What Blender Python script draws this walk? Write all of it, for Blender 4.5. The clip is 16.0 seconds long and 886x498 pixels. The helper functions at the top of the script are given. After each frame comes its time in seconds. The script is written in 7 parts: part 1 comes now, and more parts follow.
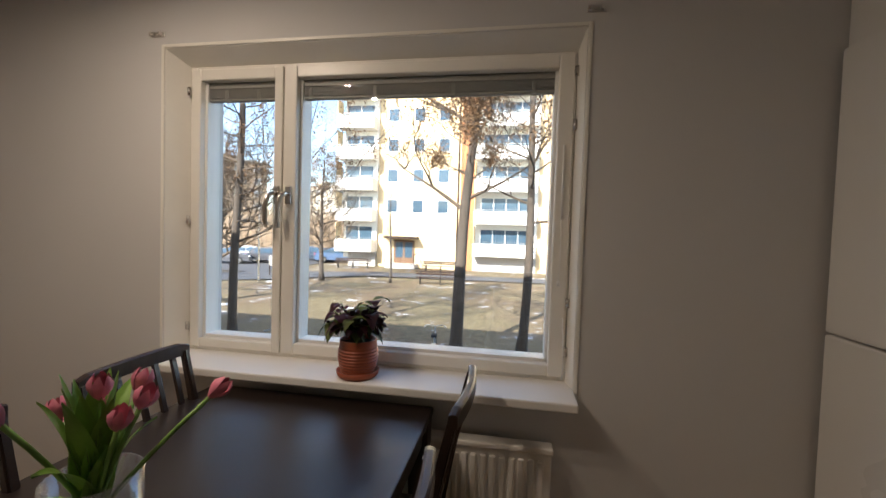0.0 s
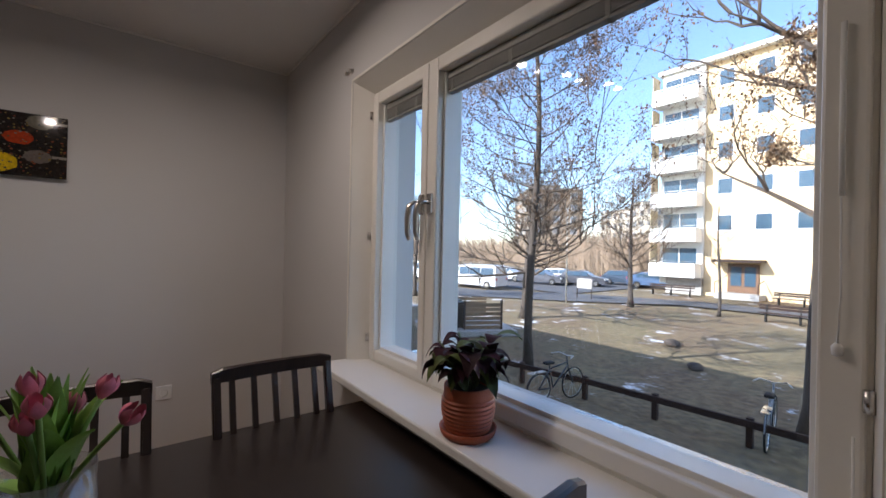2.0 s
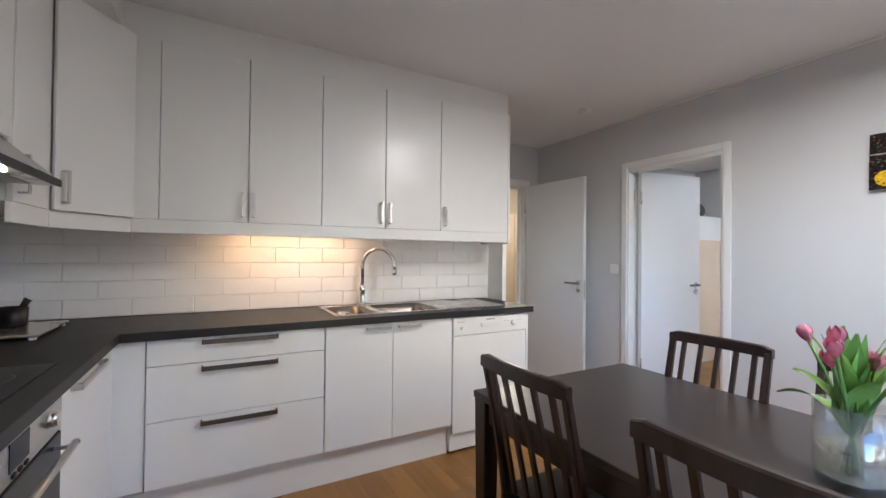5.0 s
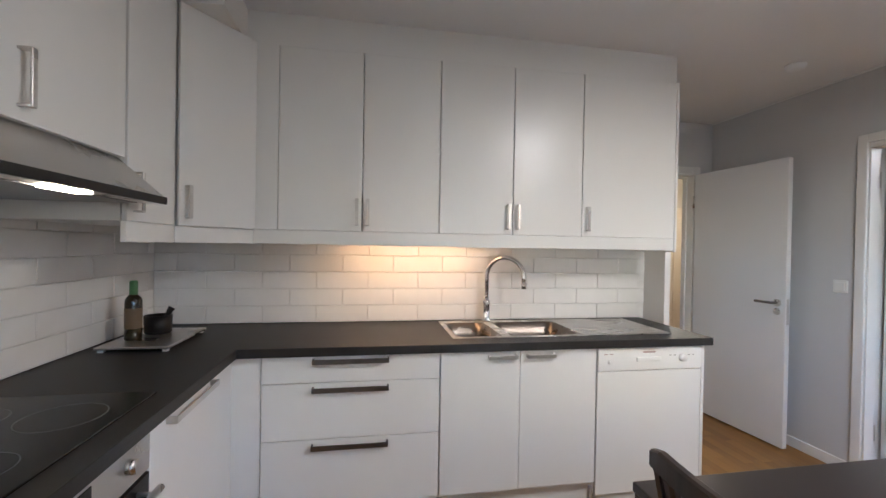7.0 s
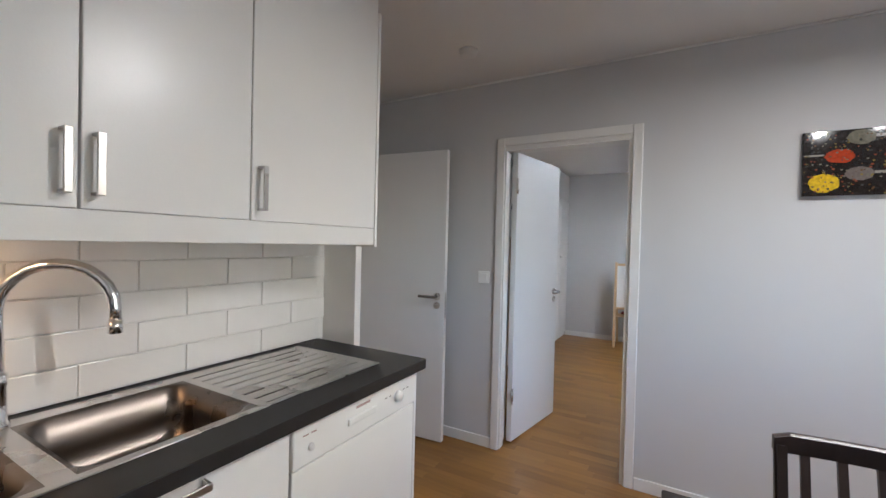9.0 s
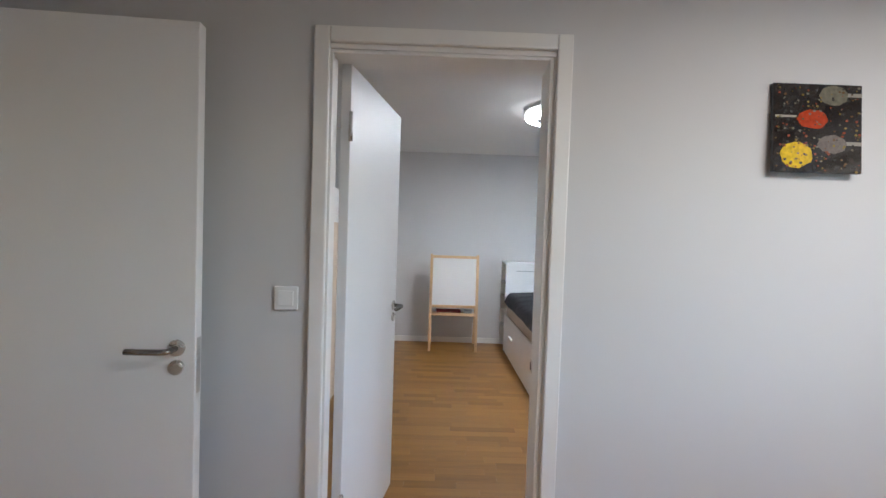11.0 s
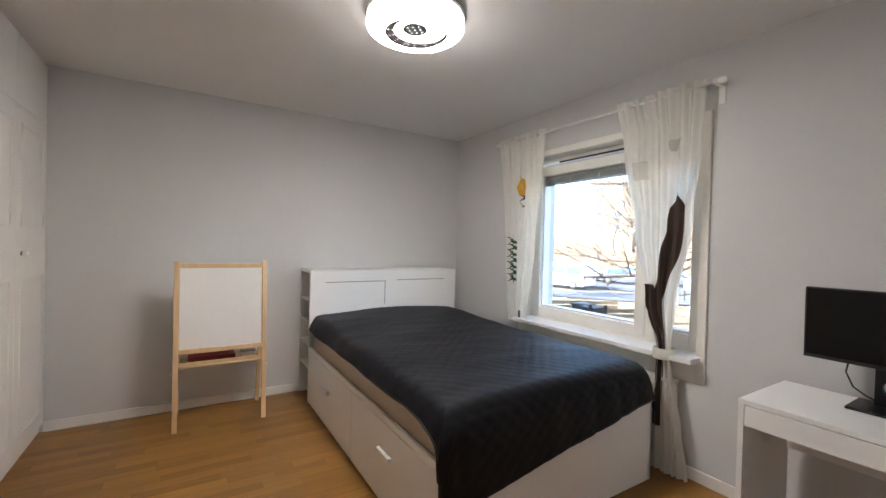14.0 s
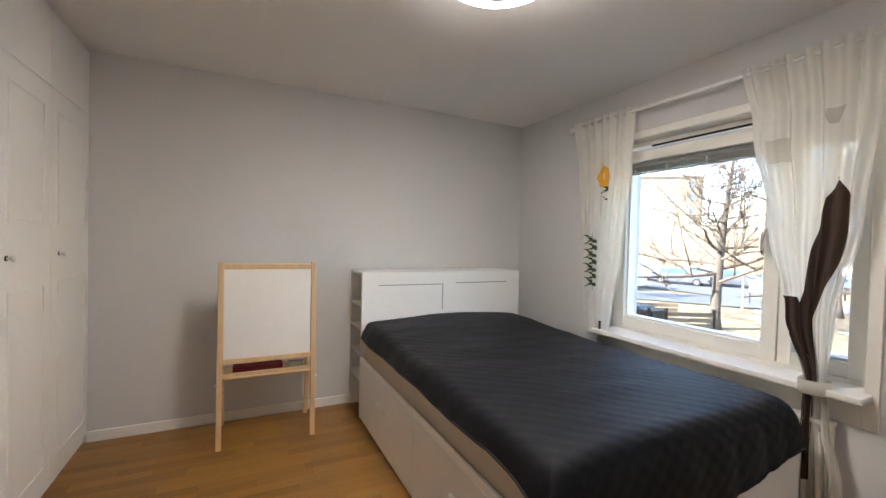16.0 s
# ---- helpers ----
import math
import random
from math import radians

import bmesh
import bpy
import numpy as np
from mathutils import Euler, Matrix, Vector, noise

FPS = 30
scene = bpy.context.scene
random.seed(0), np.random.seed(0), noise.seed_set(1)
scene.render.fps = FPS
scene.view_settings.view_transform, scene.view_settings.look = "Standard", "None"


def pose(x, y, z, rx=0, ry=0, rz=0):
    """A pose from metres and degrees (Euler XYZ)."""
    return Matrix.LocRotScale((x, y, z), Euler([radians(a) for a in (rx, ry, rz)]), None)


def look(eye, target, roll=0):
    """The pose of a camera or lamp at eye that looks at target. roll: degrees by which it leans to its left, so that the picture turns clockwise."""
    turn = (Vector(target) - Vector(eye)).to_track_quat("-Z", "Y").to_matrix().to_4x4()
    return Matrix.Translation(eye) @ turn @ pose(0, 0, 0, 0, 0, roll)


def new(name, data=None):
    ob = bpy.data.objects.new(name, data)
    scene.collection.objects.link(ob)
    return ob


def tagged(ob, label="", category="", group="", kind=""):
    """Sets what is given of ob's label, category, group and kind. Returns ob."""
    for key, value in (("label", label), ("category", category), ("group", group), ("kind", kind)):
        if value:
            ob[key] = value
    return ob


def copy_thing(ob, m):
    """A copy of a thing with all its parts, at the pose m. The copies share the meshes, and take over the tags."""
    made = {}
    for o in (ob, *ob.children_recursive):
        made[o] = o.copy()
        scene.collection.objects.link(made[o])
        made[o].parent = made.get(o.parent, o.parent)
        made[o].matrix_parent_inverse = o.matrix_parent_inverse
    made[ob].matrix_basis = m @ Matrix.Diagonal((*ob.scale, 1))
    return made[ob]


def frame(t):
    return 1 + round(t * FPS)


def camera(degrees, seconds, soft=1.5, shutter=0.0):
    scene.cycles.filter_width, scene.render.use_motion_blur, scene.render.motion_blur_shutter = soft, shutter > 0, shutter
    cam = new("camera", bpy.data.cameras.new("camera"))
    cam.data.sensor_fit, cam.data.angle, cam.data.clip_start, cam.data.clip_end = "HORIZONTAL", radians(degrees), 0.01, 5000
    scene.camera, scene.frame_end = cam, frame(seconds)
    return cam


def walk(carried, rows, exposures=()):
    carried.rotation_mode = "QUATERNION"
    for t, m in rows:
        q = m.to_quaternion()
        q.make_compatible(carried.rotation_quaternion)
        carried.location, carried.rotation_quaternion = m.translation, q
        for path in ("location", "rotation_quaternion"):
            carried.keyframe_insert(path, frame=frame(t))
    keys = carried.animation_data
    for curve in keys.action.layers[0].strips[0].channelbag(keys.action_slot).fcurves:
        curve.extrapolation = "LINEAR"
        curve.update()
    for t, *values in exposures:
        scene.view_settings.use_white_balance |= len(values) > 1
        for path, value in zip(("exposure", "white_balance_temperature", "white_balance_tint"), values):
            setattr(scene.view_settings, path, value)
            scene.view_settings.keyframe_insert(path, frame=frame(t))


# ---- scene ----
cam = camera(94.7, 16.0, 1.5)
PATH = [
    (0, (2.536, -1.551, 1.388), (2.2, 0.419, 1.315), 1.8),
    (0.5, (2.622, -1.343, 1.397), (2.016, 0.562, 1.331), 1.6),
    (1, (2.724, -1.154, 1.382), (1.847, 0.644, 1.367), 1.5),
    (1.5, (2.791, -0.984, 1.362), (1.578, 0.606, 1.352), 1.4),
    (2, (2.843, -0.842, 1.36), (1.262, 0.383, 1.362), 1.2),
    (2.5, (2.943, -0.74, 1.344), (1.057, -0.075, 1.359), 0.9),
    (3, (3.046, -0.661, 1.322), (1.046, -0.626, 1.337), 0.8),
    (3.5, (3.086, -0.596, 1.313), (1.166, -1.156, 1.325), 0.7),
    (4, (3.143, -0.56, 1.32), (1.436, -1.602, 1.342), 0.5),
    (4.5, (3.186, -0.528, 1.321), (1.811, -1.98, 1.336), 0.6),
    (5, (3.181, -0.556, 1.299), (2.218, -2.309, 1.322), 0.6),
    (5.2, (3.175, -0.575, 1.299), (2.394, -2.416, 1.323), 0.6),
    (6.25, (3.10, -0.74, 1.355), (2.97, -2.736, 1.345), 1.1),
    (7.3, (2.939, -1.082, 1.401), (2.409, -3.01, 1.381), 1.1),
    (7.5, (2.9, -1.212, 1.386), (2.233, -3.098, 1.375), 1.2),
    (8, (2.835, -1.474, 1.387), (1.823, -3.199, 1.385), 1.2),
    (8.5, (2.779, -1.751, 1.4), (1.344, -3.143, 1.379), 1.5),
    (9, (2.619, -1.941, 1.403), (0.876, -2.92, 1.375), 1.4),
    (9.5, (2.367, -2.118, 1.409), (0.472, -2.755, 1.38), 1.5),
    (10, (2.066, -2.286, 1.405), (0.108, -2.691, 1.362), 1.6),
    (10.2, (1.944, -2.351, 1.413), (-0.032, -2.652, 1.358), 1.7),
    (12.3, (0.613, -2.69, 1.343), (-1.346, -2.289, 1.331), 1.6),
    (12.5, (0.492, -2.696, 1.327), (-1.451, -2.225, 1.317), 1.6),
    (13, (0.232, -2.697, 1.329), (-1.649, -2.017, 1.322), 1.7),
    (13.5, (0.005, -2.642, 1.34), (-1.785, -1.749, 1.325), 1.5),
    (14, (-0.182, -2.557, 1.357), (-1.879, -1.499, 1.335), 1.4),
    (14.5, (-0.269, -2.497, 1.373), (-1.859, -1.285, 1.343), 1.4),
    (15, (-0.36, -2.471, 1.373), (-1.9, -1.194, 1.346), 1.4),
    (15.5, (-0.488, -2.454, 1.365), (-2.104, -1.276, 1.345), 1.4),
    (16, (-0.641, -2.511, 1.368), (-2.434, -1.624, 1.326), 1.5),
]
EXPOSURES = [(0.0, 1.85, 6400, 15), (1.0, 1.55, 6000, 14), (1.5, 1.45, 5850, 15), (2.2, 1.5, 5750, 20), (2.5, 1.65, 5800, 22), (2.8, 1.95, 6000, 28), (3.0, 2.25, 6300, 33), (3.5, 2.75, 8300, 26), (4.0, 3.1, 6250, 12), (4.5, 3.4, 5200, 12), (5.0, 3.5, 5000, 11), (7.5, 3.35, 5050, 11), (9.0, 3.2, 5000, 10), (10.0, 3.35, 5000, 10), (12.5, 3.2, 5250, 9), (13.0, 3.05, 5200, 11), (14.0, 3.2, 5850, 13), (16.0, 3.2, 6050, 13)]
walk(cam, [(t, look(e, g, r)) for t, e, g, r in PATH], EXPOSURES)

# ---- world, sun, exposure ----
SUN_EL, SUN_AZ = 33.0, 200.0          # azimuth clockwise from +y
world = bpy.data.worlds.new("sky")
scene.world = world
world.use_nodes = True
wn = world.node_tree.nodes
sky = wn.new("ShaderNodeTexSky")
sky.sky_type = "NISHITA"
sky.sun_disc = False
sky.sun_elevation = radians(SUN_EL)
sky.sun_rotation = radians(SUN_AZ)
sky.air_density, sky.dust_density, sky.ozone_density = 1.0, 0.6, 1.2
wn["Background"].inputs[1].default_value = 0.15
world.node_tree.links.new(sky.outputs[0], wn["Background"].inputs[0])
sun = new("sun", bpy.data.lights.new("sun", "SUN"))
sun.data.energy, sun.data.angle, sun.data.color = 4.2, radians(0.5), (1.0, 0.94, 0.84)
_a, _e = radians(SUN_AZ), radians(SUN_EL)
sun.matrix_world = look((math.sin(_a) * math.cos(_e) * 60, math.cos(_a) * math.cos(_e) * 60, math.sin(_e) * 60), (0, 0, 0))


def lamp(name, where, watts, colour, size, target=None, shape="DISK"):
    if target is None:
        d = bpy.data.lights.new(name, "POINT")
        d.shadow_soft_size = size
    else:
        d = bpy.data.lights.new(name, "AREA")
        d.shape, d.size = shape, size
    d.energy, d.color = watts, colour
    ob = new(name, d)
    ob.matrix_world = look(where, target) if target else Matrix.Translation(where)
    return ob


# ---- materials ----
def material(name, colour, rough=0.5, metal=0.0, vary=0.08, scale=3.0, fine=120.0, bump=0.02, rough_vary=0.1,
             coat=0.0, rand=0.0, spec=0.5, sheen=0.0):
    """Paint-like surface with cloudy and fine variation of colour, gloss and relief."""
    m = bpy.data.materials.new(name)
    m.use_nodes = True
    nt = m.node_tree
    n, link = nt.nodes, nt.links.new
    b = n["Principled BSDF"]
    tex = n.new("ShaderNodeTexCoord")
    big, small = n.new("ShaderNodeTexNoise"), n.new("ShaderNodeTexNoise")
    big.inputs["Scale"].default_value, big.inputs["Detail"].default_value = scale, 4
    small.inputs["Scale"].default_value, small.inputs["Detail"].default_value = fine, 3
    link(tex.outputs["Object"], big.inputs[0]), link(tex.outputs["Object"], small.inputs[0])
    ramp = n.new("ShaderNodeMix")
    ramp.data_type = "RGBA"
    lo = [max(0.0, c * (1 - vary)) for c in colour]
    hi = [min(1.0, c * (1 + vary)) for c in colour]
    ramp.inputs[6].default_value, ramp.inputs[7].default_value = (*lo, 1), (*hi, 1)
    mixv = n.new("ShaderNodeMath")
    mixv.operation = "MULTIPLY_ADD"
    mixv.inputs[1].default_value, mixv.inputs[2].default_value = 0.35, 0.33
    link(small.outputs[0], mixv.inputs[0])
    add = n.new("ShaderNodeMath")
    add.operation = "MULTIPLY"
    link(big.outputs[0], add.inputs[0])
    add.inputs[1].default_value = 1.0
    s2 = n.new("ShaderNodeMath")
    s2.operation = "MULTIPLY_ADD"
    link(add.outputs[0], s2.inputs[0])
    s2.inputs[1].default_value = 1.6
    sub = n.new("ShaderNodeMath")
    sub.operation = "SUBTRACT"
    link(mixv.outputs[0], sub.inputs[0])
    sub.inputs[1].default_value = 0.8
    link(sub.outputs[0], s2.inputs[2])
    fac = s2
    if rand:
        info, isl = n.new("ShaderNodeObjectInfo"), n.new("ShaderNodeNewGeometry")
        r = n.new("ShaderNodeMath")
        r.operation = "ADD"
        link(info.outputs["Random"], r.inputs[0]), link(isl.outputs["Random Per Island"], r.inputs[1])
        fr = n.new("ShaderNodeMath")
        fr.operation = "FRACT"
        link(r.outputs[0], fr.inputs[0])
        s3 = n.new("ShaderNodeMath")
        s3.operation = "MULTIPLY_ADD"
        link(fr.outputs[0], s3.inputs[0])
        s3.inputs[1].default_value = rand
        link(s2.outputs[0], s3.inputs[2])
        s4 = n.new("ShaderNodeMath")
        s4.operation = "SUBTRACT"
        link(s3.outputs[0], s4.inputs[0])
        s4.inputs[1].default_value = rand / 2
        fac = s4
    ramp.clamp_factor = False
    link(fac.outputs[0], ramp.inputs[0])
    link(ramp.outputs[2], b.inputs["Base Color"])
    rr = n.new("ShaderNodeMapRange")
    rr.inputs[3].default_value, rr.inputs[4].default_value = max(0.02, rough - rough_vary / 2), min(1, rough + rough_vary / 2)
    link(big.outputs[0], rr.inputs[0]), link(rr.outputs[0], b.inputs["Roughness"])
    b.inputs["Metallic"].default_value = metal
    b.inputs["Specular IOR Level"].default_value = spec
    b.inputs["Coat Weight"].default_value = coat
    b.inputs["Coat Roughness"].default_value = rough
    b.inputs["Sheen Weight"].default_value = sheen
    if bump:
        bp = n.new("ShaderNodeBump")
        bp.inputs["Strength"].default_value, bp.inputs["Distance"].default_value = min(1, bump * 10), 0.004
        link(small.outputs[0], bp.inputs["Height"]), link(bp.outputs[0], b.inputs["Normal"])
    return m


def wood(name, dark, light, rough=0.4, axis=0, rand=0.8, stretch=14.0, scale=1.6, coat=0.0, bump=0.05):
    """Wood with grain along one axis of the object and a tone of its own for each piece."""
    m = bpy.data.materials.new(name)
    m.use_nodes = True
    nt = m.node_tree
    n, link = nt.nodes, nt.links.new
    b = n["Principled BSDF"]
    geo, info = n.new("ShaderNodeNewGeometry"), n.new("ShaderNodeObjectInfo")
    tex = n.new("ShaderNodeTexCoord")
    rnd = n.new("ShaderNodeMath")
    rnd.operation = "ADD"
    link(info.outputs["Random"], rnd.inputs[0]), link(geo.outputs["Random Per Island"], rnd.inputs[1])
    fr = n.new("ShaderNodeMath")
    fr.operation = "FRACT"
    link(rnd.outputs[0], fr.inputs[0])
    off = n.new("ShaderNodeCombineXYZ")
    m9 = n.new("ShaderNodeMath")
    m9.operation = "MULTIPLY"
    m9.inputs[1].default_value = 37.0
    link(fr.outputs[0], m9.inputs[0])
    for i in range(3):
        link(m9.outputs[0], off.inputs[i])
    vadd = n.new("ShaderNodeVectorMath")
    link(tex.outputs["Object"], vadd.inputs[0]), link(off.outputs[0], vadd.inputs[1])
    mp = n.new("ShaderNodeMapping")
    sc = [stretch] * 3
    sc[axis] = 1.0
    mp.inputs["Scale"].default_value = sc
    link(vadd.outputs[0], mp.inputs[0])
    g1, g2 = n.new("ShaderNodeTexNoise"), n.new("ShaderNodeTexNoise")
    g1.inputs["Scale"].default_value, g1.inputs["Detail"].default_value, g1.inputs["Distortion"].default_value = scale, 6, 0.6
    g2.inputs["Scale"].default_value, g2.inputs["Detail"].default_value = scale * 7, 4
    link(mp.outputs[0], g1.inputs[0]), link(mp.outputs[0], g2.inputs[0])
    a = n.new("ShaderNodeMath")
    a.operation = "MULTIPLY_ADD"
    a.inputs[1].default_value = 0.3
    link(g2.outputs[0], a.inputs[0])
    link(g1.outputs[0], a.inputs[2])
    c = n.new("ShaderNodeMath")
    c.operation = "MULTIPLY_ADD"
    c.inputs[1].default_value = rand
    link(fr.outputs[0], c.inputs[0]), link(a.outputs[0], c.inputs[2])
    mr = n.new("ShaderNodeMapRange")
    mr.inputs[1].default_value, mr.inputs[2].default_value = 0.35, 0.95 + rand
    link(c.outputs[0], mr.inputs[0])
    mx = n.new("ShaderNodeMix")
    mx.data_type = "RGBA"
    mx.inputs[6].default_value, mx.inputs[7].default_value = (*dark, 1), (*light, 1)
    link(mr.outputs[0], mx.inputs[0]), link(mx.outputs[2], b.inputs["Base Color"])
    r2 = n.new("ShaderNodeMapRange")
    r2.inputs[3].default_value, r2.inputs[4].default_value = rough - 0.07, rough + 0.1
    link(g1.outputs[0], r2.inputs[0]), link(r2.outputs[0], b.inputs["Roughness"])
    b.inputs["Coat Weight"].default_value = coat
    b.inputs["Coat Roughness"].default_value = 0.20
    bp = n.new("ShaderNodeBump")
    bp.inputs["Strength"].default_value, bp.inputs["Distance"].default_value = bump, 0.003
    link(g2.outputs[0], bp.inputs["Height"]), link(bp.outputs[0], b.inputs["Normal"])
    return m


def glow(name, colour, strength):
    m = bpy.data.materials.new(name)
    m.use_nodes = True
    b = m.node_tree.nodes["Principled BSDF"]
    b.inputs["Base Color"].default_value = (0.8, 0.8, 0.8, 1)
    b.inputs["Emission Color"].default_value = (*colour, 1)
    b.inputs["Emission Strength"].default_value = strength
    return m


def glass(name, tint=(1, 1, 1), rough=0.0, thin=True, gloss=0.022, milky=0.0):
    m = bpy.data.materials.new(name)
    m.use_nodes = True
    n, link = m.node_tree.nodes, m.node_tree.links.new
    out = n["Material Output"]
    if not thin:
        b = n["Principled BSDF"]
        b.inputs["Transmission Weight"].default_value, b.inputs["IOR"].default_value = 1.0, 1.45
        b.inputs["Roughness"].default_value, b.inputs["Base Color"].default_value = rough, (*tint, 1)
        return m
    tr, gl, mix, lw = (n.new("ShaderNode" + k) for k in ("BsdfTransparent", "BsdfGlossy", "MixShader", "LayerWeight"))
    tr.inputs[0].default_value = (*tint, 1)
    gl.inputs["Roughness"].default_value = rough
    lw.inputs[0].default_value = 0.5
    pw, ma = n.new("ShaderNodeMath"), n.new("ShaderNodeMath")
    pw.operation, ma.operation = "POWER", "MULTIPLY_ADD"
    pw.inputs[1].default_value, ma.inputs[1].default_value, ma.inputs[2].default_value = 5.0, 0.55, gloss
    link(lw.outputs["Facing"], pw.inputs[0]), link(pw.outputs[0], ma.inputs[0]), link(ma.outputs[0], mix.inputs[0])
    link(tr.outputs[0], mix.inputs[1]), link(gl.outputs[0], mix.inputs[2])
    if milky:
        df, tl, m1, m2 = (n.new("ShaderNode" + k) for k in ("BsdfDiffuse", "BsdfTranslucent", "MixShader", "MixShader"))
        df.inputs[0].default_value = tl.inputs[0].default_value = (*tint, 1)
        m1.inputs[0].default_value, m2.inputs[0].default_value = 0.5, milky
        link(df.outputs[0], m1.inputs[1]), link(tl.outputs[0], m1.inputs[2])
        link(mix.outputs[0], m2.inputs[1]), link(m1.outputs[0], m2.inputs[2]), link(m2.outputs[0], out.inputs[0])
    else:
        link(mix.outputs[0], out.inputs[0])
    return m


WALL = material("grey_wall_paint", (0.61, 0.605, 0.60), 0.75, vary=0.03, scale=1.2, fine=260, bump=0.012)
CEIL = material("ceiling_paint", (0.80, 0.795, 0.78), 0.85, vary=0.03, scale=0.8, fine=300, bump=0.015)
TRIM = material("white_trim_paint", (0.80, 0.79, 0.76), 0.35, vary=0.03, scale=5, fine=90, bump=0.006)
WINP = material("window_frame_paint", (0.80, 0.78, 0.72), 0.32, vary=0.04, scale=6, fine=80, bump=0.006)
DOORP = material("white_door_paint", (0.78, 0.78, 0.775), 0.46, vary=0.02, scale=2, fine=160, bump=0.008)
CAB = material("cream_cabinet_foil", (0.79, 0.78, 0.745), 0.30, vary=0.02, scale=1.5, fine=200, bump=0.005)
BASEC = material("white_base_cabinet_foil", (0.80, 0.80, 0.79), 0.33, vary=0.02, scale=1.5, fine=200, bump=0.005)
STEEL = material("brushed_steel", (0.62, 0.60, 0.57), 0.28, 1.0, vary=0.08, scale=4, fine=400, bump=0.01)
# handle steel darkened: the dark floor it would mirror is in the colour
DARK_REFLECT_STEEL = material("darkened_brushed_steel", (0.16, 0.148, 0.138), 0.36, 1.0, vary=0.08, scale=4, fine=400, bump=0.01)
CHROME = material("chrome", (0.85, 0.85, 0.86), 0.06, 1.0, vary=0.02, bump=0.0, rough_vary=0.04)
COUNTER = material("black_laminate", (0.021, 0.020, 0.020), 0.42, vary=0.35, scale=8, fine=420, bump=0.03, spec=0.35)
TILE = material("white_glazed_tile", (0.80, 0.79, 0.76), 0.16, vary=0.03, scale=9, fine=60, bump=0.01, rand=0.6)
GROUT = material("pale_grout", (0.74, 0.73, 0.70), 0.9, vary=0.1, scale=20, fine=300, bump=0.05)
DARKW = material("dark_brown_stain", (0.017, 0.011, 0.009), 0.33, vary=0.10, scale=2.2, fine=260, bump=0.0, rough_vary=0.04, coat=0.12, spec=0.6)
CHAIRW = wood("dark_brown_chair_stain", (0.012, 0.007, 0.005), (0.040, 0.023, 0.017), 0.33, axis=2, rand=0.1, stretch=14, scale=2.0, coat=0.1)
SEATF = material("grey_seat_fabric", (0.10, 0.095, 0.09), 0.9, vary=0.15, scale=12, fine=500, bump=0.05, sheen=0.3)
OAK = wood("oak_parquet", (0.165, 0.074, 0.013), (0.36, 0.185, 0.040), 0.36, axis=1, rand=0.75, stretch=16, scale=2.2, coat=0.0)
JOINT = material("floor_joint", (0.19, 0.10, 0.035), 0.8, vary=0.1)
PINE = wood("pale_pine", (0.58, 0.38, 0.19), (0.78, 0.57, 0.33), 0.42, axis=2, rand=0.2, stretch=12, scale=2.4)
BLACKP = material("black_plastic", (0.007, 0.007, 0.008), 0.42, vary=0.1, fine=300, bump=0.01, spec=0.35)
SCREEN = material("dark_screen", (0.003, 0.003, 0.0035), 0.24, vary=0.05, bump=0.0, spec=0.3)
WHITEP = material("white_plastic", (0.80, 0.80, 0.78), 0.35, vary=0.02, bump=0.004)
RADP = material("radiator_enamel", (0.76, 0.74, 0.69), 0.35, vary=0.03, scale=4, bump=0.006)
TERRA = material("terracotta", (0.34, 0.082, 0.035), 0.45, vary=0.2, scale=9, fine=180, bump=0.03)
SOIL = material("potting_soil", (0.022, 0.014, 0.009), 0.95, vary=0.4, scale=40, fine=200, bump=0.1)
LEVER = material("darkened_brushed_steel", (0.27, 0.26, 0.25), 0.25, 1.0, vary=0.08, scale=4, fine=400, bump=0.01)
GLASSP = glass("window_glass", (0.97, 0.985, 0.98))
# sink steel darkened and browned: shade and dark reflections put into the colour
SHADED_STEEL = material("shaded_sink_steel", (0.20, 0.172, 0.145), 0.28, 1.0, vary=0.10, scale=5, fine=300, bump=0.008)
VASEG = glass("vase_glass", (0.99, 0.995, 0.99), 0.04, gloss=0.17, milky=0.08)
BLIND = material("grey_blind_slat", (0.32, 0.31, 0.29), 0.5, vary=0.08, scale=6)


# ---- mesh helpers ----
def mesh_of(name, bm, mat, smooth=False):
    me = bpy.data.meshes.new(name)
    bmesh.ops.recalc_face_normals(bm, faces=bm.faces[:])
    bm.to_mesh(me)
    bm.free()
    for k in (mat if isinstance(mat, (list, tuple)) else [mat]):
        me.materials.append(k)
    if smooth:
        for p in me.polygons:
            p.use_smooth = True
    return me


def part(name, bm, mat, parent=None, label="", smooth=False):
    ob = new(name, mesh_of(name, bm, mat, smooth))
    if parent is not None:
        ob.parent = parent
    if label:
        ob["label"] = label
    return ob


def thing(name, where, label, category, group="", kind="", rz=0.0):
    ob = new(name)
    ob.matrix_basis = pose(*where, 0, 0, rz)
    return tagged(ob, label, category, group, kind)


def structure(name, bm, mat, label, category, smooth=False):
    return tagged(part(name, bm, mat, None, "", smooth), label, category, "", "structure")


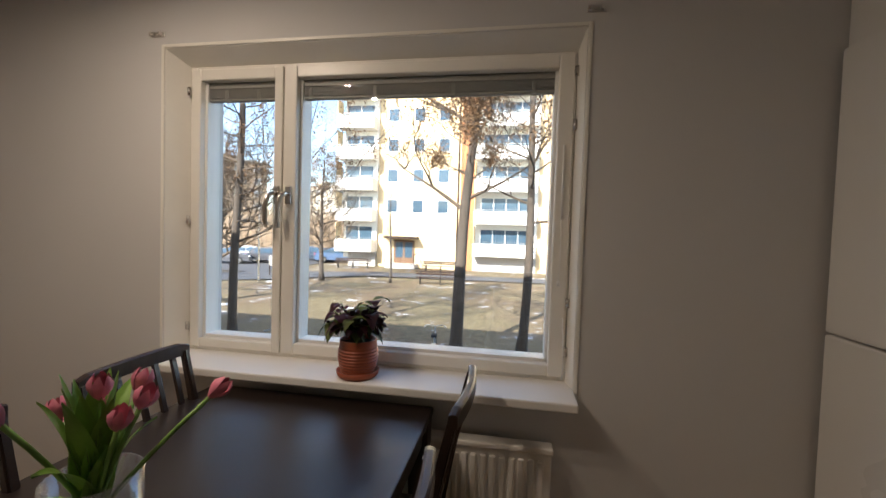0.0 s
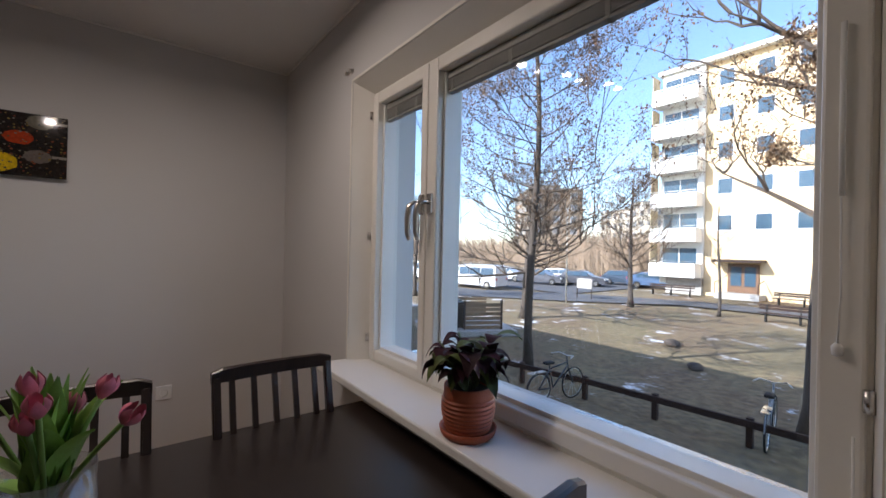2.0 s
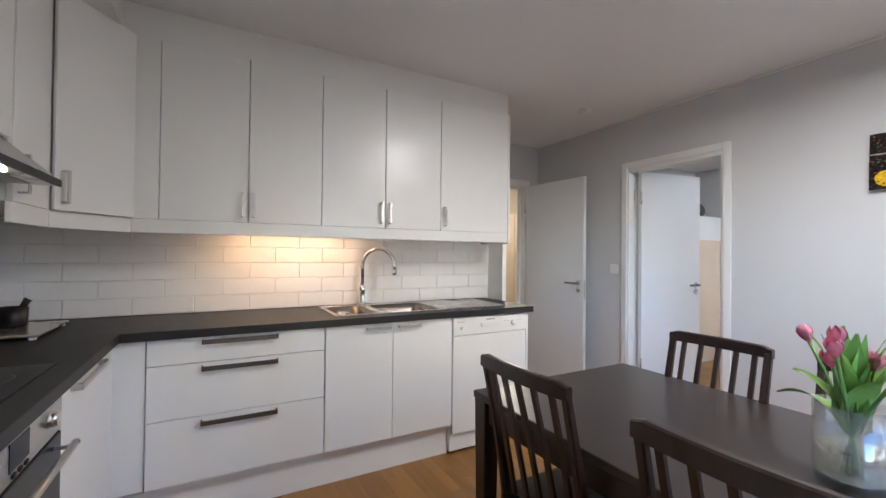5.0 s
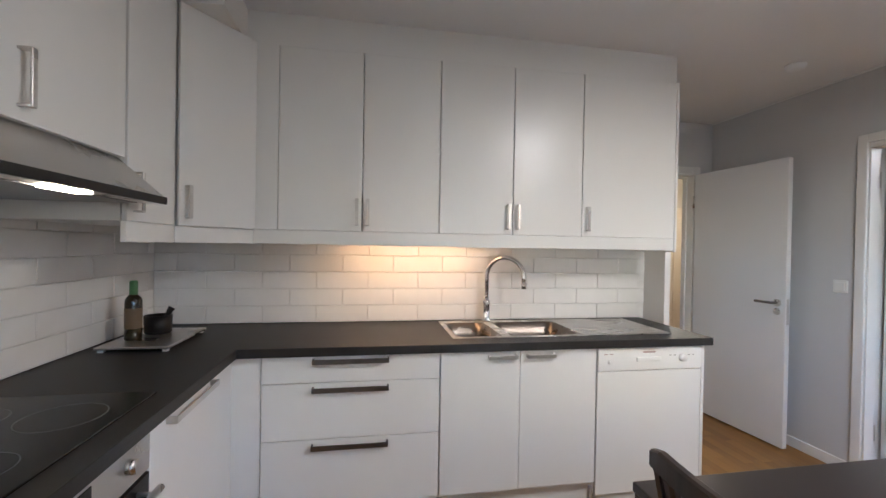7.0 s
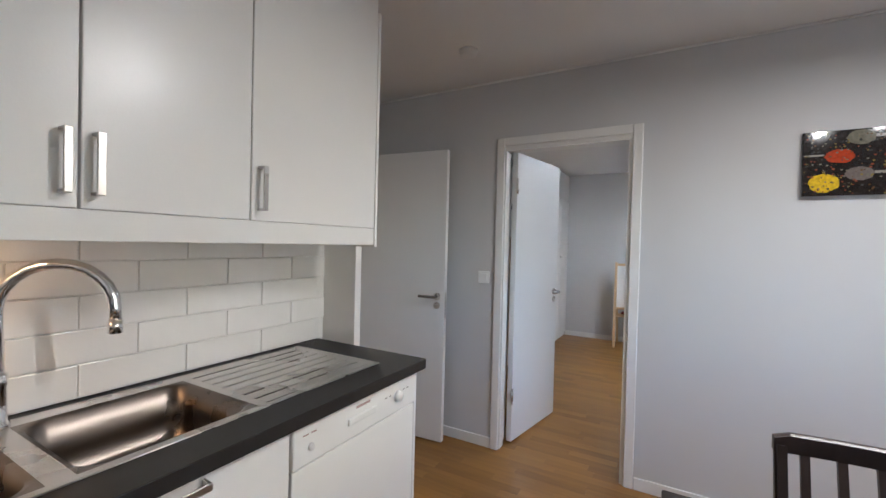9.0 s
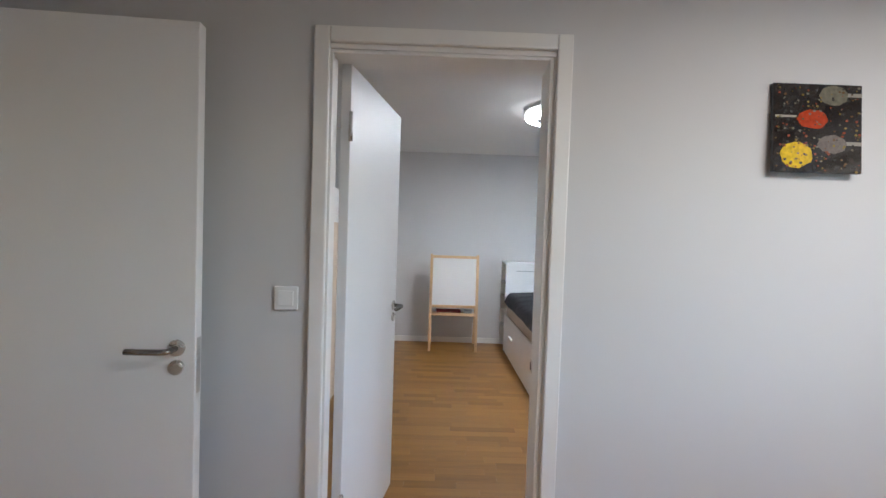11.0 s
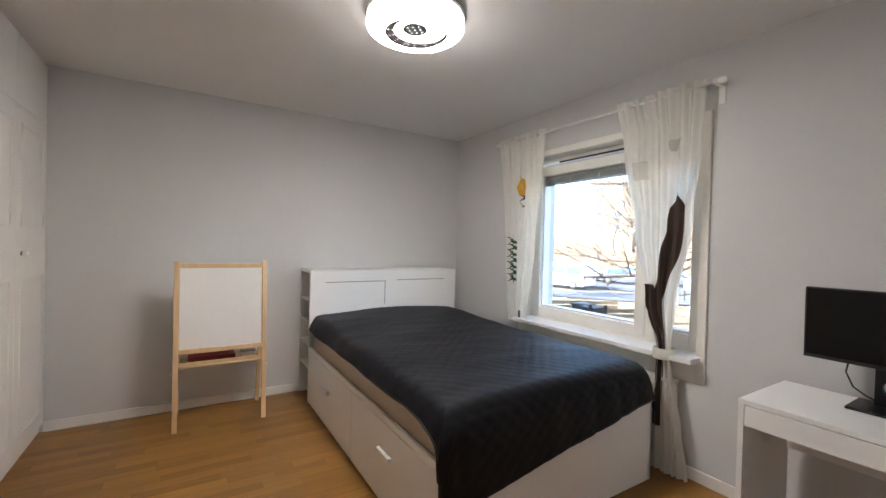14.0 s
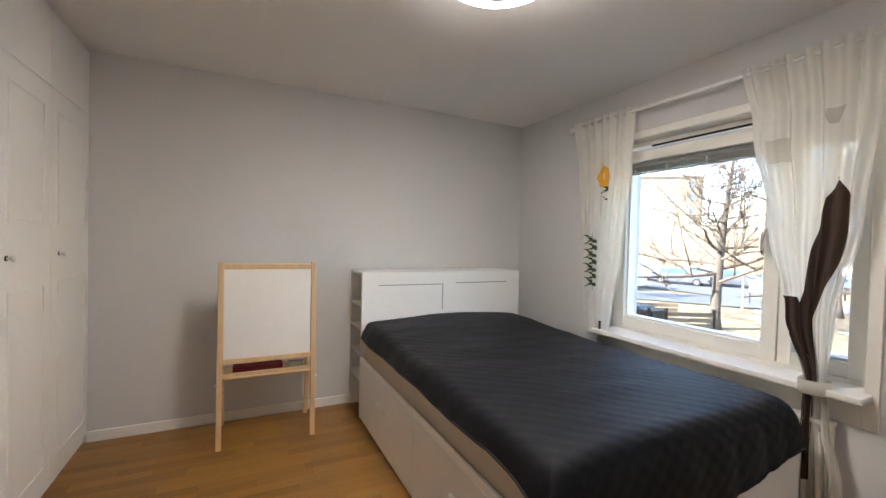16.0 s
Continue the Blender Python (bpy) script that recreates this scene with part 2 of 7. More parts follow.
def box(bm, x0, x1, y0, y1, z0, z1, bevel=0.0, seg=2, m=None):
    """Adds a box between the given planes."""
    r = bmesh.ops.create_cube(bm, size=1.0)
    vs = r["verts"]
    for v in vs:
        v.co = Vector(((x0 + x1) / 2 + v.co.x * (x1 - x0), (y0 + y1) / 2 + v.co.y * (y1 - y0), (z0 + z1) / 2 + v.co.z * (z1 - z0)))
        if m is not None:
            v.co = m @ v.co
    if bevel:
        es = list({e for v in vs for e in v.link_edges})
        bmesh.ops.bevel(bm, geom=es, offset=bevel, segments=seg, affect="EDGES", profile=0.5)
    return bm


def cube(x0, x1, y0, y1, z0, z1, bevel=0.0, seg=2):
    return box(bmesh.new(), x0, x1, y0, y1, z0, z1, bevel, seg)


def tube(bm, points, radius, sides=10, cap=True):
    """A round bar along points; radius is one number or one for each point."""
    pts = [Vector(p) for p in points]
    rad = radius if isinstance(radius, (list, tuple)) else [radius] * len(pts)
    rings, ref = [], None
    for i, p in enumerate(pts):
        d = (pts[min(i + 1, len(pts) - 1)] - pts[max(i - 1, 0)]).normalized()
        if ref is None:
            ref = d.orthogonal().normalized()
        ref = (ref - d * ref.dot(d)).normalized()
        side = d.cross(ref)
        rings.append([bm.verts.new(p + (ref * math.cos(a) + side * math.sin(a)) * rad[i])
                      for a in (2 * math.pi * k / sides for k in range(sides))])
    for a, b in zip(rings, rings[1:]):
        for k in range(sides):
            bm.faces.new((a[k], a[(k + 1) % sides], b[(k + 1) % sides], b[k]))
    if cap:
        bm.faces.new(rings[0][::-1]), bm.faces.new(rings[-1])
    return bm


def turned(bm, profile, sides=32, cx=0.0, cy=0.0):
    """A body turned about the vertical through (cx, cy): profile of (radius, height)."""
    rings = []
    for r, z in profile:
        if r < 1e-5:
            rings.append([bm.verts.new((cx, cy, z))])
        else:
            rings.append([bm.verts.new((cx + r * math.cos(2 * math.pi * k / sides), cy + r * math.sin(2 * math.pi * k / sides), z)) for k in range(sides)])
    for a, b in zip(rings, rings[1:]):
        for k in range(sides):
            q = (k + 1) % sides
            if len(a) == 1 and len(b) == 1:
                continue
            if len(a) == 1:
                bm.faces.new((a[0], b[q], b[k]))
            elif len(b) == 1:
                bm.faces.new((a[k], a[q], b[0]))
            else:
                bm.faces.new((a[k], a[q], b[q], b[k]))
    return bm


def strip(bm, rows):
    """A skin through rows of points of equal length."""
    vs = [[bm.verts.new(p) for p in r] for r in rows]
    for a, b in zip(vs, vs[1:]):
        for k in range(len(a) - 1):
            bm.faces.new((a[k], a[k + 1], b[k + 1], b[k]))
    return bm


def arc(cx, cz, r, a0, a1, n=10):
    return [(cx + r * math.cos(radians(a0 + (a1 - a0) * i / n)), cz + r * math.sin(radians(a0 + (a1 - a0) * i / n))) for i in range(n + 1)]


# ---- plan ----
H = 2.52                    # ceilings
XE, YS = 4.18, -3.42        # kitchen: east wall, tiled wall
XP, YP = 1.14, -4.12        # passage: its east side and its end wall
XB, YB = -4.00, -4.00       # bedroom: head wall and the wall behind the wardrobe
TW = 0.17                   # wall between kitchen and bedroom
G = -1.90                   # ground outside
KW = (1.035, 2.775, 0.815, 2.148)      # kitchen window opening
BW = (-2.89, -1.42, 0.725, 2.12)     # bedroom window opening
WALL_D = 0.36


def wall_with_hole(bm, x0, x1, y0, y1, z0, z1, hole, axis):
    """A wall with one opening right through it. axis: the way along the wall (0 x, 1 y); hole: from, to, low, high."""
    a0, a1, h0, h1 = hole
    for p in ((x0 if axis == 0 else y0, a0, z0, z1), (a1, x1 if axis == 0 else y1, z0, z1), (a0, a1, z0, h0), (a0, a1, h1, z1)):
        if p[1] - p[0] > 1e-4 and p[3] - p[2] > 1e-4:
            if axis == 0:
                box(bm, p[0], p[1], y0, y1, p[2], p[3])
            else:
                box(bm, x0, x1, p[0], p[1], p[2], p[3])
    return bm


structure("wall_kitchen_window", wall_with_hole(bmesh.new(), -0.06, XE + 0.15, 0, WALL_D, -0.3, H + 0.25, KW, 0), WALL, "light grey painted outside wall with a wide window", "wall")
structure("wall_bedroom_window", wall_with_hole(bmesh.new(), XB - 0.15, -0.06, 0, WALL_D, -0.3, H + 0.25, BW, 0), WALL, "light grey painted bedroom wall with a window", "wall")
structure("wall_between_rooms", wall_with_hole(bmesh.new(), -TW, 0, YP - 0.1, 0, 0, H, (-2.992, -2.135, 0, 2.065), 1), WALL, "grey painted wall between kitchen and bedroom", "wall")
structure("wall_tiled", cube(XP, XE, YS - 0.1, YS, 0, H), WALL, "painted wall behind the sink counter", "wall")
structure("wall_east", cube(XE, XE + 0.15, YS - 0.1, 0, 0, H), WALL, "painted wall behind the cooker and fridge", "wall")
structure("wall_passage_side", cube(XP, XP + 0.1, YP, YS - 0.1, 0, H), WALL, "grey painted side wall of the passage", "wall")
structure("wall_passage_end", wall_with_hole(bmesh.new(), -TW, XP + 0.1, YP - 0.1, YP, 0, H, (0.165, 1.005, 0, 2.06), 0), WALL, "grey painted end wall with an open doorway", "wall")
structure("wall_bedroom_head", cube(XB - 0.15, XB, YB, 0, 0, H), WALL, "grey painted wall behind the bed", "wall")
structure("wall_bedroom_back", cube(XB - 0.15, -TW, YB - 0.1, YB, 0, H), WALL, "grey painted wall behind the wardrobe", "wall")
structure("wall_hall_end", cube(-1.9, 2.0, -6.5, -6.4, 0, H), material("cream_wall_paint", (0.62, 0.55, 0.44), 0.75, vary=0.04), "cream painted hall wall", "wall")
structure("wall_hall_west", cube(-1.9, -1.8, -6.4, YB - 0.1, 0, H), WALL, "painted hall wall", "wall")
structure("wall_hall_east", cube(2.0, 2.1, -6.5, YP - 0.1, 0, H), WALL, "painted hall wall", "wall")
structure("wall_hall_north", cube(XP + 0.1, 2.0, YP - 0.1, YP, 0, H), WALL, "painted hall wall", "wall")
structure("ceiling_kitchen", cube(-0.06, XE + 0.15, YP - 0.1, 0.0, H, H + 0.25), CEIL, "off-white painted kitchen ceiling", "ceiling")
structure("ceiling_bedroom", cube(XB - 0.15, -0.06, YB - 0.1, 0.0, H, H + 0.25), CEIL, "off-white painted bedroom ceiling", "ceiling")
structure("ceiling_hall", cube(-1.9, 2.1, -6.5, YP - 0.1, H, H + 0.25), CEIL, "white painted hall ceiling", "ceiling")
structure("floor", cube(XB - 0.15, XE + 0.15, -6.5, 0.0, -0.3, -0.006), JOINT, "oak parquet floor of narrow staves", "floor")

# coving bead under the ceiling, baseboards
for nm, b in (("trim_cove_west", (0.0, 0.012, YP, 0, H - 0.012, H)), ("trim_cove_window", (0.012, XE, -0.012, 0, H - 0.012, H))):
    structure(nm, cube(*b, 0.004), TRIM, "thin white bead under the ceiling", "trim")
for nm, b in (("baseboard_kitchen_west", (0, 0.014, -2.10, 0, 0, 0.07)), ("baseboard_passage_west", (0, 0.014, YP, -2.997, 0, 0.07)),
              ("baseboard_kitchen_window", (0.014, 3.5, -0.014, 0, 0, 0.07)), ("baseboard_bed_head", (XB, XB + 0.014, -3.39, 0, 0, 0.07)),
              ("baseboard_bed_window", (XB + 0.014, -TW, -0.014, 0, 0, 0.07)), ("baseboard_bed_door", (-TW - 0.014, -TW, -2.08, -0.014, 0, 0.07)),
              ("baseboard_hall", (-1.8, 2.0, -6.4, -6.386, 0, 0.07))):
    structure(nm, cube(*b, 0.003), TRIM, "white painted baseboard", "baseboard")


# ---- doors ----
def handle_set(parent, x, y, z, side, way):
    """A lever handle with its rose and keyhole rose on a leaf's face; side: +1 or -1 along local y, way: +-1 along local x."""
    bm = turned(bmesh.new(), [(0, 0), (0.026, 0), (0.026, 0.008), (0.022, 0.010), (0, 0.010)], 20)
    rose = part("rose", bm, STEEL, parent, "brushed steel rose", True)
    rose.matrix_basis = pose(x, y, z, -90 * side)
    bm = turned(bmesh.new(), [(0, 0), (0.024, 0), (0.024, 0.008), (0.02, 0.010), (0, 0.010)], 20)
    key = part("keyhole_rose", bm, STEEL, parent, "brushed steel keyhole rose", True)
    key.matrix_basis = pose(x, y, z - 0.062, -90 * side)
    s = side
    bm = tube(bmesh.new(), [(0, 0, 0), (0, s * 0.04, 0), (way * 0.006, s * 0.05, 0), (way * 0.02, s * 0.055, 0), (way * 0.075, s * 0.055, 0.0), (way * 0.122, s * 0.052, 0)], 0.0095, 10)
    lev = part("door_handle", bm, LEVER, parent, "brushed steel lever handle", True)
    lev.matrix_basis = pose(x, y, z)


def door_leaf(name, hinge, rz, label, width=0.825, height=2.04, sides=(1, -1)):
    """A flat leaf with its hinge at the origin, running along local +x."""
    d = thing(name, (*hinge, 0), label, "door", "", "structure", rz)
    part("leaf", cube(0, width, -0.02, 0.02, 0.012, 0.012 + height, 0.003), DOORP, d)
    for s in sides:
        handle_set(d, width - 0.055, 0.02 * s, 1.03, s, -1)
    part("lock_plate", cube(width - 0.001, width + 0.002, -0.011, 0.011, 0.88, 1.06, 0.001), STEEL, d, "steel lock plate")
    for z in (0.28, 1.76):
        part("hinge", tube(bmesh.new(), [(-0.006, -0.024, z), (-0.006, -0.024, z + 0.11)], 0.008, 10), STEEL, d, "steel hinge", True)
    return d


door_leaf("door_1", (-0.130, -2.917), 180 - 10.1, "white flat bedroom door standing open, lever handle", 0.70)
door_leaf("door_2", (0.180, -4.085), 94.0, "white flat hall door standing open against the wall", 0.775)


def casing(name, axis, at, a0, a1, top, out, label, w=0.065, d=0.018):
    """A door casing round an opening a0..a1 on the wall face at; out: the way it stands proud."""
    f = thing(name, (0, 0, 0), label, "door casing", "", "structure")
    lo, hi = sorted((at, at + out * d))
    for nm, p in (("side_casing", (a0 - w, a0, 0, top + w)), ("side_casing", (a1, a1 + w, 0, top + w)), ("head_casing", (a0, a1, top, top + w))):
        if axis == 1:
            bm = cube(lo, hi, p[0], p[1], p[2], p[3], 0.005)
        else:
            bm = cube(p[0], p[1], lo, hi, p[2], p[3], 0.005)
        part(nm, bm, TRIM, f)
    return f


casing("door_casing_bedroom_kitchen_side", 1, 0.0, -2.943, -2.157, 2.068, 1, "white moulded casing round the bedroom doorway", 0.054)
casing("door_casing_bedroom_inside", 1, -TW, -2.965, -2.157, 2.068, -1, "white casing round the bedroom doorway")
casing("door_casing_hall", 0, YP, 0.195, 0.975, 2.06, 1, "white casing round the hall doorway")


def jamb(name, axis, lo, hi, a0, a1, top, label, stop):
    """The lining of a doorway with its stop bead."""
    f = thing(name, (0, 0, 0), label, "door frame", "", "structure")
    t = 0.03
    for nm, p in (("side_jamb", (a0 - t, a0, 0, top)), ("side_jamb", (a1, a1 + t, 0, top)), ("head_jamb", (a0 - t, a1 + t, top, top + t))):
        part(nm, cube(lo, hi, p[0], p[1], p[2], p[3], 0.002) if axis == 1 else cube(p[0], p[1], lo, hi, p[2], p[3], 0.002), TRIM, f)
    s0, s1 = stop
    for nm, p in (("stop_bead", (a0, a0 + 0.013, 0.002, top - 0.002)), ("stop_bead", (a1 - 0.013, a1, 0.002, top - 0.002)), ("stop_bead", (a0 + 0.013, a1 - 0.013, top - 0.013, top - 0.001))):
        part(nm, cube(s0, s1, p[0], p[1], p[2], p[3], 0.002) if axis == 1 else cube(p[0], p[1], s0, s1, p[2], p[3], 0.002), TRIM, f)
    return f


_j = jamb("door_frame_bedroom", 1, -TW - 0.001, 0.001, -2.962, -2.165, 2.05, "white painted lining of the bedroom doorway", (-0.075, -0.002))
part("stop_bead", cube(-0.075, -0.003, -2.949, -2.936, 0.002, 2.048, 0.002), TRIM, _j)
part("strike_plate", cube(-0.172, -0.142, -2.168, -2.164, 0.885, 0.935, 0.001), STEEL, _j, "steel strike plate with a dark slot")
# black block on the plate for the shade inside the latch slot
part("strike_slot_shade", cube(-0.166, -0.153, -2.1690, -2.1675, 0.893, 0.924), BLACKP, _j, "black block standing in for the shaded latch slot")
for z in (0.22, 1.80):
    part("hinge_plate", cube(-0.125, -0.085, -2.963, -2.959, z, z + 0.1, 0.001), STEEL, _j, "steel hinge plate")
jamb("door_frame_hall", 0, YP - 0.101, YP + 0.001, 0.195, 0.975, 2.05, "white painted lining of the hall doorway", (YP - 0.1, YP - 0.055))


# ---- windows ----
BLINDT = material("pale_blind_tape", (0.45, 0.44, 0.41), 0.6)
def sash(win, x0, x1, z0, z1, y0, y1, w, bottom, handle_x=None, handle_side=0, slats=True):
    """One opening light: four frame bars, the pane, glazing beads, a blind between the panes; w: widths at left, right and head."""
    wl, wr, wt = w
    part("sash_stile", cube(x0, x0 + wl, y0, y1, z0, z1, 0.006), WINP, win)
    part("sash_stile", cube(x1 - wr, x1, y0, y1, z0, z1, 0.006), WINP, win)
    part("sash_rail", cube(x0 + wl - 0.002, x1 - wr + 0.002, y0 + 0.002, y1, z1 - wt, z1, 0.006), WINP, win)
    part("sash_rail", cube(x0 + wl - 0.002, x1 - wr + 0.002, y0 + 0.002, y1, z0, z0 + bottom, 0.006), WINP, win)
    gx0, gx1, gz0, gz1 = x0 + wl, x1 - wr, z0 + bottom, z1 - wt
    for nm, b in (("bead", (gx0 - 0.001, gx0 + 0.012, gz0, gz1)), ("bead", (gx1 - 0.012, gx1 + 0.001, gz0, gz1)), ("bead", (gx0, gx1, gz0 - 0.001, gz0 + 0.014))):
        part(nm, cube(b[0], b[1], y0 + 0.03, y1 + 0.05, b[2], b[3], 0.002), WHITEP, win, "white glazing bead")
    for yy in (y0 + 0.032, y1 + 0.03):
        g = part("pane", cube(gx0, gx1, yy, yy + 0.004, gz0, gz1), GLASSP, win, "clear glass pane")
        g.visible_shadow = False
    if slats:
        part("blind_rail", cube(gx0 + 0.003, gx1 - 0.003, y0 + 0.038, y0 + 0.066, gz1 - 0.028, gz1, 0.003), BLIND, win, "grey blind head rail")
        for k in range(7):
            zz = gz1 - 0.032 - k * 0.0052
            part("blind_slat", cube(gx0 + 0.004, gx1 - 0.004, y0 + 0.039, y0 + 0.065, zz - 0.0024, zz), BLIND, win, "gathered grey blind slats")
        part("blind_bottom_bar", cube(gx0 + 0.004, gx1 - 0.004, y0 + 0.039, y0 + 0.065, gz1 - 0.082, gz1 - 0.071, 0.003), BLIND, win)
        for f in ((0.25, 0.75) if gx1 - gx0 < 0.6 else (0.02, 0.3, 0.62, 0.93)):
            xx = gx0 + 0.014 + f * (gx1 - gx0 - 0.04)
            part("blind_clip", cube(xx, xx + 0.014, y0 + 0.036, y0 + 0.068, gz1 - 0.082, gz1 - 0.034, 0.001), BLINDT, win, "pale blind tape")
    if handle_x is not None:
        zc = (z0 + z1) / 2 + 0.05
        part("handle_plate", cube(handle_x - 0.014, handle_x + 0.014, y0 - 0.012, y0 + 0.001, zc - 0.02, zc + 0.06, 0.004), STEEL, win, "steel handle plate")
        bm = tube(bmesh.new(), [(handle_x, y0 - 0.005, zc + 0.025), (handle_x, y0 - 0.04, zc + 0.025), (handle_x + handle_side * 0.012, y0 - 0.055, zc + 0.012),
                                (handle_x + handle_side * 0.02, y0 - 0.056, zc - 0.03), (handle_x + handle_side * 0.022, y0 - 0.054, zc - 0.09), (handle_x + handle_side * 0.02, y0 - 0.046, zc - 0.12)],
                  [0.009, 0.009, 0.010, 0.011, 0.010, 0.007], 10)
        part("window_handle", bm, STEEL, win, "brushed steel window handle", True)


def window(name, op, split, label, fy=0.085, sill_y=-0.14, sill_x=(0, 0), cas=0.05, apron=0.0, splay=(0.0, 0.0, 0.0), proud=0.016):
    """The fixed parts of a window in the opening op; splay: how far the reveal narrows at its left, right and head."""
    x0, x1, z0, z1 = op
    w = thing(name, (0, 0, 0), label, "window", "", "structure")
    for nm, b in (("window_casing", (x0 - cas, x0, z0 - apron, z1 + cas)), ("window_casing", (x1, x1 + cas, z0 - apron, z1 + cas)), ("window_casing", (x0, x1, z1, z1 + cas))):
        part(nm, cube(b[0], b[1], -proud, 0.0, b[2], b[3], 0.004 if cas > 0.02 else 0.002), WINP, w)
    if apron:
        part("apron_board", cube(x0, x1, -0.014, 0.0, z0 - apron, z0 - 0.035, 0.003), WINP, w)
    a0, a1, zt = x0 + splay[0] + 0.006, x1 - splay[1] - 0.006, z1 - splay[2] - 0.006
    def wedge(pts, lo, hi, flat):
        bm = bmesh.new()
        vs = [[bm.verts.new((p, q, h) if flat else (h, q, p)) for p, q in pts] for h in (lo, hi)]
        n = len(pts)
        bm.faces.new(vs[0]), bm.faces.new(vs[1][::-1])
        for k in range(n):
            bm.faces.new((vs[0][k], vs[0][(k + 1) % n], vs[1][(k + 1) % n], vs[1][k]))
        return bm
    part("reveal", wedge([(x0 + 0.0005, 0.0), (x0 + 0.003, -0.001), (a0, fy), (a0, fy + 0.09), (x0 + 0.0005, fy + 0.09)], z0, z1 - 0.0005, True), WINP, w, "cream plastered reveal")
    part("reveal", wedge([(x1 - 0.0005, 0.0), (x1 - 0.003, -0.001), (a1, fy), (a1, fy + 0.09), (x1 - 0.0005, fy + 0.09)], z0, z1 - 0.0005, True), WINP, w, "cream plastered reveal")
    part("reveal", wedge([(z1 - 0.0005, 0.0), (z1 - 0.003, -0.001), (zt, fy), (zt, fy + 0.09), (z1 - 0.0005, fy + 0.09)], x0 + 0.001, x1 - 0.001, False), WINP, w, "cream plastered reveal")
    f = 0.03
    for nm, b in (("window_frame", (a0, a0 + f, z0, zt)), ("window_frame", (a1 - f, a1, z0, zt)), ("window_frame", (a0 + f, a1 - f, zt - f, zt)), ("window_frame", (a0 + f, a1 - f, z0, z0 + f + 0.01))):
        part(nm, cube(b[0], b[1], fy + 0.001, fy + 0.09, b[2], b[3], 0.003), WINP, w)
    part("window_frame", cube(split - 0.014, split + 0.014, fy + 0.012, fy + 0.09, z0 + f, zt - f, 0.003), WINP, w, "frame mullion")
    # black bar in place of the shade in the gap under the sashes
    part("sash_gap_shade", cube(a0 + f, a1 - f, fy + 0.02, fy + 0.03, z0 + 0.03, z0 + 0.055), BLACKP, w, "black bar standing in for the shaded gap under the sashes")
    part("window_sill", cube(x0 - cas - sill_x[0], x1 + sill_x[1], sill_y, fy + 0.02, z0 - 0.02, z0 + 0.012, 0.006), TRIM, w, "white painted window sill")
    part("outer_sill", cube(x0, x1, fy + 0.09, WALL_D + 0.04, z0 - 0.02, z0 + 0.005, 0.002), STEEL, w, "sheet metal outer sill")
    return w, (a0, a1, zt)


def window_1():
    w, (a0, a1, zt) = window("window_1", KW, 1.54, "wide cream-painted kitchen window with two sashes, white sill", sill_x=(0.01, 0.0), cas=0.014, splay=(0.046, 0.014, 0.044), proud=0.006)
    x0, x1, z0, z1 = KW
    sash(w, a0 + 0.012, 1.543, z0 + 0.026, zt - 0.012, 0.074, 0.135, (0.046, 0.040, 0.050), 0.042, 1.523, -1)
    sash(w, 1.548, a1 - 0.008, z0 + 0.026, zt - 0.012, 0.074, 0.135, (0.060, 0.060, 0.050), 0.050, 1.580, -1)
    for z in (0.93, 1.12, 1.80, 2.00):
        part("hinge", tube(bmesh.new(), [(a1 - 0.004, 0.068, z), (a1 - 0.004, 0.068, z + 0.035)], 0.008, 8), STEEL, w, "small steel hinge", True)
    for z in (0.92, 1.40, 1.97):
        part("hinge", tube(bmesh.new(), [(a0 + 0.006, 0.068, z), (a0 + 0.006, 0.068, z + 0.035)], 0.008, 8), STEEL, w, "small steel hinge", True)
    part("blind_wand", tube(bmesh.new(), [(2.715, 0.066, 1.74), (2.715, 0.066, 1.58), (2.716, 0.066, 1.46)], 0.004, 8), WHITEP, w, "white blind wand", True)
    part("blind_cord", tube(bmesh.new(), [(2.715, 0.066, 1.46), (2.717, 0.065, 1.3), (2.714, 0.066, 1.22)], 0.0015, 6), WHITEP, w, "thin blind cord", True)
    part("cord_knob", turned(bmesh.new(), [(0, 1.20), (0.007, 1.203), (0.008, 1.216), (0.004, 1.222), (0, 1.222)], 12, 2.714, 0.066), WHITEP, w, "", True)
    part("blind_cord", tube(bmesh.new(), [(2.735, 0.06, 1.08), (2.737, 0.05, 0.98), (2.74, 0.04, 0.9), (2.735, 0.03, 0.85)], 0.002, 6), WHITEP, w, "loose white cord", True)


window_1()


def rail_bracket(x, z):
    b = thing("curtain_bracket", (x, 0, z), "small steel curtain bracket screwed on the wall", "bracket", "curtain brackets")
    part("plate", cube(-0.034, 0.034, -0.004, 0, -0.011, 0.011, 0.002), STEEL, b)
    part("hook", cube(-0.03, -0.018, -0.02, -0.004, -0.008, 0.008, 0.002), STEEL, b)
    part("hook", cube(0.012, 0.024, -0.02, -0.004, -0.008, 0.008, 0.002), STEEL, b)
    part("screw", cube(-0.008, 0.0, -0.007, -0.004, -0.004, 0.004, 0.001), STEEL, b)


rail_bracket(1.0, 2.205)
rail_bracket(2.80, 2.205)


